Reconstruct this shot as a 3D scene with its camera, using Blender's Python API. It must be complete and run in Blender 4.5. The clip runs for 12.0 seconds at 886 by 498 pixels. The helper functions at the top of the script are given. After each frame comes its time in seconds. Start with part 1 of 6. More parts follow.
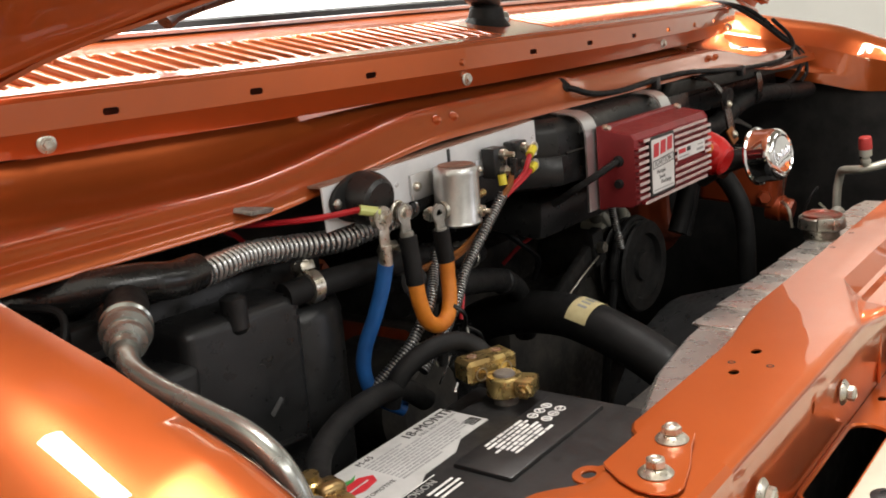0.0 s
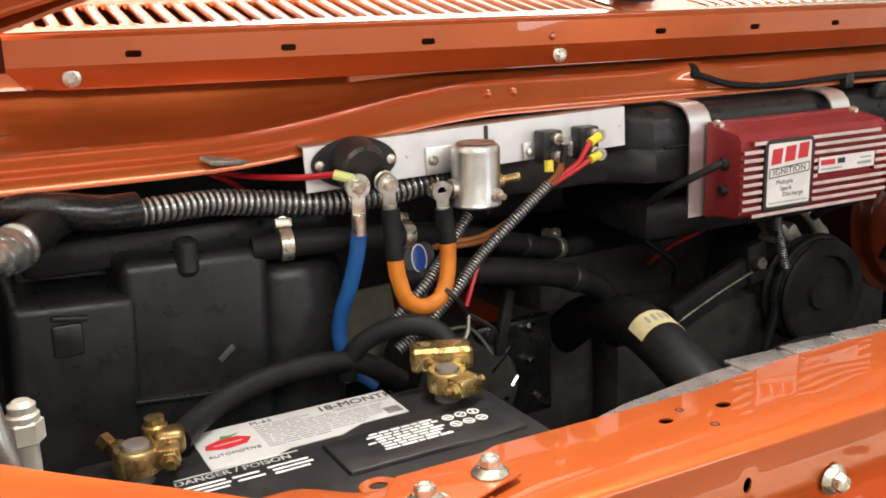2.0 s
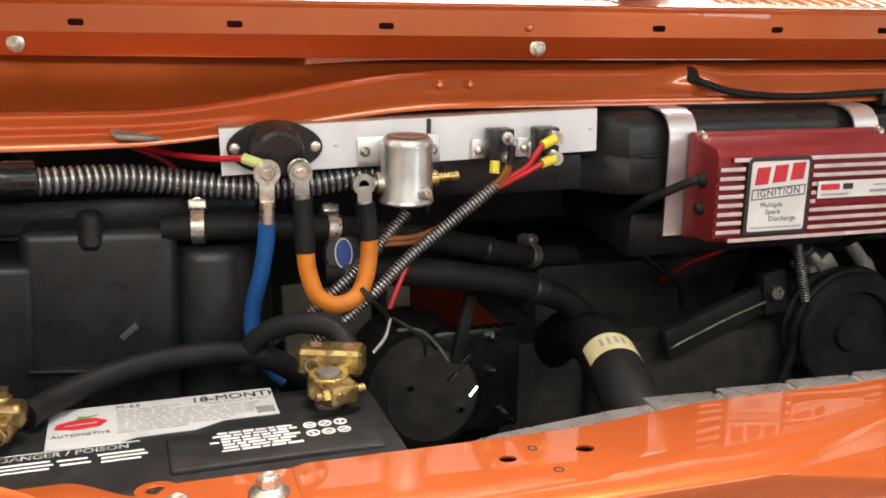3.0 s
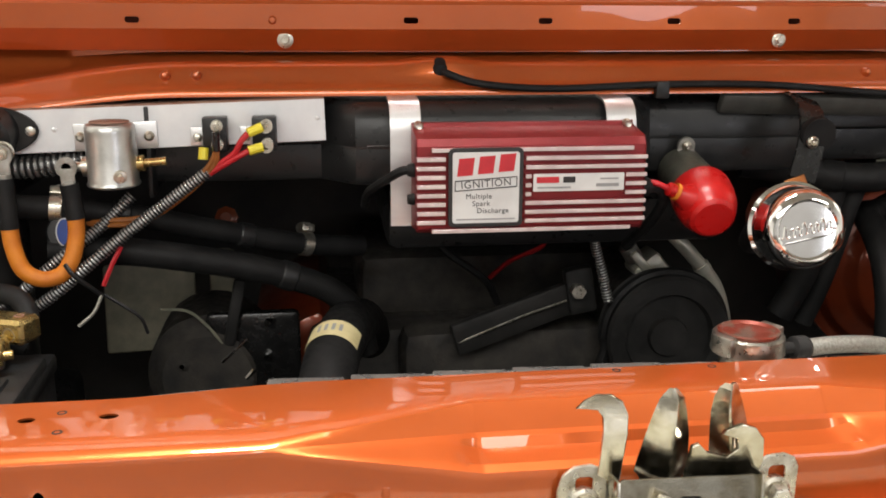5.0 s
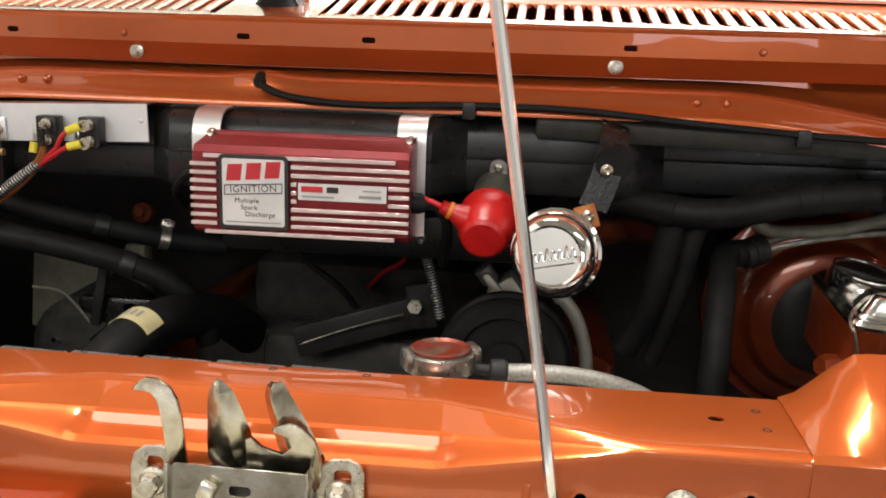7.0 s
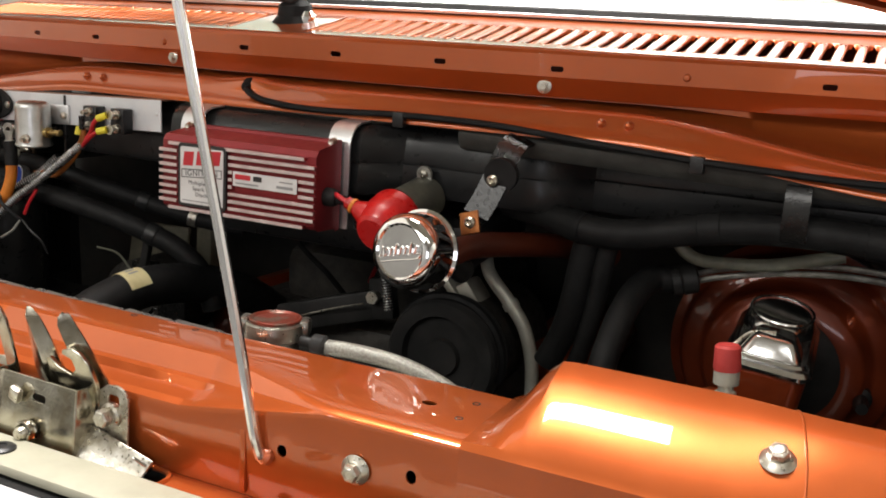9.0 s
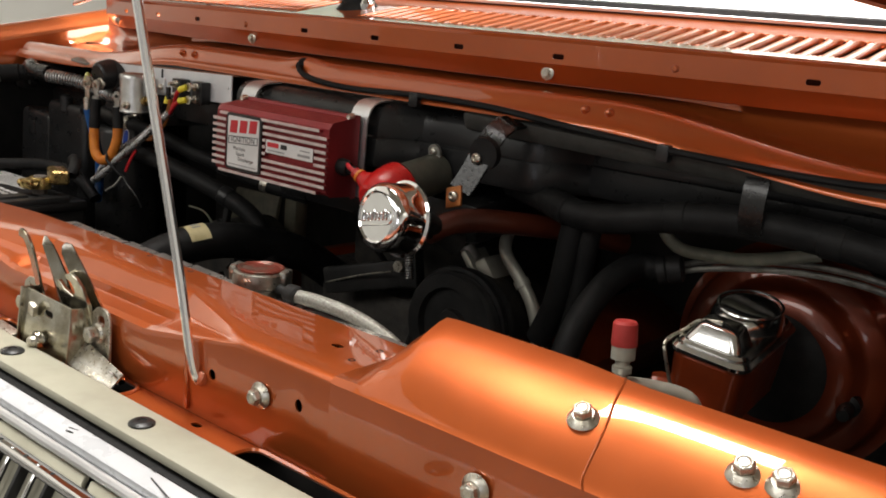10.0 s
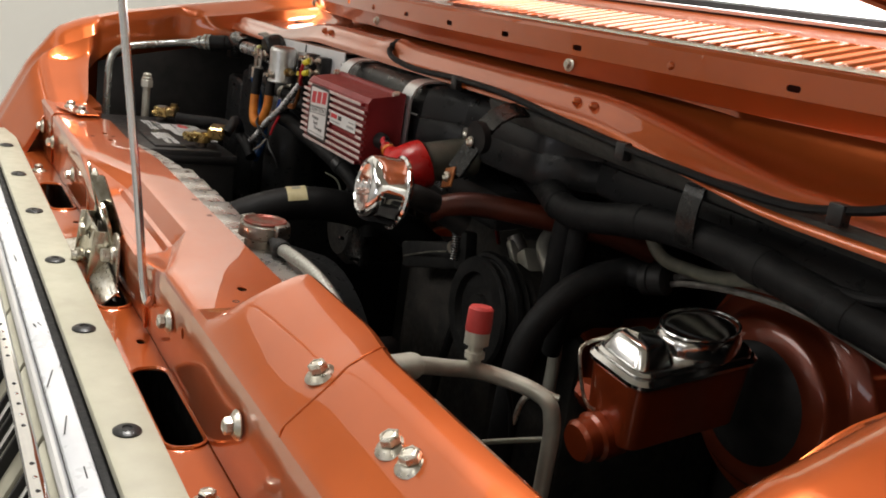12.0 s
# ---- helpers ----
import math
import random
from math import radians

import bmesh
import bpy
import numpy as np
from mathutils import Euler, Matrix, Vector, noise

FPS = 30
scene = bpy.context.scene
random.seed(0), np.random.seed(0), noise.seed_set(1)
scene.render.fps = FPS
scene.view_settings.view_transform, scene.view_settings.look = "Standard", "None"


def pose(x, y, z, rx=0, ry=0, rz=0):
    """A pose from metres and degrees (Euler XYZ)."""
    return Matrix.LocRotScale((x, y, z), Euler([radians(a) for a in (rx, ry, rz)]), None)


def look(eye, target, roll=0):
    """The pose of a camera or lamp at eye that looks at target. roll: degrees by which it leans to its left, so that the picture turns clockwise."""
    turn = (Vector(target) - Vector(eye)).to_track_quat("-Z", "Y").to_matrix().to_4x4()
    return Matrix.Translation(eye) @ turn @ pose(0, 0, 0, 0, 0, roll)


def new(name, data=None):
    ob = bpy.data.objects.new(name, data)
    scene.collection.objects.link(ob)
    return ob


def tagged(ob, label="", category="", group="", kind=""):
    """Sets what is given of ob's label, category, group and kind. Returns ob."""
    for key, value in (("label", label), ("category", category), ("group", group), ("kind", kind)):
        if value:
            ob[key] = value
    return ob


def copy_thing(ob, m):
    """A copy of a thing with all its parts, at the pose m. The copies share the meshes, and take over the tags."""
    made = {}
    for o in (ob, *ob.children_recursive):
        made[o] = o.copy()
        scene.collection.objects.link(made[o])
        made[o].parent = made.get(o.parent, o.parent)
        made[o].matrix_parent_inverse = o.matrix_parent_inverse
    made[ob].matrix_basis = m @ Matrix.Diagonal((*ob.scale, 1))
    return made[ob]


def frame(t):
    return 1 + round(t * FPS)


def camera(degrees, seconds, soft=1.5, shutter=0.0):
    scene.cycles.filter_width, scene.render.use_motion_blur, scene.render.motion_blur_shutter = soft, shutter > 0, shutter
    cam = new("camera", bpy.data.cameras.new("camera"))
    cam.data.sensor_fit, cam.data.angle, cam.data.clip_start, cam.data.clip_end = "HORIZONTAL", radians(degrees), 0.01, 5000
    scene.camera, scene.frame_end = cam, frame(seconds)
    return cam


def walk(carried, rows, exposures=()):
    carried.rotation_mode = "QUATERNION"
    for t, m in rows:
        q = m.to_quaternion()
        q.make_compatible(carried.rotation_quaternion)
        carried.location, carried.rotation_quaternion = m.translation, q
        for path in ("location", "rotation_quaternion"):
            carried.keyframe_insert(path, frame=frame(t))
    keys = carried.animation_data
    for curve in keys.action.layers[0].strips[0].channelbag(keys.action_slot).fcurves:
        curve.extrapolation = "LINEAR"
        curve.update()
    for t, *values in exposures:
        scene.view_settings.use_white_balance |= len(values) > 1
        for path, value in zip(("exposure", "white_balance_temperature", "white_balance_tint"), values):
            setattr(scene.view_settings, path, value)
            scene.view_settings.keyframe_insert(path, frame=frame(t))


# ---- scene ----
cam = camera(49.8, 12.0, 1.8)
ROWS = [
    (0.0, -1.0641, -0.2565, 1.3246, 76.21, 5.03, -52.78),
    (0.5, -0.9988, -0.2892, 1.3167, 75.92, 4.28, -46.95),
    (1.0, -0.9371, -0.3401, 1.3097, 76.04, 3.83, -40.71),
    (1.5, -0.8559, -0.4047, 1.304, 76.05, 2.98, -33.15),
    (2.0, -0.7851, -0.4391, 1.3012, 76.03, 1.8, -28.03),
    (2.5, -0.7058, -0.4437, 1.2895, 76.45, 0.81, -24.52),
    (4.5, -0.3082, -0.551, 1.2954, 75.99, -0.02, -8.14),
    (5.0, -0.217, -0.5711, 1.2892, 75.66, -0.25, -7.73),
    (5.5, -0.139, -0.5853, 1.2813, 76.71, 0.31, -6.91),
    (6.0, -0.0177, -0.5928, 1.2887, 76.88, -0.62, -3.77),
    (6.5, 0.0738, -0.5928, 1.2874, 77.26, -0.2, -0.4),
    (7.0, 0.1802, -0.6108, 1.2867, 77.1, -1.71, 6.32),
    (7.5, 0.2898, -0.6314, 1.2867, 77.33, -1.81, 11.79),
    (9.5, 0.7042, -0.5349, 1.2885, 77.21, -4.65, 33.1),
    (10.0, 0.8121, -0.5159, 1.292, 77.05, -5.12, 39.75),
    (10.5, 0.8873, -0.4653, 1.298, 76.98, -6.2, 44.74),
    (11.0, 0.9576, -0.3887, 1.2962, 76.49, -6.73, 50.62),
    (11.5, 1.0113, -0.3225, 1.3071, 76.11, -6.89, 55.84),
    (12.0, 1.0625, -0.2504, 1.3109, 74.9, -8.04, 61.86),
]
EDGES = [(2.7, look((-0.661, -0.451, 1.297), (0.061, 1.345, 0.797), 0.2)), (4.3, look((-0.336, -0.543, 1.285), (-0.065, 1.381, 0.810), 0.0)),
         (7.7, look((0.335, -0.628, 1.283), (-0.105, 1.272, 0.843), 2.2)), (9.3, look((0.652, -0.555, 1.290), (-0.302, 1.152, 0.871), 4.3))]
walk(cam, sorted([(t, pose(*row)) for t, *row in ROWS] + EDGES, key=lambda r: r[0]),
     ((0.0, 0.80), (1.0, 1.20), (2.0, 1.38), (2.5, 1.36), (5.0, 1.08), (7.5, 0.92), (9.5, 0.52), (10.5, 0.16), (12.0, 0.38)))

# ---- light ----
world = bpy.data.worlds.new("garage_air")
scene.world = world
world.use_nodes = True
bg = world.node_tree.nodes["Background"]
bg.inputs["Color"].default_value = (0.9, 0.95, 1.0, 1)
bg.inputs["Strength"].default_value = 0.08


def area_lamp(x, y, z, sx, sy, watts, tilt=0.0, colour=(1.0, 0.97, 0.92), shape="RECTANGLE", turn=0.0):
    """A rectangular area lamp, added out of view without a fixture."""
    data = bpy.data.lights.new("unseen_area_lamp", "AREA")
    data.shape, data.size, data.size_y, data.energy, data.color = shape, sx, sy, watts, colour
    ob = new("unseen_area_lamp", data)
    ob.matrix_world = pose(x, y, z, tilt, turn, 0)
    return ob


# two fill lamps added in front of the van
area_lamp(1.9, -1.9, 2.95, 1.5, 0.4, 8)
area_lamp(-1.0, -3.2, 2.95, 3.6, 1.6, 76)
# overhead lamp, placed by its highlight on the paint
area_lamp(-0.20, 0.10, 2.95, 0.70, 0.46, 62)
# large warm panel added to brighten the east corner panel
area_lamp(-2.6, -0.6, 2.95, 2.8, 2.4, 13, colour=(1.0, 0.93, 0.82))
# small lamp, placed by its reflection on the west fender
area_lamp(-0.67, 0.79, 2.95, 0.46, 0.32, 17)
# lamp added above the windscreen to light the cowl grille
area_lamp(0.55, 1.15, 2.95, 1.6, 0.8, 46)
# two washers added to brighten the side walls
area_lamp(-4.0, 0.9, 2.95, 0.3, 2.8, 14, turn=55)
area_lamp(4.0, 0.4, 2.95, 0.3, 2.4, 9, turn=-55)
# a wide garage door window, in front of the van
area_lamp(2.50, -4.46, 1.50, 1.9, 1.1, 12, 90, (0.92, 0.92, 1.0))


# ---- materials ----
def nodes_of(name):
    m = bpy.data.materials.new(name)
    m.use_nodes = True
    t = m.node_tree
    return m, t, t.nodes["Principled BSDF"]


def ramp(t, source, a, b, lo=0.35, hi=0.65):
    r = t.nodes.new("ShaderNodeValToRGB")
    r.color_ramp.elements[0].position, r.color_ramp.elements[0].color = lo, (*a, 1)
    r.color_ramp.elements[1].position, r.color_ramp.elements[1].color = hi, (*b, 1)
    t.links.new(source, r.inputs["Fac"])
    return r.outputs["Color"]


def fnoise(t, scale, detail=4.0, rough=0.55, stretch=(1, 1, 1)):
    c = t.nodes.new("ShaderNodeTexCoord")
    mp = t.nodes.new("ShaderNodeMapping")
    mp.inputs["Scale"].default_value = stretch
    n = t.nodes.new("ShaderNodeTexNoise")
    n.inputs["Scale"].default_value, n.inputs["Detail"].default_value, n.inputs["Roughness"].default_value = scale, detail, rough
    t.links.new(c.outputs["Object"], mp.inputs["Vector"])
    t.links.new(mp.outputs["Vector"], n.inputs["Vector"])
    return n.outputs["Fac"]


def surface(name, a, b=None, rough=0.5, rough2=None, metal=0.0, scale=60.0, bump=0.0, bump_scale=400.0, coat=0.0, coat_rough=0.03,
            stretch=(1, 1, 1), spec=0.5, lo=0.35, hi=0.65):
    """Two-tone worn surface: large blotches in colour, finer ones in roughness, grain in the relief."""
    m, t, p = nodes_of(name)
    b = b or tuple(v * 0.8 for v in a)
    t.links.new(ramp(t, fnoise(t, scale, stretch=stretch), a, b, lo, hi), p.inputs["Base Color"])
    r2 = rough2 if rough2 is not None else min(1.0, rough * 1.3)
    t.links.new(ramp(t, fnoise(t, scale * 3.1, stretch=stretch), (rough,) * 3, (r2,) * 3), p.inputs["Roughness"])
    p.inputs["Metallic"].default_value = metal
    p.inputs["Specular IOR Level"].default_value = spec
    p.inputs["Coat Weight"].default_value, p.inputs["Coat Roughness"].default_value = coat, coat_rough
    if bump:
        bn = t.nodes.new("ShaderNodeBump")
        bn.inputs["Strength"].default_value, bn.inputs["Distance"].default_value = bump, 0.001
        t.links.new(fnoise(t, bump_scale, 3, stretch=stretch), bn.inputs["Height"])
        t.links.new(bn.outputs["Normal"], p.inputs["Normal"])
    return m


PAINT = surface("orange_metallic_paint", (0.49, 0.103, 0.022), (0.43, 0.090, 0.019), 0.29, 0.33, 0.55, 9, 0.05, 2600, 1.0, 0.012, spec=0.2)
PAINT.node_tree.nodes["Principled BSDF"].inputs["Coat IOR"].default_value = 1.55
_t = PAINT.node_tree
_wave = _t.nodes.new("ShaderNodeBump")
_wave.inputs["Strength"].default_value, _wave.inputs["Distance"].default_value = 0.24, 0.0018
_t.links.new(fnoise(_t, 16, 0), _wave.inputs["Height"])
_t.links.new(_wave.outputs["Normal"], _t.nodes["Principled BSDF"].inputs["Coat Normal"])
OLDPAINT = surface("aged_dark_orange_paint", (0.34, 0.055, 0.013), (0.24, 0.038, 0.010), 0.28, 0.40, 0.4, 18, 0.08, 900, 0.8, 0.06)
DUSTY = surface("dusty_orange_paint", (0.52, 0.11, 0.03), (0.36, 0.075, 0.022), 0.45, 0.6, 0.2, 25, 0.08, 900, 0.4, 0.15)
PLASTIC = surface("black_moulded_plastic", (0.012, 0.0123, 0.0126), (0.019, 0.019, 0.0195), 0.26, 0.42, 0, 30, 0.2, 700, spec=0.36)
RUBBER = surface("black_rubber_hose", (0.008, 0.008, 0.0083), (0.014, 0.014, 0.014), 0.44, 0.62, 0, 45, 0.25, 900, spec=0.16)
BLACK = surface("black_painted_steel", (0.012, 0.012, 0.0118), (0.024, 0.023, 0.022), 0.45, 0.7, 0, 22, 0.2, 500, spec=0.25)
GRIME = surface("grimy_engine_iron", (0.024, 0.023, 0.022), (0.048, 0.043, 0.037), 0.5, 0.8, 0.1, 35, 0.4, 300, spec=0.25)
# bay black lightened, so that the colour carries a haze over the depths
BAYBLACK = surface("lifted_black_bay_paint", (0.055, 0.054, 0.052), (0.085, 0.080, 0.073), 0.7, 0.9, 0, 14, 0.3, 300, spec=0.15)
GLOSSBLACK = surface("glossy_black_tape", (0.006, 0.006, 0.006), (0.011, 0.011, 0.011), 0.2, 0.3, 0, 50, 0.2, 300)
ALU = surface("brushed_aluminium", (0.72, 0.72, 0.72), (0.6, 0.6, 0.61), 0.34, 0.46, 0.9, 40, 0.1, 900, stretch=(0.1, 1, 1))
WHITEALU = surface("pale_aluminium_plate", (0.78, 0.79, 0.8), (0.68, 0.69, 0.71), 0.42, 0.55, 0.35, 30, 0.1, 900)
CASTALU = surface("dull_cast_aluminium", (0.42, 0.41, 0.38), (0.25, 0.24, 0.21), 0.45, 0.65, 0.8, 80, 0.3, 700)
ZINC = surface("zinc_plated_steel", (0.66, 0.64, 0.58), (0.42, 0.38, 0.3), 0.25, 0.42, 0.95, 110, 0.1, 600)
YZINC = surface("yellowed_zinc_steel", (0.55, 0.48, 0.36), (0.36, 0.3, 0.22), 0.28, 0.5, 0.9, 60, 0.2, 500)
PIPE = surface("bare_aluminium_pipe", (0.36, 0.368, 0.343), (0.315, 0.322, 0.30), 0.21, 0.28, 0.8, 24)
LATCHZINC = surface("glossy_passivated_zinc", (0.55, 0.53, 0.46), (0.33, 0.29, 0.21), 0.14, 0.26, 1.0, 50, 0.08, 400)
CHROME = surface("chrome_plate", (0.86, 0.86, 0.86), (0.8, 0.8, 0.8), 0.05, 0.09, 1.0, 40)
STEEL = surface("galvanised_can", (0.6, 0.6, 0.58), (0.47, 0.47, 0.45), 0.28, 0.4, 0.95, 70, 0.1, 500)
RUST = surface("rusted_brown_steel", (0.24, 0.1, 0.06), (0.3, 0.2, 0.15), 0.55, 0.75, 0.3, 90, 0.3, 500)
REDALU = surface("red_anodised_housing", (0.24, 0.022, 0.026), (0.19, 0.017, 0.020), 0.34, 0.42, 0.35, 30, 0.12, 1500)
FINEDGE = surface("bare_fin_edge", (0.66, 0.58, 0.56), (0.54, 0.44, 0.43), 0.35, 0.5, 0.6, 80)
REDPLASTIC = surface("red_plastic_cap", (0.5, 0.010, 0.009), (0.38, 0.007, 0.007), 0.25, 0.36, 0, 30, spec=0.5)
REDWIRE = surface("red_wire_sleeve", (0.5, 0.012, 0.02), (0.42, 0.01, 0.015), 0.4)
BLUE = surface("blue_cable_sleeve", (0.012, 0.1, 0.33), (0.01, 0.07, 0.24), 0.45, 0.6, 0, 40, 0.2, 500)
ORANGECABLE = surface("orange_cable_sleeve", (0.62, 0.2, 0.012), (0.5, 0.14, 0.01), 0.5, 0.65, 0, 60, 0.2, 500)
BROWNWIRE = surface("brown_wire_sleeve", (0.3, 0.1, 0.015), (0.22, 0.07, 0.01), 0.45)
YELLOW = surface("yellow_terminal_sleeve", (0.75, 0.66, 0.04), (0.65, 0.55, 0.04), 0.4)
LIME = surface("pale_green_terminal", (0.6, 0.66, 0.22), (0.52, 0.58, 0.2), 0.4)
BRASS = surface("brass_battery_fitting", (0.56, 0.43, 0.17), (0.30, 0.19, 0.075), 0.20, 0.40, 0.9, 45, 0.1, 400)
OLDBRASS = surface("tarnished_brass", (0.34, 0.25, 0.10), (0.20, 0.13, 0.06), 0.24, 0.42, 0.9, 45, 0.1, 400)
LEAD = surface("grey_lead_post", (0.2, 0.18, 0.16), (0.13, 0.11, 0.1), 0.5, 0.65, 0.6)
BATTERY = surface("black_battery_case", (0.008, 0.008, 0.0085), (0.015, 0.015, 0.015), 0.38, 0.5, 0, 30, 0.1, 600)
LABEL = surface("white_paper_label", (0.62, 0.62, 0.61), (0.54, 0.54, 0.53), 0.4, 0.5, 0, 40)
BATLABEL = surface("dulled_paper_label", (0.46, 0.46, 0.45), (0.38, 0.38, 0.37), 0.4, 0.5, 0, 40)
INK = surface("black_ink", (0.015, 0.015, 0.015), None, 0.4)
SCUFF = surface("pale_scuff", (0.07, 0.07, 0.07), None, 0.5)
GREYINK = surface("grey_ink", (0.3, 0.3, 0.3), None, 0.5)
WHITEINK = surface("white_ink", (0.7, 0.7, 0.68), (0.55, 0.55, 0.54), 0.5)
REDINK = surface("red_ink", (0.5, 0.02, 0.03), None, 0.4)
BLUEINK = surface("blue_enamel", (0.02, 0.06, 0.3), None, 0.2)
CREAM = surface("cream_tape", (0.62, 0.54, 0.3), (0.5, 0.42, 0.22), 0.5, 0.6, 0, 60)
STRIP = surface("beige_grille_strip", (0.37, 0.355, 0.275), (0.32, 0.305, 0.235), 0.42, 0.55, 0, 20, 0.05, 800)
WHITEPAINT = surface("white_header_paint", (0.56, 0.57, 0.585), (0.47, 0.48, 0.50), 0.25, 0.4, 0, 12)
OLIVE = surface("olive_grey_hose", (0.2, 0.2, 0.15), (0.13, 0.13, 0.1), 0.4, 0.55, 0, 60, 0.1, 500)
TANK = surface("dull_tin_radiator_tank", (0.64, 0.61, 0.57), (0.52, 0.49, 0.46), 0.24, 0.34, 0.85, 18, 0.04, 300)
TAN = surface("tan_engine_panel", (0.24, 0.22, 0.16), (0.17, 0.16, 0.115), 0.5)
# shade inside the cowl put into the colour, so that the slots look dark
PLENUM = surface("shaded_plenum_paint", (0.07, 0.016, 0.008), (0.045, 0.012, 0.007), 0.6, 0.8, 0, 25, 0.1, 600, spec=0.2)
WALLPAINT = surface("cream_wall_paint", (0.86, 0.85, 0.8), (0.82, 0.81, 0.76), 0.7, 0.8, 0, 2, 0.1, 200)
DOORPAINT = surface("grey_door_paint", (0.44, 0.43, 0.42), (0.39, 0.38, 0.37), 0.6, 0.75, 0, 3, 0.2, 200)
BOARD = surface("pale_ceiling_board", (0.46, 0.42, 0.35), (0.38, 0.345, 0.285), 0.75, 0.85, 0, 2, 0.1, 200)
CONCRETE = surface("garage_concrete", (0.20, 0.195, 0.185), (0.15, 0.145, 0.135), 0.5, 0.75, 0, 1.5, 0.2, 150)
DULLPIPE = surface("dull_bare_pipe", (0.62, 0.61, 0.53), (0.50, 0.49, 0.42), 0.32, 0.44, 0.40, 40, 0.1, 400)
GLASS, _t, _p = nodes_of("windscreen_glass")
_p.inputs["Base Color"].default_value = (0.55, 0.68, 0.6, 1)
_p.inputs["Roughness"].default_value = 0.03
_p.inputs["Transmission Weight"].default_value = 0.75
_p.inputs["IOR"].default_value = 1.5


# ---- builders ----
def part(name, bm, material, parent=None, label="", at=None, sharp=32):
    """Links a bmesh in world coordinates as one mesh object, under a thing where one is given."""
    me = bpy.data.meshes.new(name)
    bmesh.ops.recalc_face_normals(bm, faces=bm.faces)
    bm.to_mesh(me)
    bm.free()
    me.materials.append(material)
    me.shade_smooth()
    me.set_sharp_from_angle(angle=radians(sharp))
    count = {}
    for poly in me.polygons:
        for key in poly.edge_keys:
            count[key] = count.get(key, 0) + 1
    for e in me.edges:
        if count.get(e.key, 0) == 1:
            e.use_edge_sharp = True
    ob = new(name, me)
    if parent:
        ob.parent = parent
        top = parent
        while top.parent:
            top = top.parent
        ob.matrix_parent_inverse = Matrix.Translation(-top.location) if top is parent else Matrix()
    if label:
        ob["label"] = label
    return ob


def thing(name, at, label, category, group="", kind=""):
    """An Empty at the base of a thing, for its parts."""
    return tagged(place(new(name), at), label, category, group, kind)


def place(ob, at):
    ob.location = at
    return ob


def bevel(bm, edges, width, segments=2):
    if width:
        bmesh.ops.bevel(bm, geom=edges, offset=width, segments=segments, profile=0.5, affect="EDGES", clamp_overlap=True)


def box(bm, c, s, bev=0.001, turn=None, segments=2):
    """A bevelled block of size s at c, turned by a pose where one is given."""
    b = bmesh.new()
    bmesh.ops.create_cube(b, size=1, matrix=Matrix.Diagonal((*s, 1)))
    bevel(b, b.edges[:], bev, segments)
    b.transform(Matrix.Translation(c) @ (turn or Matrix()))
    return merge(bm, b)


def merge(bm, b):
    if bm is None:
        return b
    me = bpy.data.meshes.new("joined")
    b.to_mesh(me)
    b.free()
    bm.from_mesh(me)
    bpy.data.meshes.remove(me)
    return bm


def along(p0, p1):
    p0, p1 = Vector(p0), Vector(p1)
    return Matrix.Translation(p0) @ (p1 - p0).to_track_quat("Z", "Y").to_matrix().to_4x4(), (p1 - p0).length


def lathe(bm, p0, p1, profile, seg=24):
    """Turned shape about the axis from p0 to p1; profile rows are radius and height (1 at p1)."""
    m, length = along(p0, p1)
    b = bmesh.new()
    rings = []
    for r, h in profile:
        if r <= 1e-6:
            rings.append([b.verts.new((0, 0, h * length))])
        else:
            rings.append([b.verts.new((r * math.cos(2 * math.pi * i / seg), r * math.sin(2 * math.pi * i / seg), h * length)) for i in range(seg)])
    for a, c in zip(rings, rings[1:]):
        for i in range(seg):
            j = (i + 1) % seg
            quad = [a[i % len(a)], a[j % len(a)], c[j % len(c)], c[i % len(c)]]
            quad = list(dict.fromkeys(quad))
            if len(quad) > 2:
                b.faces.new(quad)
    for ring in (rings[0], rings[-1]):
        if len(ring) > 2:
            b.faces.new(ring)
    b.transform(m)
    return merge(bm, b)


def cyl(bm, p0, p1, r, r1=None, seg=20, bev=0.0006):
    r1 = r if r1 is None else r1
    length = (Vector(p1) - Vector(p0)).length
    e = min(bev / length, 0.3)
    return lathe(bm, p0, p1, [(0, 0), (r - bev, 0), (r, e), (r1, 1 - e), (r1 - bev, 1), (0, 1)], seg)


def spline(pts, n=8):
    """Catmull-Rom through the points."""
    p = [Vector(q) for q in pts]
    p = [2 * p[0] - p[1], *p, 2 * p[-1] - p[-2]]
    out = []
    for i in range(1, len(p) - 2):
        for k in range(n):
            t = k / n
            out.append(0.5 * (2 * p[i] + (p[i + 1] - p[i - 1]) * t + (2 * p[i - 1] - 5 * p[i] + 4 * p[i + 1] - p[i + 2]) * t * t
                              + (3 * p[i] - p[i - 1] - 3 * p[i + 1] + p[i + 2]) * t ** 3))
    return [*out, p[-2]]


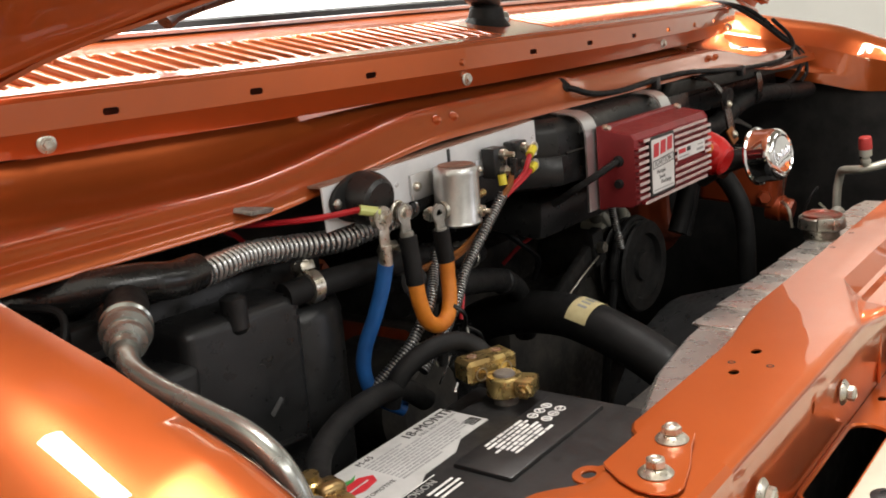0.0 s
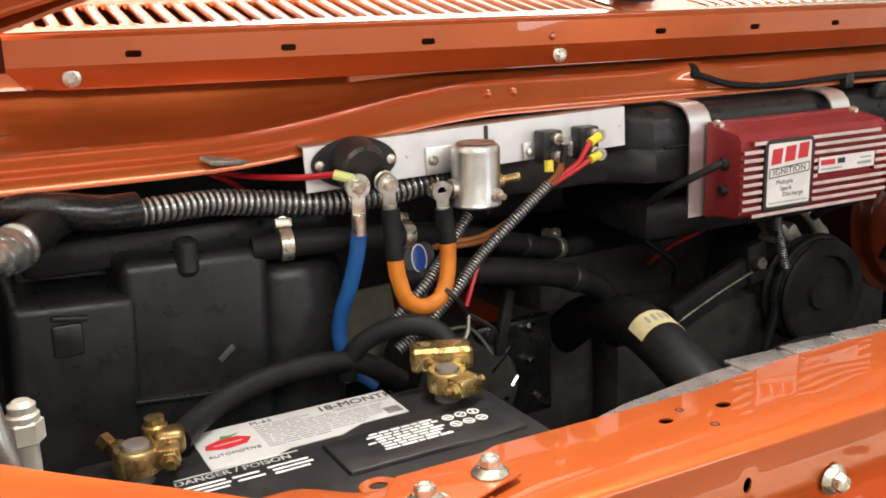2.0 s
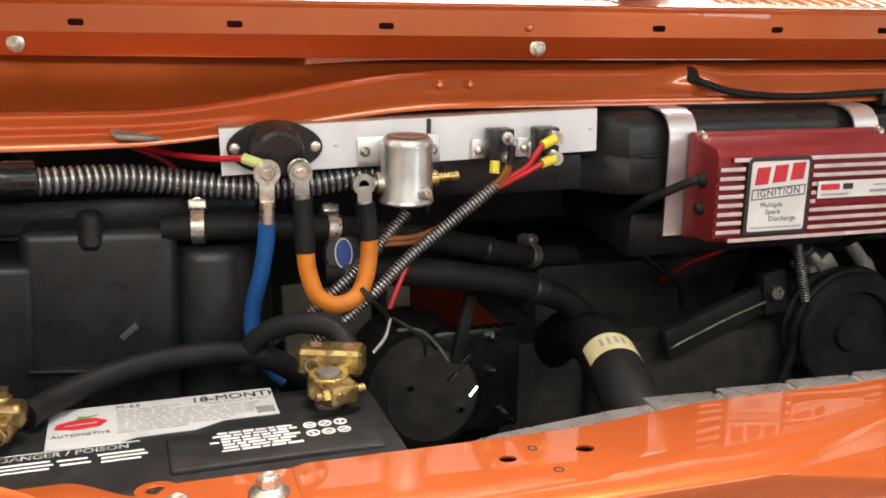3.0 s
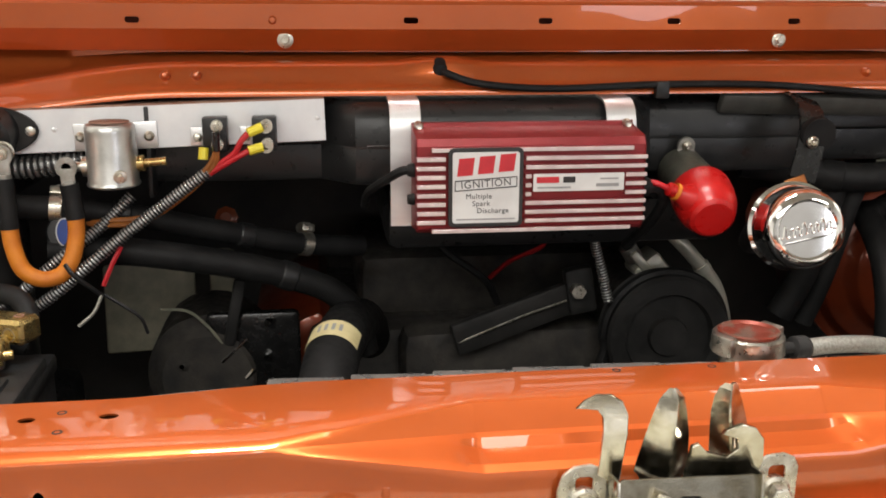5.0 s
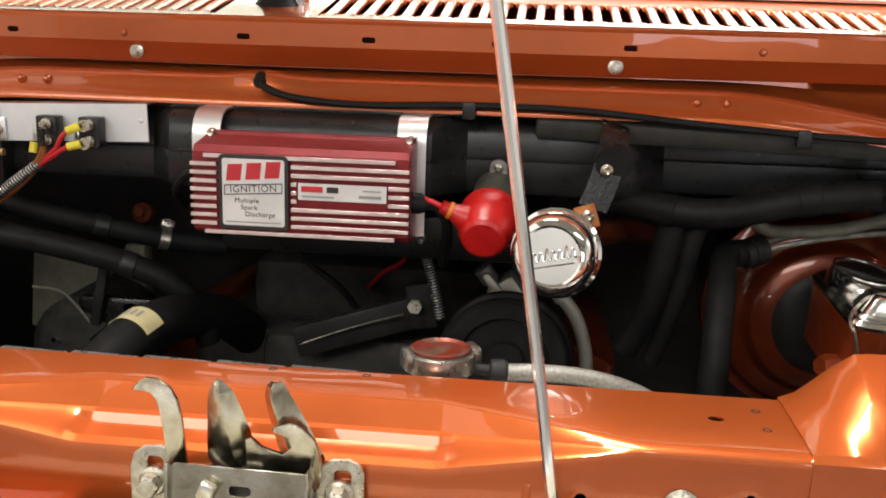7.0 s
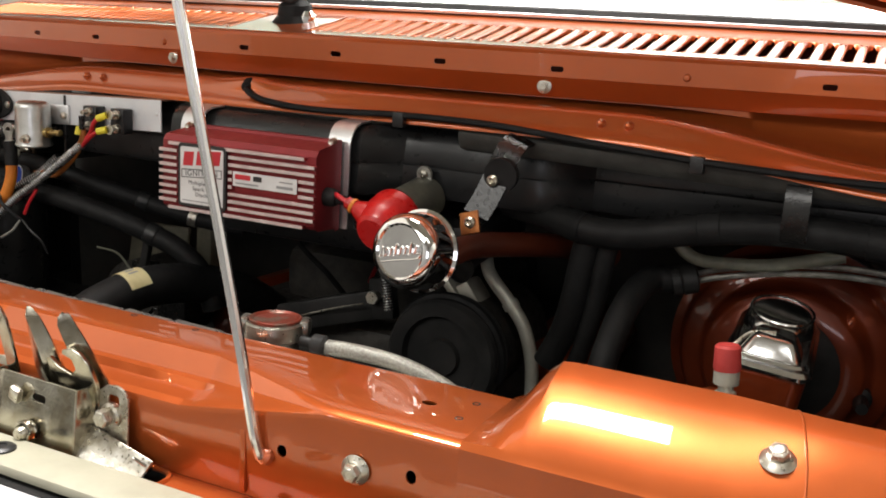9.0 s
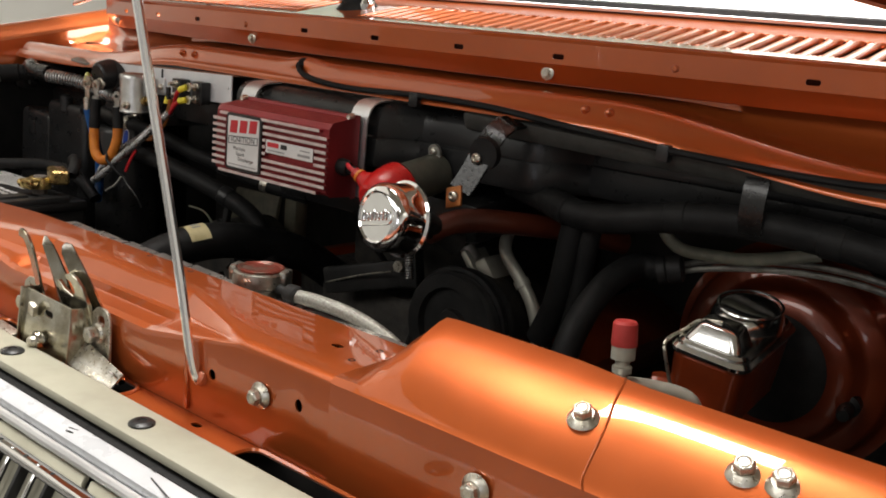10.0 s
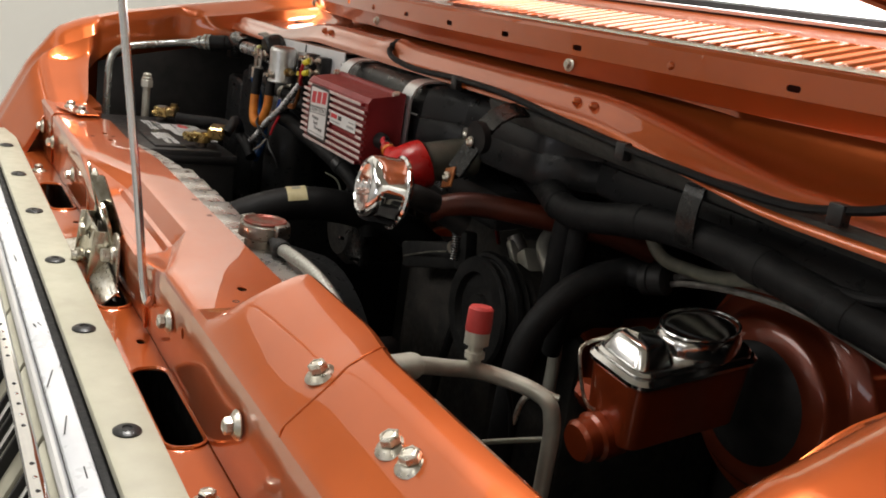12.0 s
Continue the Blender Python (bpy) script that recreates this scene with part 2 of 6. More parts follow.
def tube(bm, pts, r, seg=12, n=8, ribs=None, flat=1.0):
    """A hose, wire or pipe through the points. ribs: pitch and depth of a corrugated one. flat: squash across."""
    path = spline(pts, n)
    if ribs:
        fine, carry = [path[0]], 0.0
        step = ribs[0] / 6
        for a, b2 in zip(path, path[1:]):
            d = (b2 - a).length
            s = step - carry
            while s < d:
                fine.append(a.lerp(b2, s / d))
                s += step
            carry = d - (s - step)
        path = fine
    b = bmesh.new()
    side = None
    rings = []
    for i, c in enumerate(path):
        way = (path[min(i + 1, len(path) - 1)] - path[max(i - 1, 0)]).normalized()
        if side is None:
            side = way.orthogonal().normalized()
        side = (side - way * side.dot(way)).normalized()
        up = way.cross(side)
        rr = r + (ribs[1] * (1, 1, 0.2, -1, -1, 0.2)[i % 6] if ribs else 0)
        rings.append([b.verts.new(c + rr * (math.cos(2 * math.pi * k / seg) * side + flat * math.sin(2 * math.pi * k / seg) * up)) for k in range(seg)])
    for a, c in zip(rings, rings[1:]):
        for k in range(seg):
            b.faces.new((a[k], a[(k + 1) % seg], c[(k + 1) % seg], c[k]))
    b.faces.new(rings[0])
    b.faces.new(rings[-1])
    return merge(bm, b)


def grid(bm, us, vs, fn):
    """A sheet of quads over the parameters us and vs."""
    b = bmesh.new()
    rows = [[b.verts.new(fn(u, v)) for v in vs] for u in us]
    for i in range(len(us) - 1):
        for j in range(len(vs) - 1):
            b.faces.new((rows[i][j], rows[i + 1][j], rows[i + 1][j + 1], rows[i][j + 1]))
    return merge(bm, b)


def lin(a, b, n):
    return [a + (b - a) * i / n for i in range(n + 1)]


def round_rect(cx, cy, w, h, r, n=4):
    out = []
    for sx, sy, a0 in ((1, 1, 0), (-1, 1, 90), (-1, -1, 180), (1, -1, 270)):
        for k in range(n + 1):
            a = radians(a0 + 90 * k / n)
            out.append((cx + sx * (w / 2 - r) + r * math.cos(a), cy + sy * (h / 2 - r) + r * math.sin(a)))
    return out


def plate(bm, outline, thick, m=None, holes=(), bev=0.0):
    """A flat plate of the outline (x, y), with holes through it, from z 0 up to thick, moved by m."""
    b = bmesh.new()
    edges = []
    for loop in (outline, *holes):
        vs = [b.verts.new((x, y, 0)) for x, y in loop]
        edges += [b.edges.new((vs[i], vs[(i + 1) % len(vs)])) for i in range(len(vs))]
    if holes:
        bmesh.ops.triangle_fill(b, use_beauty=True, use_dissolve=False, edges=edges)
    else:
        b.faces.new(b.verts)
    bmesh.ops.recalc_face_normals(b, faces=b.faces)
    ext = bmesh.ops.extrude_face_region(b, geom=b.faces[:])
    bmesh.ops.translate(b, verts=[v for v in ext["geom"] if isinstance(v, bmesh.types.BMVert)], vec=(0, 0, thick))
    bmesh.ops.recalc_face_normals(b, faces=b.faces)
    if bev:
        b.normal_update()
        bevel(b, [e for e in b.edges if len(e.link_faces) == 2 and e.calc_face_angle(0) > 1.2 and abs(e.verts[0].co.z - e.verts[1].co.z) < 1e-6], bev, 1)
    if m:
        b.transform(m)
    return merge(bm, b)


def punch(bm, p, loop):
    """Cuts a hole of the loop's corners (world points) through the quad that holds p."""
    p = Vector(p)
    quad = min(bm.faces, key=lambda f: (f.calc_center_median() - p).length_squared)
    quad.normal_update()
    n, o = quad.normal.copy(), quad.calc_center_median()
    corners = quad.verts[:]
    ring = [Vector(q) - n * (Vector(q) - o).dot(n) for q in loop]
    mid = sum(ring, Vector()) / len(ring)
    ax = (ring[0] - mid).normalized()
    ay = n.cross(ax)

    def angle(v):
        return math.atan2((v - mid).dot(ay), (v - mid).dot(ax)) % (2 * math.pi)

    ring.sort(key=angle)
    corners.sort(key=lambda v: angle(v.co))
    vs = [bm.verts.new(q) for q in ring]
    bmesh.ops.delete(bm, geom=[quad], context="FACES_ONLY")

    def nearest(i):
        a = (vs[i].co + vs[(i + 1) % len(vs)].co) / 2
        return min(range(len(corners)), key=lambda k: 1 - math.cos(angle(corners[k].co) - angle(a)))

    for i in range(len(vs)):
        j = (i + 1) % len(vs)
        c, d = nearest(i), nearest(j)
        bm.faces.new((vs[j], vs[i], corners[c]))
        if c != d:
            bm.faces.new((vs[j], corners[c], corners[d]))


def thicken(ob, thick, bev=0.0):
    s = ob.modifiers.new("thickness", "SOLIDIFY")
    s.thickness, s.offset = thick, -1
    if bev:
        w = ob.modifiers.new("edge", "BEVEL")
        w.width, w.segments, w.limit_method, w.angle_limit = bev, 3, "ANGLE", radians(28)
        w.harden_normals = False
    return ob


def words(name, body, size, m, material, parent, spacing=1.0):
    """Printed words, a hair above the surface that they stand on."""
    cu = bpy.data.curves.new(name, "FONT")
    cu.body, cu.size, cu.align_x, cu.align_y, cu.space_character, cu.extrude = body, size, "CENTER", "CENTER", spacing, 0.00015
    cu.materials.append(material)
    ob = new(name, cu)
    ob.parent = parent
    top = parent
    ob.matrix_parent_inverse = Matrix.Translation(-top.location)
    ob.matrix_basis = m
    return ob


def smooth(a, lo, hi):
    t = min(1.0, max(0.0, (a - lo) / (hi - lo)))
    return t * t * (3 - 2 * t)


def hexagon(r):
    return [(r * math.cos(math.pi * k / 3), r * math.sin(math.pi * k / 3)) for k in range(6)]


# ---- the garage ----
def wall(name, c, s, label):
    return tagged(part(name, box(None, c, s, 0), WALLPAINT), label, "wall", kind="structure")


tagged(part("ground", box(None, (0, 0, -0.05), (9, 9, 0.1), 0), CONCRETE), "grey concrete garage floor under the van", "floor", kind="structure")
wall("wall_north", (0, 4.6, 1.6), (9, 0.2, 3.2), "pale cream painted garage wall")
south = thing("wall_south", (0, -4.6, 0), "grey painted garage door wall with a wide window", "wall", kind="structure")
part("wall_panel", box(None, (0, -4.6, 1.6), (9, 0.2, 3.2), 0), DOORPAINT, south)
part("window_frame", plate(None, round_rect(0, 0, 2.04, 1.24, 0.01), 0.05, Matrix.Translation((2.50, -4.485, 1.50)) @ pose(0, 0, 0, 90, 0, 0), [round_rect(0, 0, 1.90, 1.10, 0.01)]), WHITEPAINT, south)
wall("wall_east", (4.6, 0, 1.6), (0.2, 9.4, 3.2), "pale cream painted garage wall")
wall("wall_west", (-4.6, 0, 1.6), (0.2, 9.4, 3.2), "pale cream painted garage wall")
tagged(part("ceiling", box(None, (0, 0, 3.25), (9.4, 9.4, 0.1), 0), BOARD), "pale board garage ceiling", "ceiling", kind="structure")


# ---- cowl ----
def yb(x):
    """The cowl's bow: the lip runs back towards both ends."""
    return 0.332 + 0.173 * x * x


SLOTS = [k * 0.127 + 0.003 for k in range(-5, 6)]
PLUGS = (SLOTS[3], SLOTS[8])

cowl = thing("cowl", (0, 0.35, 1.2), "orange metallic painted cowl with slotted lip and louvred top", "cowl", kind="structure")

us = sorted({round(u, 4) for u in lin(-0.73, 0.73, 40)} | {round(s + d, 4) for s in SLOTS for d in (-0.011, 0.011)})
us = [u for u in us if all(abs(u - s) > 0.0105 for s in SLOTS)]
LIP = ((0.0115, 1.2470), (0.0095, 1.2488), (0.0014, 1.2640), (-0.0009, 1.2672), (-0.0014, 1.2830), (-0.0016, 1.2895), (0.0010, 1.2930), (0.006, 1.2948))
bm = grid(None, us, range(len(LIP)), lambda u, v: (max(-0.73 + 0.014 * max(0, 2 - v), min(0.73 - 0.014 * max(0, 2 - v), u)), yb(u) + LIP[v][0], LIP[v][1]))
for s in SLOTS:
    bm.faces.ensure_lookup_table()
    for f in bm.faces:
        f.normal_update()
    if s not in PLUGS:
        punch(bm, (s, yb(s) - 0.001, 1.2752), [(s + dx, yb(s), 1.2752 + dz) for dx, dz in round_rect(0, 0, 0.0135, 0.0056, 0.0022, 3)])
lip = thicken(part("slotted_lip", bm, PAINT, cowl), 0.0014)
for s in PLUGS:
    part("plug", lathe(None, (s, yb(s) + 0.002, 1.2752), (s, yb(s) - 0.004, 1.2752), [(0.004, 0), (0.004, 0.6), (0.0025, 0.95), (0, 1)], 14), PAINT, cowl)


def apron_profile(x):
    s = smooth(abs(x), 0.33, 0.60)
    e = smooth(abs(x), 0.50, 0.66)
    y0 = yb(x)
    bump = 0.004 * math.exp(-((abs(x + 0.10)) / 0.03) ** 2)
    crest_z = 1.2355 - 0.030 * s + bump
    return ((y0 + 0.030, 1.262), (y0 + 0.029, 1.2445 - 0.0130 * s), (y0 + 0.0080, 1.2378 - 0.0230 * s), (0.55 * y0 + 0.45 * 0.322, 1.2350 - 0.0300 * s), (0.322, crest_z + 0.003), (0.3175 - bump, crest_z + 0.001),
            (0.3135 - bump, crest_z - 0.003), (0.309, crest_z - 0.010), (0.3045, 1.2195 - 0.024 * s), (0.3015, 1.2165 - 0.026 * s), (0.2985, 1.2140 - 0.026 * s), (0.2985, 1.2095 - 0.023 * s - 0.003 * e))


us = lin(-0.80, 0.80, 128)
bm = grid(None, us, range(12), lambda u, v: (u, *apron_profile(u)[v]))
apron = thicken(part("cowl_apron", bm, PAINT, cowl, sharp=60), 0.0012)

# louvred top: rails, slats and the blank fields round the wiper spindle
def top_z(x, y):
    return 1.2945 + 0.22 * (y - yb(x))


def strip_part(name, x0, x1, d0, d1, thick=0.0012, lift=0.0):
    bm = grid(None, lin(x0, x1, max(2, int((x1 - x0) / 0.03))), lin(d0, d1, 2), lambda u, v: (u, yb(u) + v, top_z(u, yb(u) + v) + lift))
    return thicken(part(name, bm, PAINT, grille), thick)


grille = thing("cowl_grille", (0, 0.4, 1.29), "orange painted louvred cowl air intake panel below the windscreen", "cowl grille", kind="structure")
strip_part("front_rail", -0.74, 0.74, 0.004, 0.0125)
strip_part("rear_rail", -0.74, 0.74, 0.1075, 0.155)
BLANK = ((-0.74, -0.715), (-0.158, -0.052), (0.715, 0.74))
for a, b in BLANK:
    strip_part("blank_panel", a, b, 0.0125, 0.1075)
PITCH, SLOT = 0.0190, 0.0048


def slat_mesh(x):
    """One land between two slots: round slot ends and edges rolled up a little and then down."""
    ys = [0.0125, 0.0165, 0.0185, 0.0190, 0.0200, 0.0215, 0.0233, 0.030, 0.055, 0.080, 0.0967, 0.0985, 0.1000, 0.1010, 0.1015, 0.1035, 0.1075]

    def half(y):
        d = max(0.0233 - y, y - 0.0967, 0.0)
        return PITCH / 2 - (math.sqrt(max(0.0, SLOT * SLOT - d * d)) if 0.0185 <= y <= 0.1015 else 0.0)

    def at(u, v):
        y, w = ys[u], half(ys[u])
        cut = 0.0 if w > PITCH / 2 - 1e-6 else 1.0
        near = max(cut, 0.6 if 0.0165 <= y <= 0.1035 else 0.0)
        k = (-1, -1, -1, -0.5, 0, 0.5, 1, 1, 1)[v]
        inset = (0, 0, 0.0013, 0, 0, 0, 0.0013, 0, 0)[v]
        dx = k * w - math.copysign(inset, k)
        dz = (-0.0042 * cut, 0.0002 * cut, 0.0011 * near, 0.0001, 0.0, 0.0001, 0.0011 * near, 0.0002 * cut, -0.0042 * cut)[v]
        X = x + dx
        return (X, yb(X) + y, 1.2945 + 0.22 * y + dz)

    return grid(None, range(len(ys)), range(9), at)


x = -0.7055
while x < 0.71:
    if not (-0.158 - PITCH / 4 < x < -0.052 + PITCH / 4):
        part("slat", slat_mesh(x), PAINT, grille, sharp=60)
    x += PITCH
# tray and back coloured dark for shade; the tray also stops light
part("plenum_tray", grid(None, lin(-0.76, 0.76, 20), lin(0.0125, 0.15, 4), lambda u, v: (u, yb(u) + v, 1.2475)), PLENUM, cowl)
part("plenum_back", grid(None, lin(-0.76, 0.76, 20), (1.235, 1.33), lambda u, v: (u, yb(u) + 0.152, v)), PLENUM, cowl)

# windscreen with its seal
def thicken_strip(xs):
    """A rounded metal moulding along the foot of the glass."""
    sec = ((0.150, 1.3300), (0.149, 1.3335), (0.153, 1.3370), (0.166, 1.3460), (0.180, 1.3600), (0.184, 1.3610), (0.186, 1.3570))
    return grid(None, xs, range(7), lambda u, v: (u, yb(u) + sec[v][0], sec[v][1]))


ws = thing("windscreen", (0, 0.5, 1.33), "tinted windscreen with a bright seal trim above the cowl", "windscreen", kind="structure")
bm = grid(None, lin(-0.78, 0.78, 24), lin(0, 1, 6), lambda u, v: (u, yb(u) + 0.165 + 0.62 * v, 1.335 + 0.62 * v))
thicken(part("pane", bm, GLASS, ws), 0.005).visible_shadow = False
part("seal", tube(None, [(x, yb(x) + 0.158, 1.3345) for x in lin(-0.78, 0.78, 16)], 0.008, 8, 3), RUBBER, ws)
part("bright_trim", thicken_strip(lin(-0.78, 0.78, 30)), ALU, ws, "bright aluminium reveal trim")

part("cowl_underside", box(None, (0, 0.62, 1.212), (1.58, 0.40, 0.004), 0.001), BLACK, cowl)
wiper2 = thing("wiper_arm", (-0.50, 0.47, 1.33), "black windscreen wiper arm resting at the foot of the glass", "wiper")
part("arm", tube(None, [(-0.520, 0.468, 1.341), (-0.505, 0.470, 1.348), (-0.46, 0.474, 1.358), (-0.38, 0.485, 1.372)], 0.010, 10, 6, flat=0.7), PLASTIC, wiper2)
wiper = thing("wiper_arm", (-0.105, 0.41, 1.312), "black windscreen wiper arm on its spindle in the cowl top", "wiper")
part("spindle_boot", lathe(None, (-0.105, 0.41, 1.302), (-0.105, 0.406, 1.335), [(0.030, 0), (0.031, 0.15), (0.022, 0.45), (0.020, 0.8), (0.012, 1), (0, 1)], 24), RUBBER, wiper)
part("arm_knuckle", box(None, (-0.113, 0.405, 1.345), (0.040, 0.034, 0.030), 0.007, pose(0, 0, 0, 0, 18, 8), 3), PLASTIC, wiper)
part("arm", tube(None, [(-0.112, 0.405, 1.345), (-0.135, 0.408, 1.362), (-0.19, 0.425, 1.385), (-0.28, 0.455, 1.405), (-0.40, 0.50, 1.425)], 0.016, 12, 6, flat=0.6), PLASTIC, wiper)
part("cap_nut", lathe(None, (-0.082, 0.402, 1.308), (-0.082, 0.400, 1.322), [(0.010, 0), (0.010, 0.6), (0.006, 1), (0, 1)], 16), CHROME, wiper)

# ---- fenders ----
RIDGE = ((-0.16, 0.90), (-0.115, 0.975), (-0.06, 1.085), (-0.012, 1.150), (0.03, 1.170), (0.10, 1.192), (0.19, 1.212), (0.35, 1.242), (0.50, 1.272), (0.62, 1.30))


def ridge_z(y):
    for (a, za), (b, zb) in zip(RIDGE, RIDGE[1:]):
        if y <= b:
            return za + (zb - za) * (y - a) / (b - a)
    return RIDGE[-1][1]


def fender(name, sx, label):
    root = thing(name, (sx * 0.9, 0.1, 0.4), label, "fender")

    def section(y, v):
        zr = ridge_z(y) + (0.014 * smooth(y, 0.10, 0.30) - 0.011 * (1 - smooth(y, 0.12, 0.30)) if sx > 0 else 0)
        inner = 0.797 - 0.115 * smooth(0.052 - y, 0, 0.05) if sx > 0 else 0.64 + 0.157 * smooth(y, 0.010, 0.040)
        k = smooth(y, -0.02, 0.10)
        low = min((1 - k) * (1.058 if sx > 0 else 1.090) + k * (zr - 0.046 - (0.040 * smooth(y, 0.10, 0.25) if sx > 0 else 0)), zr - 0.02)
        pts = ((0.985, zr - 0.42), (0.985, zr - 0.16), (0.968, zr - 0.065), (0.935, zr - 0.022), (0.895, zr - 0.004), (0.865, zr), (0.848, zr - 0.004), (0.836, zr - 0.016),
               (0.822, low + 0.5 * (zr - low)), (0.812, low + 0.010), (0.805, low + 0.002), (inner + 0.004, low), (inner, low - 0.003), (inner, low - 0.02))
        x, z = pts[v]
        if sx < 0 and x < 0.80:
            z -= 0.30 * (0.805 - x)
        x = max(x, (0.797 if sx > 0 else inner) + (0.030 * smooth(y, -0.01, 0.03) if sx > 0 else 0.047 * smooth(y, 0.030, 0.065)) * (1 - smooth(y, 0.2, 0.3)))
        return (sx * x, y, z)

    ys = lin(-0.16, -0.006, 14) + lin(0.0, 0.08, 21) + lin(0.09, 0.62, 42)
    thicken(part("wing_panel", grid(None, ys, range(9), section), PAINT, root, sharp=50), 0.0012)
    thicken(part("inner_flange", grid(None, ys, range(8, 14), section), PAINT, root, sharp=50), 0.0012)
    return root


fender("fender_west", -1, "glossy orange metallic front fender beside the battery")
fender("fender_east", 1, "glossy orange metallic front fender beside the brake booster")
for sx in (-1, 1):
    bm = grid(None, lin(0.06, 0.75, 22), (0.45, 0.8, 1.0), lambda u, v: (sx * ((0.80 if v > 0.9 else 0.78) + (0.03 if sx > 0 else 0.05)), u, v if v < 0.95 else max(1.0, ridge_z(u) - 0.085)))
    tagged(thicken(part("inner_apron", bm, BLACK), 0.002), "black painted inner fender apron of the engine bay", "apron", kind="structure")

# ---- radiator support ----
support = thing("radiator_support", (0, -0.03, 0.75), "orange painted steel radiator support across the bay", "radiator support", kind="structure")


def support_profile(x):
    w = 1 - min(1.0, max(0.0, (abs(x) - 0.120) / 0.128))
    d = 1 - smooth(abs(x), 0.112, 0.138)
    yc = -0.050 + 0.044 * w
    north = 0.0445 - 0.0145 * smooth(-x, 0.22, 0.36) - 0.0162 * smooth(-x, 0.512, 0.536)
    pts = ((0.0445, 1.018), (0.0450, 1.0385), (0.0425, 1.0405), (0.0425 + 0.28 * (yc - 0.0425), 1.0405), (0.0425 + 0.62 * (yc - 0.0425), 1.0405), (yc + 0.0060, 1.0405), (yc + 0.0015, 1.0398 - 0.0003 * w), (yc - 0.0024, 1.0380 - 0.0040 * w), (-0.0526 + 0.036 * w, 1.0378 - 0.0135 * w),
            (-0.0528 + 0.0315 * w, 1.0376 - 0.0148 * w), (-0.0529 + 0.0285 * w, 1.0375 - 0.0160 * w - 0.0050 * d), (-0.0530 + 0.0190 * w, 1.0372 - 0.0175 * w - 0.0052 * d),
            (-0.0532 + 0.0100 * w, 1.0367 - 0.0190 * w - 0.0045 * d), (-0.0533 + 0.0065 * w, 1.0365 - 0.0195 * w), (-0.0530 - 0.0005 * w, 1.0362 - 0.0215 * w), (-0.0538 - 0.0015 * w, 1.0330 - 0.0240 * w), (-0.0515 - 0.002 * w, 0.992 - 0.006 * w), (-0.0500, 0.957))
    return [(yc + (y - yc) * (north - yc) / (0.0445 - yc) if i < 5 else y, z) for i, (y, z) in enumerate(pts)]


def ring_of(c, ax, ay, rx, ry, n=12):
    c, ax, ay = Vector(c), Vector(ax), Vector(ay)
    return [c + ax * rx * math.cos(2 * math.pi * i / n) + ay * ry * math.sin(2 * math.pi * i / n) for i in range(n)]


TOP_HOLES = [(-0.397, 0.001, 0.0054, 0.0040), (-0.348, 0.001, 0.0060, 0.0042), (0.303, 0.000, 0.0058, 0.0040), (0.360, 0.002, 0.0062, 0.0044)]
FRONT_HOLES = [(0.318, 1.008, 0.0040, 0.0052), (0.214, 1.001, 0.0042, 0.0048), (-0.3783, 1.014, 0.0034, 0.0056)]
marks = [h[0] for h in TOP_HOLES + FRONT_HOLES]
us = [u for u in sorted(set(lin(-0.62, 0.40, 102)) | set(lin(-0.1450, -0.1050, 12)) | set(lin(0.1050, 0.1450, 12))) if all(abs(u - m) > 0.0092 for m in marks)]
us = sorted(us + [m + d for m in marks for d in (-0.009, 0.009)])
us = [u for u in us if all(abs(u - m) > 0.0088 for m in marks)]
bm = grid(None, us, range(18), lambda u, v: (u, *support_profile(u)[v]))
for hx, hy, ra, rb in TOP_HOLES:
    for f in bm.faces:
        f.normal_update()
    punch(bm, (hx, 0.001, 1.0405), ring_of((hx, hy, 1.0405), (1, 0, 0), (0, 1, 0), ra, rb))
for hx, hz, ra, rb in FRONT_HOLES:
    for f in bm.faces:
        f.normal_update()
    punch(bm, (hx, -0.0522, 1.006), ring_of((hx, -0.0515, hz), (1, 0, 0), (0, 0, 1), ra, rb))
thicken(part("top_rail", bm, PAINT, support, sharp=24), 0.0014)
for hx, hy in ((0.362, 0.024), (0.332, 0.018), (0.333, -0.014), (-0.378, 0.010), (-0.374, -0.019), (0.060, 0.036), (-0.01, 0.037)):
    part("punched_dimple", lathe(None, (hx, hy, 1.0398), (hx, hy, 1.0412), [(0.0035, 0), (0.0032, 0.6), (0.0020, 0.7), (0.0018, 0.1), (0, 0.1)], 12), BLACK, support)

# shelf with the latch opening and two long slots
holes = [round_rect(0.345, -0.0685, 0.150, 0.030, 0.012), round_rect(-0.345, -0.0685, 0.150, 0.030, 0.012),
         round_rect(-0.008, -0.0700, 0.250, 0.034, 0.015), round_rect(0.208, -0.062, 0.011, 0.007, 0.0034), round_rect(-0.208, -0.062, 0.011, 0.007, 0.0034)]
part("shelf", plate(None, [(-0.75, -0.092), (0.75, -0.092), (0.75, -0.0505), (-0.75, -0.0505)], 0.0016, Matrix.Translation((0, 0, 0.9554)), holes), PAINT, support)
for cx, cw in ((0.345, 0.152), (-0.345, 0.152), (-0.008, 0.252)):
    part("slot_flange", tube(None, [(x, y, 0.957) for x, y in round_rect(cx, -0.0690, cw, 0.034, 0.014)] + [(cx + cw / 2, -0.065, 0.957)], 0.0024, 6, 1), PAINT, support)
part("lower_face", box(None, (0, -0.062, 0.80), (1.5, 0.004, 0.20), 0.001), BLACK, support)
for x0 in (0.18, -0.18):
    part("stiffening_rib", box(None, (x0, -0.0525, 0.985), (0.006, 0.004, 0.05), 0.0018), PAINT, support)

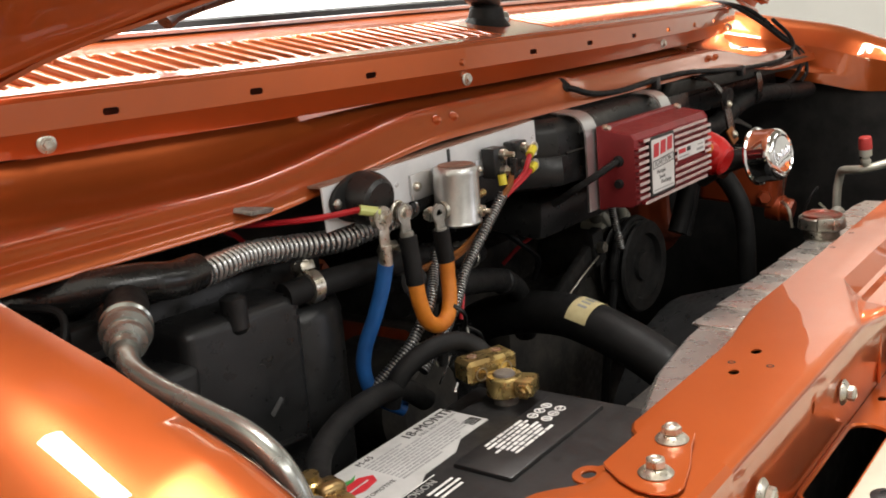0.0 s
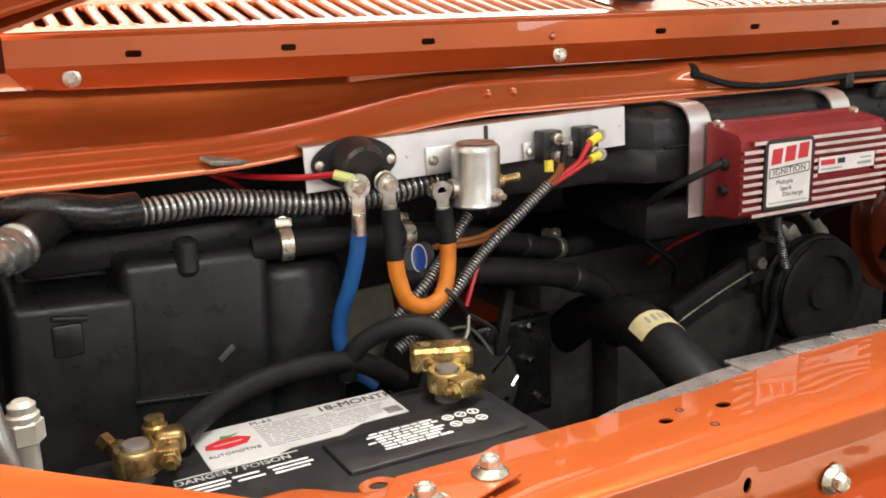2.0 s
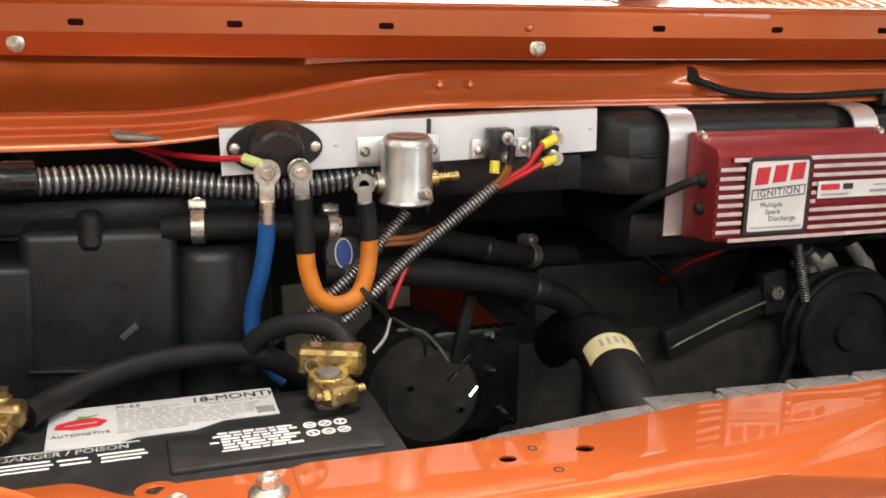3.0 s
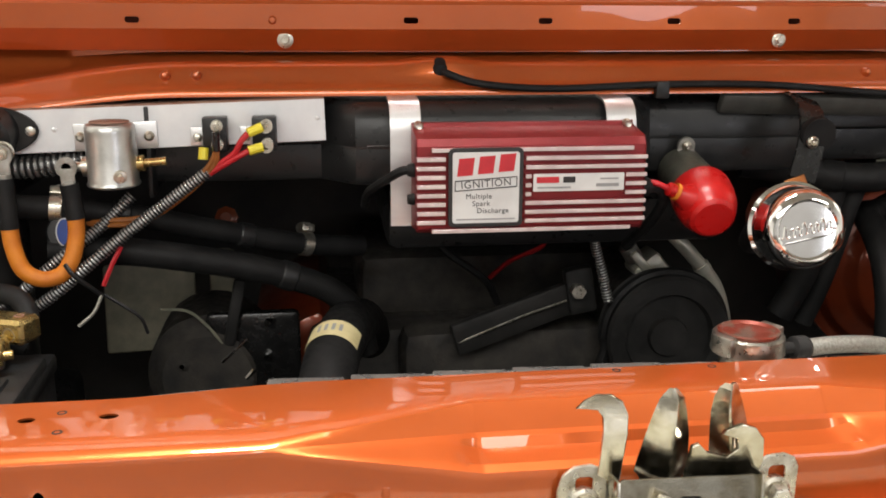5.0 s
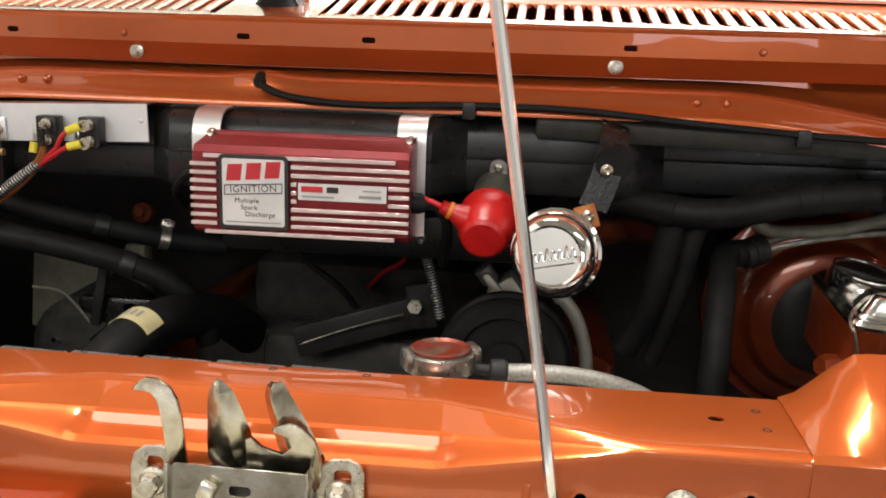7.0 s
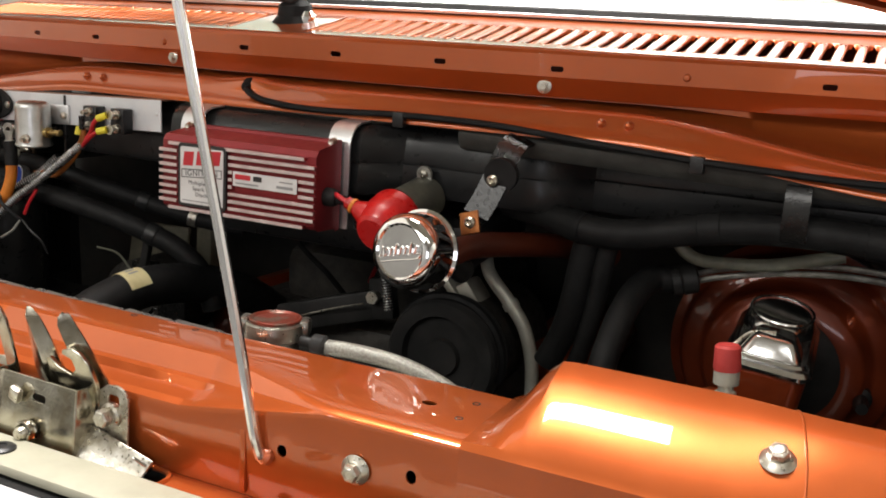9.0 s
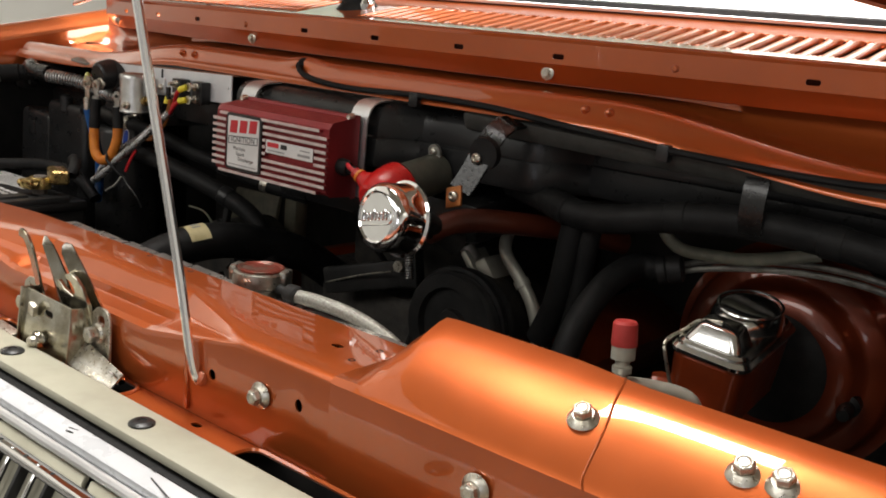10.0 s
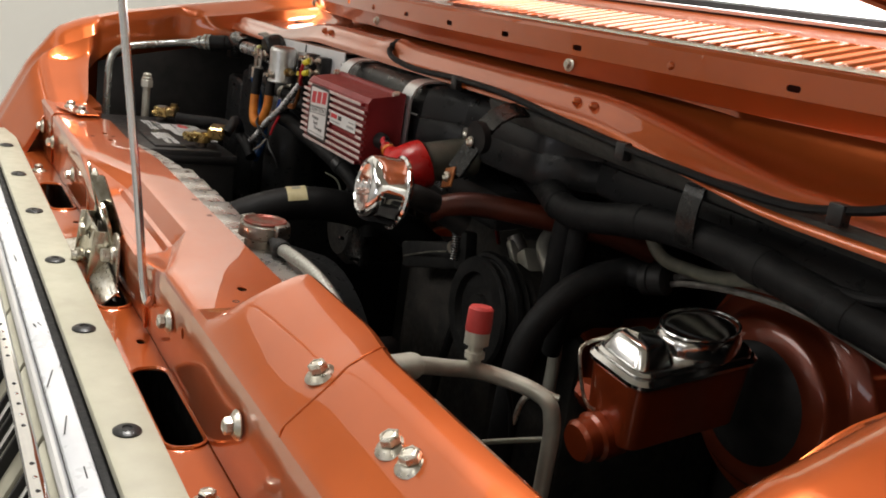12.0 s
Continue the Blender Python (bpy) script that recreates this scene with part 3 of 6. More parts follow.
# corner pads over the headlamps
def pad(name, sx, label, rise, x0):
    root = thing(name, (sx * 0.55, 0, 1.0), label, "corner panel", kind="structure")

    def sec(u, v):
        k = smooth(u, x0, x0 + 0.045)
        yt = 0.0245 - 0.009 * smooth(u, 0.50, 0.575) if sx > 0 else 0.011 + 0.026 * smooth(u, 0.598, 0.640)
        pts = ((yt + 0.0040, 1.018, 0), (yt + 0.0042, 1.034, 0.75), (yt + 0.0025, 1.0405, 0.945), (yt - 0.0025, 1.0410, 1.0), (yt - 0.0120, 1.0410, 0.955), (yt - 0.0270, 1.0410, 0.80), (-0.0240, 1.0410, 0.53),
               (-0.0505, 1.0405, 0.035), (-0.0546, 1.0360, 0), (-0.0544, 1.0, 0), (-0.0525, 0.957, 0))
        flat = (0.0450, 0.0455, 0.0440, 0.0360, 0.0240, 0.0050, -0.0200, -0.0505, -0.0546, -0.0544, -0.0525)
        y, z, w = pts[v]
        y = flat[v] + (y - flat[v]) * k
        if sx < 0 and y > -0.05:
            y = -0.05 + (flat[v] + 0.05) * (yt + 0.05) / 0.0955
        return (sx * u, y, z + w * rise * k + 0.0015)

    thicken(part("pad", grid(None, lin(x0, 0.80, 44), range(11), sec), PAINT, root, sharp=26), 0.0014)
    if sx > 0:
        seam = [sec(0.5435 + 0.0036 * (v - 2), v) for v in range(2, 9)]
        part("lap_seam", tube(None, [(x, y, z - 0.0001) for x, y, z in seam], 0.0009, 6, 3), PAINT, root)
    return root


pad("corner_panel_east", 1, "bright orange raised corner panel bolted over the headlamp", 0.0425, 0.352)
pad("corner_panel_west", -1, "orange corner panel bolted to the support beside the battery", 0.001, 0.545)

# front strip, header and grille
strip = thing("grille_strip", (0, -0.11, 0.96), "beige grille mounting strip with black push clips", "trim strip", kind="structure")
part("strip", box(None, (0, -0.1105, 0.9665), (1.56, 0.041, 0.009), 0.003), STRIP, strip)
for i in range(-3, 4):
    c = tagged(part("push_clip", lathe(None, (i * 0.206, -0.1125, 0.971), (i * 0.206, -0.1125, 0.9745), [(0.0105, 0), (0.0105, 0.4), (0.008, 0.9), (0.004, 1), (0.0036, 0.7), (0, 0.7)], 20), PLASTIC),
               "black plastic push clip in the beige strip", "clip", "clips along the grille strip")
bar = thing("header_bar", (0, -0.16, 0.95), "scuffed white header bar with a bright edge above the grille", "header bar", kind="structure")
part("black_gap", box(None, (0, -0.1330, 0.9570), (1.56, 0.010, 0.008), 0.001), RUBBER, bar)
part("bar", box(None, (0, -0.1460, 0.9545), (1.60, 0.0185, 0.012), 0.004, pose(0, 0, 0, 12, 0, 0)), WHITEPAINT, bar)
part("chrome_edge", tube(None, [(x, -0.1585, 0.9480) for x in (-0.8, 0, 0.8)], 0.0042, 10, 4), ALU, bar)
rnd = random.Random(5)
for k in range(26):
    x = rnd.uniform(-0.7, 0.7)
    part("scuff", box(None, (x, -0.1460 + rnd.uniform(-0.005, 0.006), 0.9608), (rnd.uniform(0.008, 0.035), 0.0011, 0.0006), 0.0002, pose(0, 0, 0, 12, 0, rnd.uniform(-14, 14))), INK, bar)
gr = thing("front_grille", (0, -0.19, 0.7), "beige and chrome front grille with stacked bright ribs", "grille", kind="structure")
part("grille_backing", box(None, (0, -0.150, 0.82), (1.56, 0.01, 0.23), 0.001), BLACK, gr)
for i in range(-5, 6):
    x = i * 0.142
    part("grille_panel", box(None, (x, -0.180, 0.905), (0.134, 0.006, 0.086), 0.002, pose(0, 0, 0, -28, 0, 0)), STRIP, gr)
    for j in (-2, -1, 0, 1, 2):
        part("rib", box(None, (x + j * 0.020, -0.190, 0.898), (0.0045, 0.012, 0.090), 0.0015, pose(0, 0, 0, -28, 0, 0)), CHROME if j % 2 else BLACK, gr)
for z, y in ((0.935, -0.172), (0.865, -0.206), (0.80, -0.215)):
    part("crossbar", box(None, (0, y, z), (1.60, 0.014, 0.008), 0.003), CHROME, gr)

# ---- bay shell ----
tagged(part("firewall", box(None, (0, 0.755, 0.85), (1.70, 0.01, 0.80), 0.002), BAYBLACK), "black firewall behind the engine bay", "firewall", kind="structure")
tagged(part("bay_floor", box(None, (0, 0.345, 0.50), (1.66, 0.82, 0.02), 0.002), BAYBLACK), "dark grimy floor of the engine bay", "floor pan", kind="structure")
tagged(part("crossmember", box(None, (0, -0.02, 0.75), (1.5, 0.03, 0.42), 0.006), BLACK), "black lower radiator crossmember", "crossmember", kind="structure")

# ---- hood ----
hood = thing("hood", (0, 0.4, 1.36), "orange hood raised open on its prop rod", "hood")
HA = radians(62)


def hood_at(u, d, lift=0.0):
    edge = 1.474 - 0.22 * math.sqrt(u * u + 0.008) - 0.012 * smooth(abs(u), 0.64, 0.76)
    return (u, 0.42 - d * math.cos(HA) + lift * math.sin(HA), edge + d * math.sin(HA) + lift * math.cos(HA))


thicken(part("hood_skin", grid(None, lin(-0.82, 0.82, 32), lin(0, 0.66, 14), lambda u, v: hood_at(u, v)), PAINT, hood), -0.002)
for d in (0.03, 0.62):
    part("hood_frame", tube(None, [hood_at(u, d, -0.012) for u in lin(-0.79, 0.79, 12)], 0.022, 8, 3, flat=0.7), PAINT, hood)
for u in (-0.78, -0.3, 0.3, 0.78):
    part("hood_frame", tube(None, [hood_at(u, d, -0.012) for d in (0.04, 0.32, 0.61)], 0.02, 8, 4, flat=0.7), PAINT, hood)
thicken(part("hood_inner_panel", grid(None, lin(-0.79, 0.79, 16), lin(0.020, 0.635, 8), lambda u, v: hood_at(u, v, -0.030 - 0.006 * math.sin(6 * v))), PAINT, hood, "orange painted inner hood panel"), 0.001)
part("hood_hem", tube(None, [hood_at(u, 0.002, -0.006) for u in lin(-0.815, 0.815, 36)], 0.0075, 8, 3, flat=0.5), PAINT, hood)
rod = thing("prop_rod", (0.197, -0.058, 1.0), "bright zinc hood prop rod standing in the radiator support", "prop rod")
part("rod", tube(None, [(0.203, -0.050, 0.992), (0.1965, -0.0585, 1.002), (0.182, -0.068, 1.10), (0.135, -0.099, 1.40), (0.112, -0.115, 1.55), (0.10, -0.10, 1.72), (0.09, -0.02, 1.92), (0.08, 0.112, 2.035)], 0.0040, 10, 5), surface("bright_zinc_rod", (0.88, 0.88, 0.89), (0.82, 0.82, 0.83), 0.13, 0.18, 0.95, 6), rod)
part("pivot_grommet", lathe(None, (0.2015, -0.0512, 0.993), (0.1995, -0.0565, 0.996), [(0.0065, 0), (0.0065, 0.6), (0.004, 1), (0, 1)], 16), DUSTY, rod)


# ---- fasteners ----
def flange_bolt(name, label, group):
    """A zinc hex bolt with its flange, standing on z 0 and pointing up."""
    bm = lathe(None, (0, 0, 0), (0, 0, 0.0045), [(0.0106, 0), (0.0110, 0.2), (0.0096, 0.55), (0.0068, 1), (0, 1)], 24)
    ob = tagged(part(name, bm, ZINC), label, "bolt", group)
    h = plate(None, hexagon(0.0064), 0.0058, Matrix.Translation((0, 0, 0.0042)), (), 0.0009)
    part("hex_head", lathe(h, (0, 0, 0.009), (0, 0, 0.0106), [(0.0048, 0), (0.0044, 0.8), (0.0036, 1), (0.003, 0.5), (0, 0.5)], 12), ZINC, ob)
    return ob


first_bolt = flange_bolt("flange_bolt", "zinc plated hex flange bolt in orange painted sheet", "bolts of the radiator support")
FACE = pose(0, 0, 0, 90, 0, 0)
BOLTS = [pose(0.5415, -0.0215, 1.0655, 26), pose(0.6440, -0.0185, 1.0668, 26), pose(0.6660, -0.0170, 1.0675, 26), pose(-0.5360, -0.0110, 1.0464), pose(-0.5825, -0.0215, 1.0464),
         pose(0.276, -0.0535, 1.003) @ FACE, pose(0.490, -0.0560, 1.009) @ FACE, pose(-0.303, -0.0535, 0.998) @ FACE, pose(-0.502, -0.0560, 1.003) @ FACE,
         pose(0.500, -0.076, 0.9572), pose(-0.500, -0.076, 0.9572), pose(0.62, -0.0575, 1.006) @ FACE, pose(-0.62, -0.0575, 1.006) @ FACE]
for i, m in enumerate(BOLTS):
    b = copy_thing(first_bolt, m @ pose(0, 0, 0, 0, 0, 37 * i)) if i else first_bolt
    if not i:
        b.matrix_basis = m


def panel_screw(name, label, group):
    bm = lathe(None, (0, 0, 0), (0, 0, 0.003), [(0.0075, 0), (0.0075, 0.3), (0.0052, 0.6), (0.0050, 1), (0, 1)], 18)
    ob = tagged(part(name, bm, ZINC), label, "screw", group)
    h = plate(None, hexagon(0.0042), 0.0030, Matrix.Translation((0, 0, 0.0025)), (), 0.0006)
    part("screw_head", h, ZINC, ob)
    return ob


screw0 = panel_screw("lip_screw", "bright zinc hex screw through the cowl lip", "screws along the cowl lip")
for i, x in enumerate((-0.681, -0.240, 0.244, 0.681)):
    m = pose(x, yb(x) + 0.0035, 1.257) @ pose(0, 0, 0, 90, 0, 2 * 0.173 * x * 57.3)
    b = copy_thing(screw0, m) if i else screw0
    if not i:
        b.matrix_basis = m
# paired dimples pressed into the cowl apron
for x in (-0.345, -0.318, 0.318, 0.345):
    part("pressed_dimple", lathe(None, (x, 0.309, 1.2275), (x, 0.3025, 1.2290), [(0.005, 0), (0.0042, 0.5), (0.002, 0.9), (0, 1)], 14), PAINT, cowl)

# ---- air conditioning case behind the ignition box ----
case = thing("heater_case", (0.1, 0.4, 1.1), "long black moulded heater and air conditioning case on the firewall", "heater case")


def case_sec(u, v):
    pts = ((0.360, 1.120), (0.300, 1.128), (0.272, 1.1335), (0.268, 1.140), (0.270, 1.165), (0.272, 1.1665), (0.2715, 1.169), (0.274, 1.190), (0.279, 1.199), (0.289, 1.2045), (0.32, 1.206), (0.45, 1.206))
    y, z = pts[v]
    return (u, y + 0.040 * smooth(u, 0.078, 0.100) + 0.055 * smooth(u, 0.262, 0.30) + 0.036 * smooth(-u, 0.185, 0.205) - 0.002 * math.sin(40 * u), z)


thicken(part("case_body", grid(None, lin(-0.36, 0.78, 76), range(12), case_sec), PLASTIC, case, sharp=40), 0.003)
for x in (-0.36,):
    part("case_end", box(None, (x, 0.36, 1.163), (0.004, 0.15, 0.08), 0.001), PLASTIC, case)
part("case_seam", tube(None, [(x, case_sec(x, 5)[1] - 0.001, 1.1668) for x in lin(-0.17, 0.07, 8)], 0.0022, 6, 2), PLASTIC, case)
part("lower_pan", box(None, (0.02, 0.40, 1.09), (0.34, 0.16, 0.05), 0.012, pose(0, 0, 0, 6)), PLASTIC, case)
part("duct_rail", box(None, (0.47, 0.308, 1.192), (0.60, 0.012, 0.022), 0.005, pose(0, 0, 0, 25, 1.5, 0)), surface("grey_primed_rail", (0.045, 0.045, 0.040), (0.03, 0.03, 0.027), 0.5), case)

# ---- ignition box ----
ign = thing("ignition_box", (-0.034, 0.25, 1.1), "red finned ignition control box on two aluminium straps", "ignition box")
X0, X1, Z0, Z1 = -0.1335, 0.0650, 1.1005, 1.1835
prof = [(0.254, Z0 - 0.003), (0.247, Z0 - 0.003), (0.246, Z0), (0.214, Z0 + 0.001), (0.2085, Z0 + 0.005), (0.2085, Z1 - 0.008), (0.213, Z1 - 0.002), (0.246, Z1 + 0.0035), (0.247, Z1 + 0.007), (0.254, Z1 + 0.007)]
bm = grid(None, (X0 + 0.001, X0 + 0.009, X1 - 0.009, X1 - 0.001), range(10), lambda u, v: (u, prof[v][0], prof[v][1]))
for end in (X0 + 0.001, X1 - 0.001):
    loop = [v for v in bm.verts if abs(v.co.x - end) < 1e-5]
    bm.faces.new([min(loop, key=lambda v: (v.co.y - y) ** 2 + (v.co.z - z) ** 2) for y, z in prof])
bm.normal_update()
bevel(bm, [e for e in bm.edges if len(e.link_faces) == 2 and e.calc_face_angle(0) > 0.9], 0.0012, 2)
part("housing", bm, REDALU, ign)
NF = 10
for i in range(NF):
    z = Z1 - 0.0105 - i * 0.00762
    a, b = (X0, X1) if 0 < i < NF - 1 else (X0 + 0.0125, X1 - 0.0125)
    spans = [(a, -0.1085), (-0.0415, b)] if 0 < i < NF - 1 else [(a, b)]
    if i in (3, 4, 5):
        spans = [(a, -0.1085), (-0.0415, -0.0355), (0.0455, b)]
    for c, d in spans:
        f = part("fin", box(None, ((c + d) / 2, 0.2065, z), (d - c, 0.0060, 0.0036), 0.0008, None, 1), REDALU, ign)
        part("bare_edge", box(None, ((c + d) / 2, 0.2034, z), (d - c - 0.001, 0.0006, 0.0034), 0.0002, None, 1), FINEDGE, f, "bare silver fin edge")
UP = pose(0, 0, 0, 90, 0, 0)


def front(x, z, y):
    """Stands a drawing in the plane facing forwards."""
    return Matrix.Translation((x, y, z)) @ UP


part("badge_frame", plate(None, round_rect(0, 0, 0.0635, 0.0670, 0.004), 0.0020, front(-0.0750, 1.1413, 0.2050), (), 0.0003), INK, ign, "black badge frame")
badge = part("badge", plate(None, round_rect(0, 0, 0.0565, 0.0600, 0.0022), 0.0004, front(-0.0750, 1.1413, 0.2030)), LABEL, ign, "white badge with red and black print")
for k in range(3):
    xo = -0.0175 + 0.0175 * k
    part("red_block", plate(None, [(-0.0072, -0.0078), (0.0060, -0.0070), (0.0078, 0.0078), (-0.0054, 0.0070)], 0.0003, front(-0.0750 + xo, 1.1590 + 0.0016 * k, 0.2026)), REDINK, badge)
part("plaque_outline", plate(None, [(-0.0265, -0.0062), (0.0265, -0.0030), (0.0265, 0.0062), (-0.0265, 0.0030)], 0.0003, front(-0.0750, 1.1446, 0.2026), [[(-0.0257, -0.0053), (0.0257, -0.0021), (0.0257, 0.0053), (-0.0257, 0.0021)]]), INK, badge)
words("printed_word", "IGNITION", 0.0088, front(-0.0750, 1.1446, 0.2025) @ pose(0, 0, 0, 0, 0, 3.4), INK, ign, 1.12)
words("printed_word", "Multiple", 0.0062, front(-0.0810, 1.1340, 0.2025), INK, ign, 1.1)
words("printed_word", "Spark", 0.0062, front(-0.0790, 1.1278, 0.2025), INK, ign, 1.1)
words("printed_word", "Discharge", 0.0062, front(-0.0690, 1.1217, 0.2025), INK, ign, 1.1)
part("print_line", box(None, (-0.075, 0.2025, 1.1145), (0.05, 0.0003, 0.0012), 0), GREYINK, badge)
tag = part("number_label", plate(None, round_rect(0, 0, 0.0790, 0.0150, 0.0006), 0.0005, front(0.0050, 1.1445, 0.2037)), LABEL, ign, "white strip label")
part("red_bar", plate(None, round_rect(0, 0, 0.0195, 0.0052, 0.0008), 0.0003, front(-0.0220, 1.1468, 0.2032)), REDINK, tag)
part("dark_bar", plate(None, round_rect(0, 0, 0.0105, 0.0052, 0.0008), 0.0003, front(-0.0035, 1.1468, 0.2032)), INK, tag)
part("print_line", box(None, (-0.0165, 0.2031, 1.1402), (0.029, 0.0003, 0.0017), 0), GREYINK, tag)
part("print_line", box(None, (0.0315, 0.2031, 1.1472), (0.016, 0.0003, 0.0014), 0), GREYINK, tag)
part("print_line", box(None, (0.0300, 0.2031, 1.1418), (0.020, 0.0003, 0.0028), 0), GREYINK, tag)
for x in (X0 + 0.0065, X1 - 0.0065):
    for z in (Z1 + 0.0052, Z0 + 0.0035):
        part("mounting_screw", lathe(None, (x, 0.2475, z), (x, 0.2395, z), [(0.0042, 0), (0.0042, 0.5), (0.0028, 0.95), (0, 0.8)], 14), ZINC, ign)
for x, z, r in ((X0, 1.153, 0.0062), (X0, 1.128, 0.0052)):
    part("cable_gland", lathe(None, (x + 0.002, 0.228, z), (x - 0.005, 0.228, z), [(r, 0), (r, 0.5), (r * 0.8, 1), (0, 1)], 16), RUBBER, ign)
part("cable_gland", lathe(None, (X1 - 0.002, 0.228, 1.135), (X1 + 0.012, 0.228, 1.134), [(0.0095, 0), (0.0095, 0.6), (0.007, 1), (0, 1)], 18), RUBBER, ign)
part("lead", tube(None, [(X0 - 0.002, 0.228, 1.153), (X0 - 0.010, 0.229, 1.152), (-0.156, 0.240, 1.143), (-0.170, 0.262, 1.128), (-0.172, 0.29, 1.11)], 0.0040, 8, 6), RUBBER, ign)

for x in (-0.137, 0.058):
    st = thing("aluminium_strap", (x, 0.26, 1.1), "bent bare aluminium mounting strap over the black case", "strap", "straps of the ignition box")
    path = [(0.2568, 1.098), (0.2568, 1.182), (0.2580, 1.190), (0.2620, 1.1985), (0.2690, 1.2050), (0.2780, 1.2080), (0.300, 1.2095)]
    bm = grid(None, (x - 0.0135, x + 0.0135), range(len(path)), lambda u, v: (u, path[v][0], path[v][1]))
    thicken(part("strap", bm, ALU, st, sharp=60), 0.0022)

# ---- relay plate ----
lean = pose(0, 0, 0, 0, -1.75, 0)
pl = thing("relay_plate", (-0.3675, 0.29, 1.16), "pale aluminium angle plate carrying relays and breakers", "mounting plate")
at = Matrix.Translation((-0.3675, 0.2885, 1.1850)) @ lean
part("face_plate", plate(None, [(-0.1615, -0.0185), (0.1615, -0.0185), (0.1615, 0.0185), (-0.1615, 0.0185)], 0.0022, at @ UP, (), 0.0004), WHITEALU, pl)
bm = box(None, (0, 0.012, 0.0185), (0.323, 0.022, 0.0022), 0.0005)
bm.transform(at)
part("top_flange", bm, RUST, pl, "brown stained top flange")
bm = box(None, (0.106, -0.0045, -0.0135), (0.022, 0.003, 0.014), 0.0008)
bm.transform(at)
part("tab", bm, ALU, pl)
for x, z in ((0.155, 0.002), (0.012, -0.001), (-0.07, 0.001)):
    p = at @ Vector((x, -0.002, z))
    part("rivet", lathe(None, p, p + Vector((0, -0.0018, 0)), [(0.0022, 0), (0.0018, 0.7), (0, 1)], 10), ALU, pl)

# black isolator relay with two studs
rel = thing("isolator_relay", (-0.487, 0.286, 1.165), "round black battery isolator with two studs on a flange", "relay")
bm = plate(None, [(0.0375 * math.cos(a) * (0.72 + 0.28 * abs(math.cos(a))), 0.0215 * math.sin(a)) for a in [2 * math.pi * i / 36 for i in range(36)]], 0.005, front(-0.487, 1.1835, 0.2862), (), 0.001)
part("flange", bm, BLACK, rel)
part("drum", lathe(None, (-0.487, 0.284, 1.1835), (-0.487, 0.262, 1.1795), [(0.0225, 0), (0.0215, 0.6), (0.0195, 0.9), (0.0165, 1), (0, 1)], 30), PLASTIC, rel)
for x in (-0.498, -0.4725):
    s = part("stud", lathe(None, (x, 0.264, 1.1700), (x, 0.246, 1.1680), [(0.0036, 0), (0.0036, 1), (0, 1)], 12), ZINC, rel)
    bm = plate(None, hexagon(0.0066), 0.005, Matrix.Translation((x, 0.2545, 1.1690)) @ pose(0, 0, 0, 90, 0, 0) @ pose(0, 0, 0, 0, 0, 20), (), 0.0008)
    part("nut", bm, ZINC, s)
    part("washer", lathe(None, (x, 0.2585, 1.1695), (x, 0.2565, 1.1693), [(0.0092, 0), (0.0092, 0.6), (0.008, 1), (0, 1)], 18), ZINC, s)
for x in (-0.4555, -0.5185):
    part("flange_screw", lathe(None, (x, 0.2815, 1.1835), (x, 0.2785, 1.1835), [(0.0046, 0), (0.0040, 0.6), (0, 1)], 12), ZINC, rel)

# starter solenoid can
sol = thing("solenoid", (-0.386, 0.26, 1.14), "silver cylindrical solenoid can with side studs", "solenoid")
part("can", lathe(None, (-0.386, 0.261, 1.1385), (-0.386, 0.2595, 1.1935), [(0.0, 0.0), (0.018, 0.0), (0.0215, 0.02), (0.0222, 0.05), (0.0210, 0.10), (0.0208, 0.86), (0.0205, 0.93), (0.0188, 0.975), (0.0150, 1.0), (0, 1.0)], 36), STEEL, sol)
part("can_lid", lathe(None, (-0.386, 0.2595, 1.1932), (-0.386, 0.2595, 1.1945), [(0.0165, 0), (0.0160, 0.6), (0.004, 0.7), (0.003, 1), (0, 1)], 30), RUST, sol, "rust-stained can top")
part("bracket", box(None, (-0.386, 0.2845, 1.178), (0.070, 0.003, 0.024), 0.001, lean), ALU, sol)
for x in (-0.415, -0.358):
    part("bracket_screw", lathe(None, (x, 0.283, 1.1780), (x, 0.278, 1.1780), [(0.0046, 0), (0.0042, 0.6), (0.0020, 1), (0, 1)], 12), ZINC, sol)
part("stud_left", lathe(None, (-0.404, 0.262, 1.1555), (-0.430, 0.262, 1.1555), [(0.0085, 0), (0.0085, 0.25), (0.0042, 0.26), (0.0042, 1), (0, 1)], 14), ZINC, sol)
part("stud_right", lathe(None, (-0.368, 0.262, 1.1570), (-0.342, 0.262, 1.1590), [(0.0068, 0), (0.0068, 0.3), (0.0036, 0.31), (0.0036, 1), (0, 1)], 14), BRASS, sol)
bm = plate(None, hexagon(0.0068), 0.006, Matrix.Translation((-0.421, 0.262, 1.1555)) @ pose(0, 0, 0, 0, -90, 0), (), 0.0008)
part("stud_nut", bm, ZINC, sol)
part("front_terminal", lathe(None, (-0.377, 0.242, 1.150), (-0.375, 0.232, 1.149), [(0.0055, 0), (0.0055, 0.35), (0.0028, 0.4), (0.0028, 1), (0, 1)], 12), ZINC, sol)

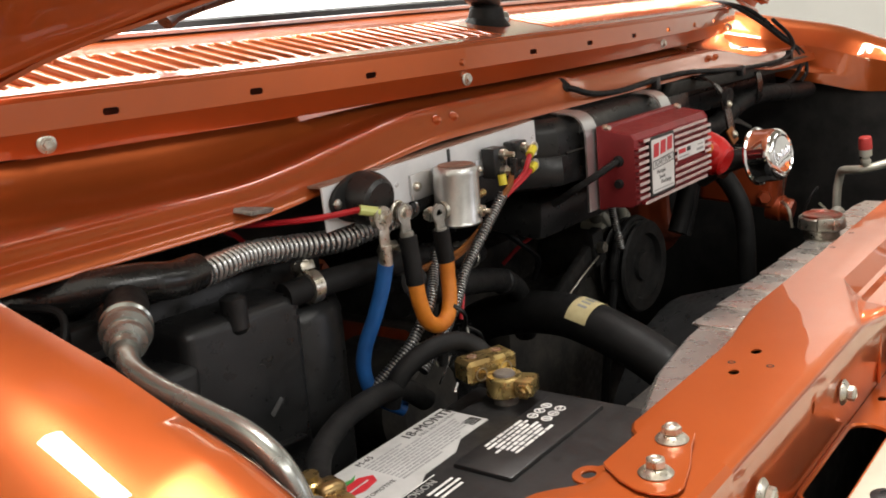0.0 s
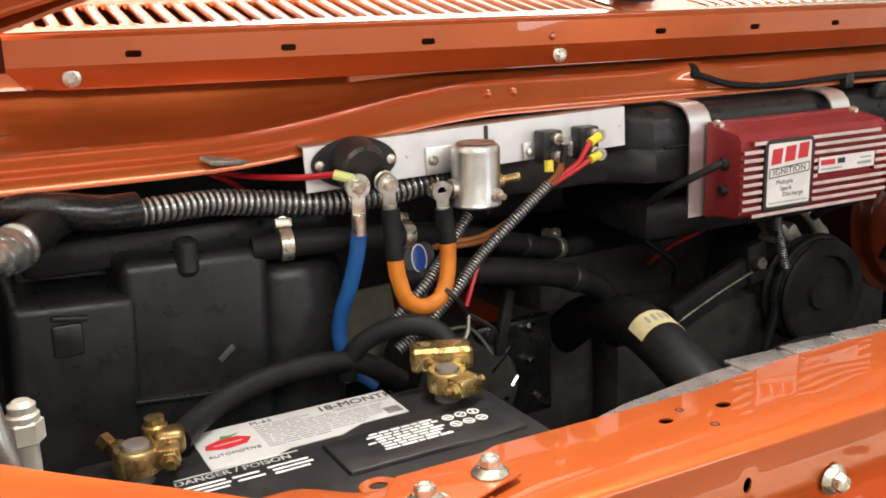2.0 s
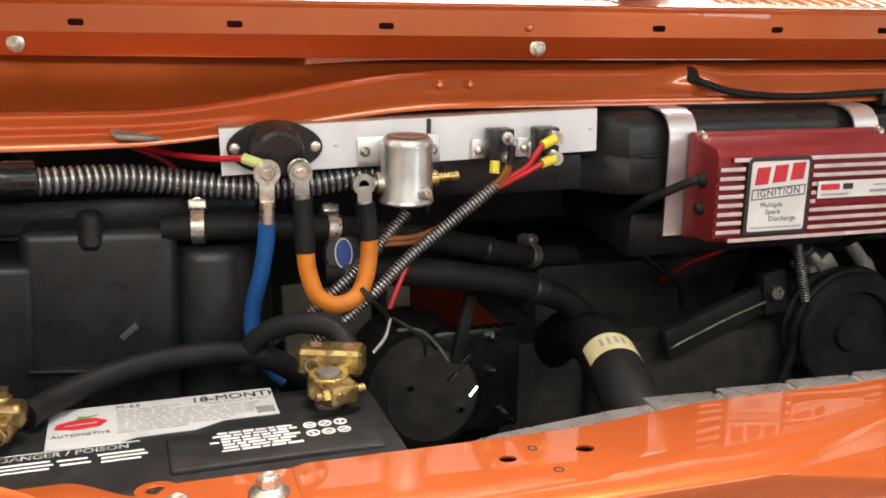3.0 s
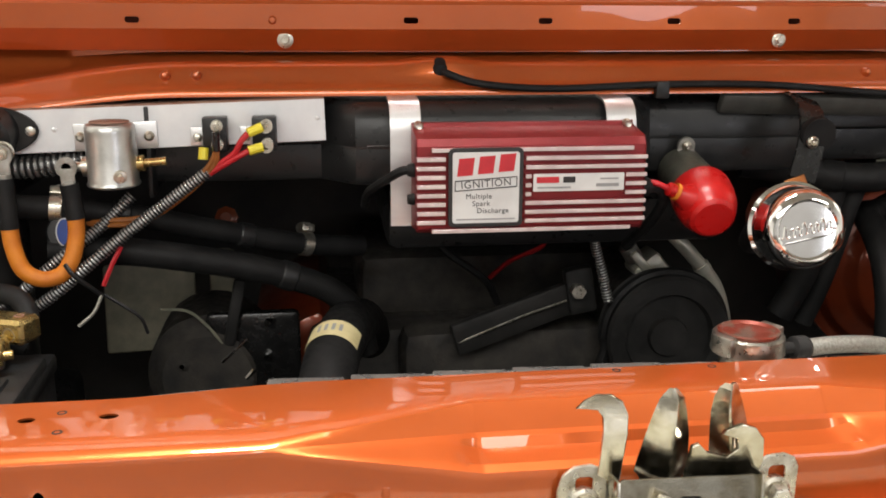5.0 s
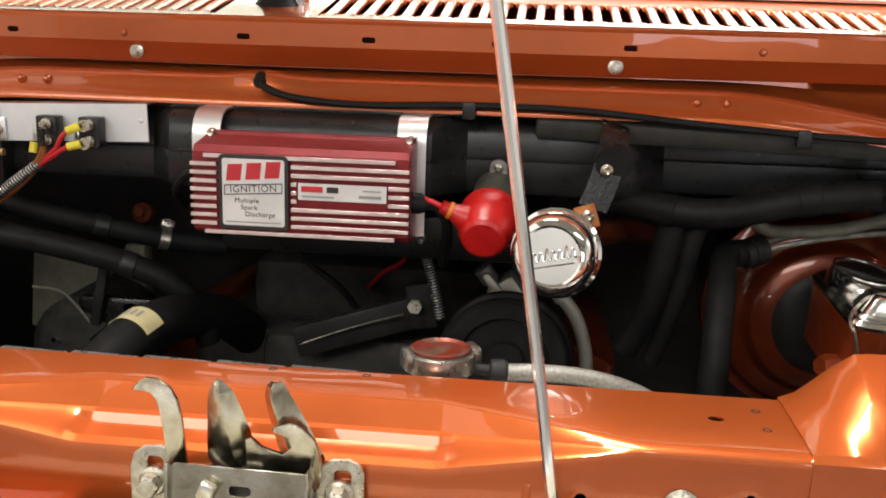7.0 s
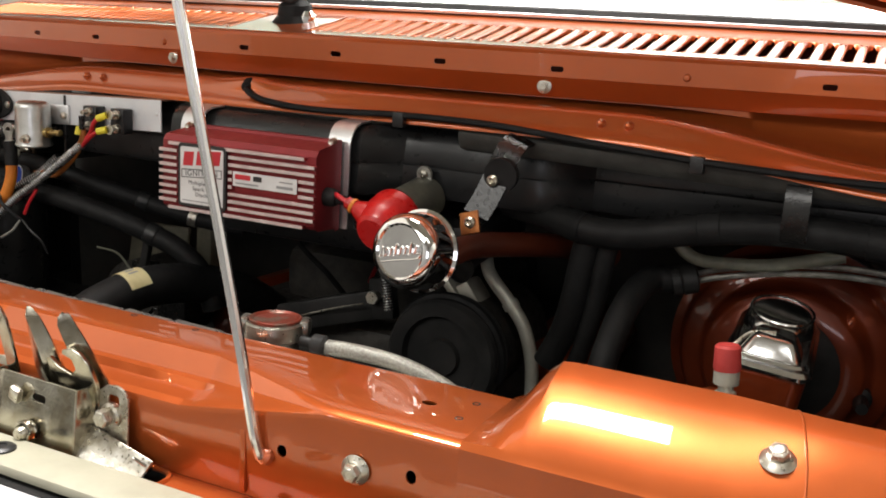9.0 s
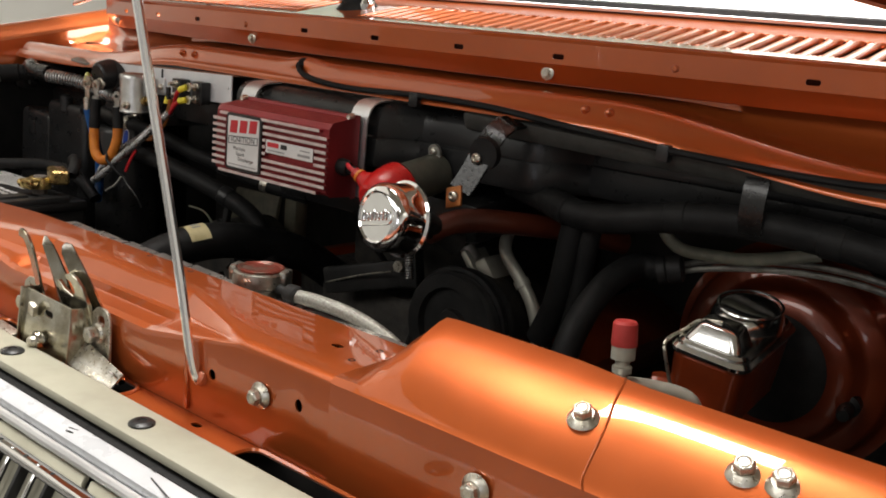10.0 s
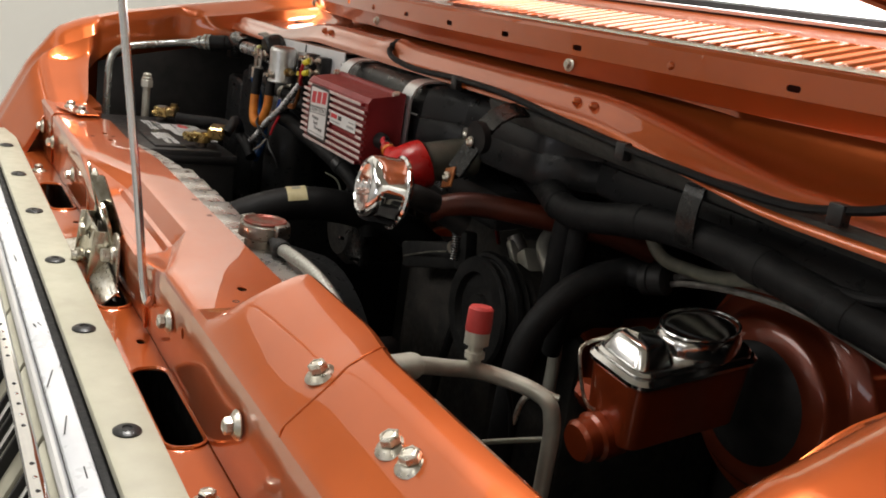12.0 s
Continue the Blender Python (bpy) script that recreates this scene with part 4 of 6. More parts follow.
# two thermal breakers
for x, y in ((-0.301, 0.276), (-0.259, 0.278)):
    z = 1.1800
    brk = thing("circuit_breaker", (x, y, z - 0.015), "small black circuit breaker with two studs and a metal bracket", "breaker", "breakers on the relay plate")
    part("body", box(None, (x, y, z), (0.021, 0.016, 0.030), 0.0018), PLASTIC, brk)
    part("bracket", box(None, (x - 0.014, y + 0.007, z - 0.003), (0.016, 0.0015, 0.016), 0.0005), ALU, brk)
    part("bracket_screw", lathe(None, (x - 0.016, y + 0.007, z - 0.004), (x - 0.016, y + 0.002, z - 0.004), [(0.0042, 0), (0.0036, 0.6), (0, 1)], 12), ZINC, brk)
    for dz in (0.008, -0.008):
        part("stud", lathe(None, (x + 0.002, y - 0.007, z + dz), (x + 0.003, y - 0.022, z + dz), [(0.0052, 0), (0.0052, 0.4), (0.0028, 0.42), (0.0026, 1), (0, 1)], 12), ZINC, brk)


# ---- cables at the relay plate ----
def ring_lug(parent, c, way, r=0.0092, length=0.034, m=ZINC, width=0.0075):
    """A crimped ring terminal at c whose barrel runs along way."""
    c, way = Vector(c), Vector(way).normalized()
    part("ring_lug", box(lathe(None, c + Vector((0, 0.0012, 0)), c - Vector((0, 0.0012, 0)), [(r, 0), (r, 1), (0.004, 1), (0.004, 0)], 20),
                         c + way * length * 0.45, (width * 1.55, 0.0022, length * 0.8), 0.0006, Matrix.Rotation(math.atan2(way.x, way.z), 4, "Y")), m, parent, "tinned crimp lug")
    part("crimp_barrel", cyl(None, c + way * length * 0.7, c + way * length * 1.25, width * 0.78, None, 14), m, parent)


blue = thing("blue_cable", (-0.51, 0.28, 1.03), "thick blue battery cable with a tinned lug", "cable")
ring_lug(blue, (-0.4980, 0.2525, 1.1690), (-0.02, 0.02, -1), 0.0102, 0.032)
part("sleeve", tube(None, [(-0.4988, 0.2535, 1.131), (-0.4995, 0.259, 1.112), (-0.503, 0.268, 1.085), (-0.5085, 0.278, 1.058), (-0.510, 0.281, 1.035), (-0.504, 0.276, 1.012), (-0.485, 0.262, 0.995)], 0.0066, 14, 8), BLUE, blue)

org = thing("orange_cable", (-0.447, 0.245, 1.06), "thick orange jumper cable looped in a U between two studs", "cable")
ring_lug(org, (-0.4725, 0.2515, 1.1675), (0.04, -0.03, -1), 0.0090, 0.022, CASTALU)
ring_lug(org, (-0.4225, 0.2545, 1.1560), (0.06, -0.02, -1), 0.0088, 0.018, CASTALU)
part("shrink_sleeve", tube(None, [(-0.4718, 0.2505, 1.148), (-0.4712, 0.249, 1.128), (-0.4708, 0.2475, 1.106)], 0.0078, 12, 5), RUBBER, org)
part("shrink_sleeve", tube(None, [(-0.4215, 0.2545, 1.142), (-0.4198, 0.2545, 1.128), (-0.4183, 0.2535, 1.112)], 0.0078, 12, 5), RUBBER, org)
part("sleeve", tube(None, [(-0.4709, 0.2475, 1.108), (-0.4690, 0.2465, 1.090), (-0.4625, 0.245, 1.071), (-0.4480, 0.245, 1.0625), (-0.4320, 0.247, 1.066), (-0.4230, 0.250, 1.080), (-0.4190, 0.253, 1.098), (-0.4183, 0.2535, 1.113)], 0.0070, 14, 8), ORANGECABLE, org)

brown = thing("brown_wire", (-0.36, 0.28, 1.1), "brown wire pair with crimped ends from a breaker", "wire")
for d in (0, 0.004):
    part("sleeve", tube(None, [(-0.2985, 0.257, 1.170), (-0.306 + d, 0.260, 1.155), (-0.330 + d, 0.268, 1.130), (-0.365, 0.277, 1.108 - d), (-0.398, 0.281, 1.104 - d), (-0.42, 0.29, 1.10)], 0.0024, 8, 6), BROWNWIRE, brown)
part("crimp", tube(None, [(-0.2985, 0.254, 1.184), (-0.299, 0.255, 1.168)], 0.0034, 10, 3), GLOSSBLACK, brown)

redp = thing("red_wires", (-0.28, 0.26, 1.15), "red wires with yellow crimp terminals on a breaker", "wire")
part("yellow_crimp", tube(None, [(-0.2600, 0.2555, 1.1880), (-0.2720, 0.2530, 1.1830)], 0.0042, 10, 3), YELLOW, redp)
part("yellow_crimp", tube(None, [(-0.2600, 0.2555, 1.1710), (-0.2720, 0.2530, 1.1680)], 0.0042, 10, 3), YELLOW, redp)
part("yellow_crimp", tube(None, [(-0.3100, 0.262, 1.1700), (-0.3110, 0.260, 1.1600)], 0.0042, 10, 3), YELLOW, redp)
part("red_sleeve", tube(None, [(-0.2720, 0.2530, 1.1830), (-0.2780, 0.2520, 1.1760), (-0.2840, 0.2540, 1.1660), (-0.296, 0.259, 1.157), (-0.311, 0.265, 1.1465)], 0.0026, 8, 5), REDWIRE, redp)
part("red_sleeve", tube(None, [(-0.2720, 0.2530, 1.1680), (-0.2820, 0.2540, 1.1625), (-0.296, 0.2585, 1.154), (-0.311, 0.2645, 1.1445)], 0.0026, 8, 5), REDWIRE, redp)
for z in (1.188, 1.171):
    part("ring_end", lathe(None, (-0.257, 0.2575, z), (-0.257, 0.2555, z), [(0.0058, 0), (0.0058, 1), (0.0028, 1), (0.0028, 0)], 14), ZINC, redp)


def loom(pts, r, label, mat=None, pitch=0.0031, depth=0.0008):
    ob = thing("corrugated_loom", pts[-1], label, "wire loom", "corrugated looms")
    part("conduit", tube(None, pts, r, 12, 10, (pitch, depth)), mat or SHINELOOM, ob, sharp=100)
    part("core", tube(None, pts, r + 0.15 * depth, 12, 10), PLASTIC, ob, "black core between rings coloured silver for shine")
    return ob


# black conduit whose shine is put into the colour as silver
SHINELOOM = surface("conduit_with_painted_shine", (0.52, 0.52, 0.51), (0.40, 0.40, 0.40), 0.24, 0.32, 0.85, 30)
DARKLOOM = surface("black_corrugated_conduit", (0.02, 0.02, 0.02), (0.05, 0.05, 0.05), 0.28, 0.4, 0.2, 60, 0.1, 500)
loom([(-0.3080, 0.2640, 1.1490), (-0.345, 0.2625, 1.1220), (-0.383, 0.2600, 1.0940), (-0.4115, 0.2520, 1.0710), (-0.432, 0.2500, 1.0540), (-0.451, 0.2490, 1.0400), (-0.472, 0.2480, 1.0280)], 0.0046, "slim black corrugated wire loom, shine coloured silver, leading down from the breakers")
loom([(-0.378, 0.290, 1.124), (-0.4030, 0.281, 1.1000), (-0.420, 0.271, 1.0870), (-0.437, 0.263, 1.0750), (-0.4673, 0.262, 1.0500), (-0.49, 0.268, 1.0330), (-0.510, 0.276, 1.018)], 0.0046, "slim black corrugated wire loom, shine coloured silver, behind the orange cable")
loom([(0.0600, 0.300, 1.095), (0.0605, 0.325, 1.080), (0.0640, 0.343, 1.058), (0.073, 0.344, 1.025), (0.081, 0.341, 0.992)], 0.0048, "slim black corrugated loom, shine coloured silver, hanging below the ignition box")

rw = thing("red_wire", (-0.56, 0.3, 1.18), "thin red wire with a pale green terminal under the cowl", "wire")
part("sleeve", tube(None, [(-0.513, 0.262, 1.1790), (-0.535, 0.290, 1.1750), (-0.565, 0.330, 1.1740), (-0.594, 0.345, 1.1800), (-0.62, 0.36, 1.185)], 0.0026, 8, 8), REDWIRE, rw)
part("sleeve", tube(None, [(-0.594, 0.350, 1.1780), (-0.570, 0.352, 1.165), (-0.555, 0.356, 1.152)], 0.0024, 8, 6), REDWIRE, rw)
part("terminal", tube(None, [(-0.5000, 0.2535, 1.1745), (-0.5140, 0.2620, 1.1790)], 0.0042, 10, 3), LIME, rw, "pale green crimp terminal")
part("inline_tag", box(None, (-0.590, 0.300, 1.193), (0.036, 0.016, 0.004), 0.001, pose(0, 0, 0, 10, 8, 20)), CASTALU, rw)

# zip tie tails and the junction below the orange loop
zt = thing("cable_tie", (-0.41, 0.25, 1.05), "black cable tie holding the looms below the orange loop", "cable tie")
part("band", tube(None, [(-0.428, 0.243, 1.075), (-0.420, 0.238, 1.066), (-0.408, 0.246, 1.052), (-0.402, 0.254, 1.043)], 0.0022, 6, 6), PLASTIC, zt)
part("tail", tube(None, [(-0.402, 0.250, 1.045), (-0.408, 0.243, 1.032), (-0.420, 0.236, 1.022)], 0.0016, 6, 5), CASTALU, zt)
part("tail", tube(None, [(-0.400, 0.252, 1.045), (-0.385, 0.250, 1.035), (-0.372, 0.255, 1.022), (-0.368, 0.262, 1.005)], 0.0016, 6, 6), PLASTIC, zt)
part("red_tail", tube(None, [(-0.385, 0.262, 1.085), (-0.394, 0.258, 1.068), (-0.401, 0.256, 1.052)], 0.0022, 6, 5), REDWIRE, zt)

# cable along the cowl edge
ck = thing("cowl_cable", (0.1, 0.295, 1.21), "black cable running along the cowl edge in plastic clips", "cable")
part("cable", tube(None, [(-0.1000, 0.311, 1.2320), (-0.0920, 0.300, 1.2280), (-0.070, 0.2945, 1.2210), (-0.03, 0.2935, 1.2165), (0.02, 0.2930, 1.2155), (0.107, 0.2930, 1.2185), (0.21, 0.2935, 1.2175), (0.31, 0.2935, 1.2100), (0.41, 0.2930, 1.2035), (0.50, 0.2925, 1.2000), (0.55, 0.2925, 1.1990), (0.606, 0.2930, 1.2005), (0.645, 0.2945, 1.2075), (0.680, 0.299, 1.2180), (0.708, 0.318, 1.2380), (0.722, 0.350, 1.2640)], 0.0036, 8, 8), RUBBER, ck)
part("grommet", lathe(None, (-0.1000, 0.3185, 1.2330), (-0.1000, 0.3050, 1.2315), [(0.0098, 0), (0.0098, 0.35), (0.0072, 0.7), (0.0048, 1), (0, 1)], 20), RUBBER, ck)
for x, z in ((0.107, 1.2165), (0.415, 1.2025), (0.645, 1.2075)):
    part("clip", box(None, (x, 0.2945, z - 0.003), (0.013, 0.010, 0.016), 0.0015), PLASTIC, ck)

# ---- coil, breather and their bracket ----
coil = thing("ignition_coil", (0.134, 0.27, 1.09), "grey ignition coil with a glossy red cap and boot", "ignition coil")
part("can", lathe(None, (0.1365, 0.312, 1.1355), (0.1335, 0.250, 1.124), [(0.0, 0), (0.0205, 0), (0.0225, 0.05), (0.0225, 0.93), (0.0255, 1), (0, 1)], 30), surface("olive_coil_can", (0.085, 0.085, 0.065), (0.06, 0.06, 0.048), 0.35, 0.5), coil)
part("red_cap", lathe(None, (0.1335, 0.252, 1.1240), (0.1300, 0.2100, 1.1080), [(0.0272, 0), (0.0280, 0.08), (0.0278, 0.35), (0.0262, 0.62), (0.0235, 0.80), (0.0215, 0.86), (0.0200, 0.97), (0.0165, 1.03), (0, 1.05)], 36), REDPLASTIC, coil)
part("boot", lathe(None, (0.122, 0.226, 1.1200), (0.0905, 0.222, 1.1340), [(0.0150, 0), (0.0125, 0.35), (0.0085, 0.6), (0.0062, 0.75), (0.0064, 0.95), (0.0040, 1), (0, 1)], 20), REDPLASTIC, coil)
part("boot_band", lathe(None, (0.1005, 0.223, 1.1297), (0.0975, 0.2228, 1.1310), [(0.0078, 0), (0.0082, 0.5), (0.0078, 1), (0, 1)], 18), ORANGECABLE, coil, "orange band round the boot")
part("lead", tube(None, [(0.0905, 0.222, 1.1340), (0.083, 0.222, 1.1375), (0.076, 0.226, 1.139)], 0.0026, 8, 4), REDWIRE, coil)
part("tab", box(lathe(None, (0.137, 0.302, 1.1600), (0.137, 0.2985, 1.1595), [(0.0085, 0), (0.0085, 1), (0, 1)], 18), (0.137, 0.3005, 1.151), (0.017, 0.003, 0.018), 0.0008), CASTALU, coil)
part("tab_screw", lathe(None, (0.137, 0.2990, 1.1600), (0.137, 0.2945, 1.1592), [(0.0048, 0), (0.0042, 0.6), (0.002, 1), (0, 0.9)], 14), ZINC, coil)
part("box_lead", tube(None, [(0.074, 0.228, 1.134), (0.086, 0.230, 1.132), (0.094, 0.240, 1.118), (0.092, 0.27, 1.09), (0.085, 0.31, 1.06)], 0.0052, 8, 6), RUBBER, coil)

br = thing("breather_cap", (0.187, 0.2, 1.07), "round chrome breather cap with an embossed script", "breather")
BC, BN = Vector((0.1945, 0.194, 1.1035)), Vector((-0.13, -1, 0.14)).normalized()
part("cap", lathe(None, BC, BC + BN * 0.040, [(0.0, -0.1), (0.030, -0.1), (0.0345, 0.02), (0.0388, 0.04), (0.0390, 0.10), (0.0362, 0.14), (0.0352, 0.22), (0.0350, 0.62), (0.0345, 0.78), (0.0325, 0.90), (0.0290, 0.97), (0.0255, 1.0), (0.0235, 0.965), (0, 0.975)], 56), CHROME, br)
m = Matrix.Translation(BC + BN * 0.0392) @ BN.to_track_quat("Z", "Y").to_matrix().to_4x4()
script = [m @ Vector((-0.0225, -0.0085, 0))]
for k in range(8):
    x, up = -0.0205 + 0.0052 * k, -0.0050 + 0.0012 * k
    script += [m @ Vector(p) for p in ((x, up - 0.002, 0), (x + 0.0010, up + 0.0045 + 0.003 * (k % 3 == 0), 0.0003), (x + 0.0030, up + 0.0036, 0.0003), (x + 0.0036, up - 0.0020, 0.0003))]
script += [m @ Vector(p) for p in ((0.0225, 0.0020, 0), (0.0190, -0.0035, 0.0002), (0.0000, -0.0080, 0.0002), (-0.0190, -0.0125, 0))]
part("embossing", tube(None, script, 0.0007, 6, 4), CHROME, br)
part("neck", tube(None, [BC - BN * 0.003, BC - BN * 0.02, (0.192, 0.245, 1.088), (0.20, 0.275, 1.07)], 0.013, 16, 5), BLACK, br)

sp = thing("bracket_strap", (0.24, 0.25, 1.12), "black taped bracket strap with screws and a copper tab", "bracket")
path = [(0.2445, 0.300, 1.2075), (0.2440, 0.283, 1.2060), (0.2430, 0.268, 1.1980), (0.2400, 0.255, 1.1820), (0.2360, 0.2490, 1.1650), (0.2310, 0.2440, 1.1500), (0.2250, 0.2390, 1.1360)]
bm = grid(None, (-1, 1), range(7), lambda u, v: (path[v][0] + u * 0.0125, path[v][1] - 0.001, path[v][2] - u * 0.004))
thicken(part("strap", bm, GLOSSBLACK, sp, sharp=60), 0.003)
part("cushion_clamp", lathe(None, (0.2430, 0.2475, 1.1745), (0.2425, 0.2555, 1.1755), [(0.0165, 0), (0.0170, 0.5), (0.0165, 1), (0, 1)], 20), RUBBER, sp)
part("copper_tab", box(None, (0.2205, 0.2360, 1.1280), (0.020, 0.003, 0.022), 0.001, pose(0, 0, 0, -18, -18, 0)), surface("copper_tab", (0.32, 0.11, 0.025), (0.22, 0.07, 0.018), 0.35, 0.5, 0.6), sp, "orange copper tab")
for c in ((0.2360, 0.2465, 1.1690), (0.2215, 0.2335, 1.1290)):
    part("screw", lathe(None, c, (c[0], c[1] - 0.004, c[2] + 0.0005), [(0.0058, 0), (0.0054, 0.5), (0.0030, 1), (0.0010, 0.6), (0, 0.6)], 16), ZINC, sp)


# ---- hood latch ----
la = thing("hood_latch", (0, -0.07, 0.955), "zinc plated hood latch with hook, guide prongs and spring", "hood latch")


def leaned(bm):
    """The prongs lean forwards at their tips."""
    for v in bm.verts:
        v.co.y += 0.30 * (1.07 - v.co.z) - 0.006
    return bm


def prong(outline, c, m=None, thick=0.003):
    return leaned(plate(None, outline, thick, Matrix.Translation(c) @ (m or UP), (), 0.0006))


hook = [(-0.0100, -0.068), (0.0045, -0.068), (0.0050, -0.022), (0.0035, -0.008), (-0.0010, 0.0010), (-0.0080, 0.0055), (-0.0165, 0.0055), (-0.0235, 0.0010), (-0.0275, -0.0045), (-0.0215, -0.0048), (-0.0150, -0.0055), (-0.0115, -0.0100), (-0.0100, -0.0200), (-0.0095, -0.0400)]
part("safety_hook", prong(hook, (-0.0420, -0.068, 1.0655), pose(0, 0, 0, 86, 0, -8)), LATCHZINC, la)


def folded(levels, y, ridge=0.58, depth=0.007):
    """A pressed steel prong, folded forward along a ridge; levels are height, left and right edge."""
    def at(u, v):
        z, a, b = levels[u]
        k = (0, 0.25, ridge - 0.06, ridge, ridge + 0.06, 1)[v]
        d = (0.0, 0.55, 0.96, 1.0, 0.9, 0.0)[v] * depth * min(1.0, (b - a) / 0.016)
        return (a + (b - a) * k, y - d, z)
    return leaned(grid(None, range(len(levels)), range(6), at))


thicken(part("guide_prong", folded(((0.965, -0.026, 0.008), (1.004, -0.0275, 0.0085), (1.018, -0.0265, 0.0070), (1.039, -0.0240, 0.0035), (1.056, -0.0215, -0.0010), (1.0655, -0.0195, -0.0040), (1.0705, -0.0165, -0.0080), (1.0730, -0.0145, -0.0105)), -0.0665), LATCHZINC, la, sharp=24), 0.0026)
thicken(part("guide_prong", folded(((0.965, 0.026, 0.053), (1.004, 0.0235, 0.0520), (1.018, 0.0210, 0.0500), (1.039, 0.0175, 0.0425), (1.054, 0.0155, 0.0365), (1.064, 0.0155, 0.0320), (1.0705, 0.0175, 0.0295), (1.0735, 0.0205, 0.0275)), -0.0640, 0.42, 0.009), LATCHZINC, la, sharp=24), 0.0026)
claw = [(-0.030, -0.040), (0.016, -0.042), (0.0195, -0.012), (0.0165, 0.005), (0.0095, 0.0135), (0.0010, 0.0165), (-0.0090, 0.0130), (-0.0105, 0.0095), (-0.0010, 0.0060), (0.0010, -0.002), (-0.0050, -0.0075), (-0.018, -0.003), (-0.0245, 0.004), (-0.0285, 0.002)]
part("claw", prong(claw, (0.0315, -0.0725, 1.0310), pose(0, 0, 0, 88, 0, 0), 0.0040), LATCHZINC, la)
part("back_plate", plate(None, round_rect(0, 0, 0.100, 0.062, 0.009), 0.0025, front(0.000, 0.975, -0.0590), (), 0.0005), CASTALU, la)
ear = [(-0.016, -0.050), (0.014, -0.050), (0.0150, 0.012), (0.0120, 0.0185), (0.005, 0.0215), (-0.006, 0.0205), (-0.0130, 0.0150), (-0.0160, 0.005)]
for x in (-0.0610, 0.0625):
    part("mounting_ear", plate(None, [(-a * (1 if x > 0 else -1) * (1.0 if x < 0 else -1.0), b) for a, b in ear], 0.0028, front(x, 0.9990, -0.0595), [round_rect(0.001, 0.0085, 0.011, 0.010, 0.003)], 0.0006), ZINC, la)
part("front_plate", plate(None, round_rect(0, 0, 0.0900, 0.070, 0.005), 0.0022, Matrix.Translation((0.000, -0.0790, 0.9810)) @ pose(0, 0, 0, 82, 0, 0) @ pose(0, 0, 0, 0, 0, -1), [round_rect(0.001, 0.020, 0.014, 0.006, 0.0025)], 0.0006), LATCHZINC, la)
part("spring", tube(None, [Vector((-0.004, -0.0840 - 0.0016 * k / 8, 0.9760)) + Vector((0.0075 * math.cos(k * math.pi / 4), 0, 0.0075 * math.sin(k * math.pi / 4))) for k in range(33)], 0.0013, 6, 2), LATCHZINC, la)
part("spring_pin", lathe(None, (-0.004, -0.0820, 0.9760), (-0.004, -0.0955, 0.9750), [(0.0055, 0), (0.0055, 0.8), (0.0040, 1), (0, 1)], 14), ZINC, la)
part("trip_lever", box(None, (-0.0185, -0.0830, 1.0020), (0.010, 0.006, 0.013), 0.0015, pose(0, 0, 0, 10, 25, 0)), ZINC, la)
for x in (-0.0605, 0.0620):
    s = part("mounting_bolt", plate(None, hexagon(0.0072), 0.0090, front(x, 0.9965, -0.0670), (), 0.0010), ZINC, la)
    part("washer", lathe(None, (x, -0.0605, 0.9965), (x, -0.0670, 0.9965), [(0.0098, 0), (0.0098, 0.7), (0.008, 1), (0, 1)], 18), ZINC, s)
part("spring_tab", box(None, (0.0740, -0.0740, 0.9680), (0.062, 0.026, 0.003), 0.0010, pose(0, 0, 0, 48, 14, 0)), ZINC, la)
part("tab_clip", box(None, (0.0960, -0.0660, 0.9660), (0.016, 0.008, 0.010), 0.0015, pose(0, 0, 0, 20, 14, 0)), CHROME, la)
for x in (-0.0448, 0.0448):
    part("side_flange", box(None, (x, -0.0745, 0.9840), (0.0022, 0.020, 0.066), 0.0006, pose(0, 0, 0, -6, 0, 0)), LATCHZINC, la)
part("release_arm", box(None, (-0.078, -0.084, 0.9640), (0.040, 0.020, 0.006), 0.0015, pose(0, 0, 0, 8, 4, 0)), ZINC, la)

# ---- evaporator case beside the battery ----
ev = thing("evaporator_case", (-0.6, 0.35, 0.85), "big black moulded evaporator case with stepped top", "evaporator case")
bm = box(None, (-0.6250, 0.360, 1.0040), (0.116, 0.146, 0.240), 0.010, pose(0, 0, 0, 0, 1.5, 0), 4)
bm = box(bm, (-0.720, 0.360, 0.985), (0.092, 0.150, 0.236), 0.009, pose(0, 0, 0, 0, 3, 0), 4)
part("main_shell", box(bm, (-0.655, 0.42, 1.02), (0.19, 0.12, 0.22), 0.006), PLASTIC, ev)
part("round_pod", lathe(None, (-0.535, 0.345, 0.880), (-0.535, 0.345, 1.1020), [(0.048, 0), (0.050, 0.94), (0.047, 0.98), (0.042, 1), (0, 1)], 32), PLASTIC, ev)
part("moulded_boss", lathe(None, (-0.628, 0.2930, 1.138), (-0.629, 0.2920, 1.106), [(0.005, 0), (0.0100, 0.1), (0.0100, 0.82), (0.007, 0.95), (0, 1)], 18), PLASTIC, ev)
part("seam_flange", box(None, (-0.632, 0.286, 1.0115), (0.098, 0.012, 0.0035), 0.0012, pose(0, 0, 0, 0, 5, 0)), PLASTIC, ev)
part("pocket_brow", box(None, (-0.719, 0.285, 1.0910), (0.026, 0.010, 0.004), 0.0015, pose(0, 0, 0, 0, 8, 0)), PLASTIC, ev)
part("top_deck", box(None, (-0.62, 0.40, 1.125), (0.25, 0.14, 0.03), 0.008), PLASTIC, ev)
part("latch_boss", box(None, (-0.722, 0.286, 1.074), (0.022, 0.008, 0.026), 0.003), PLASTIC, ev)
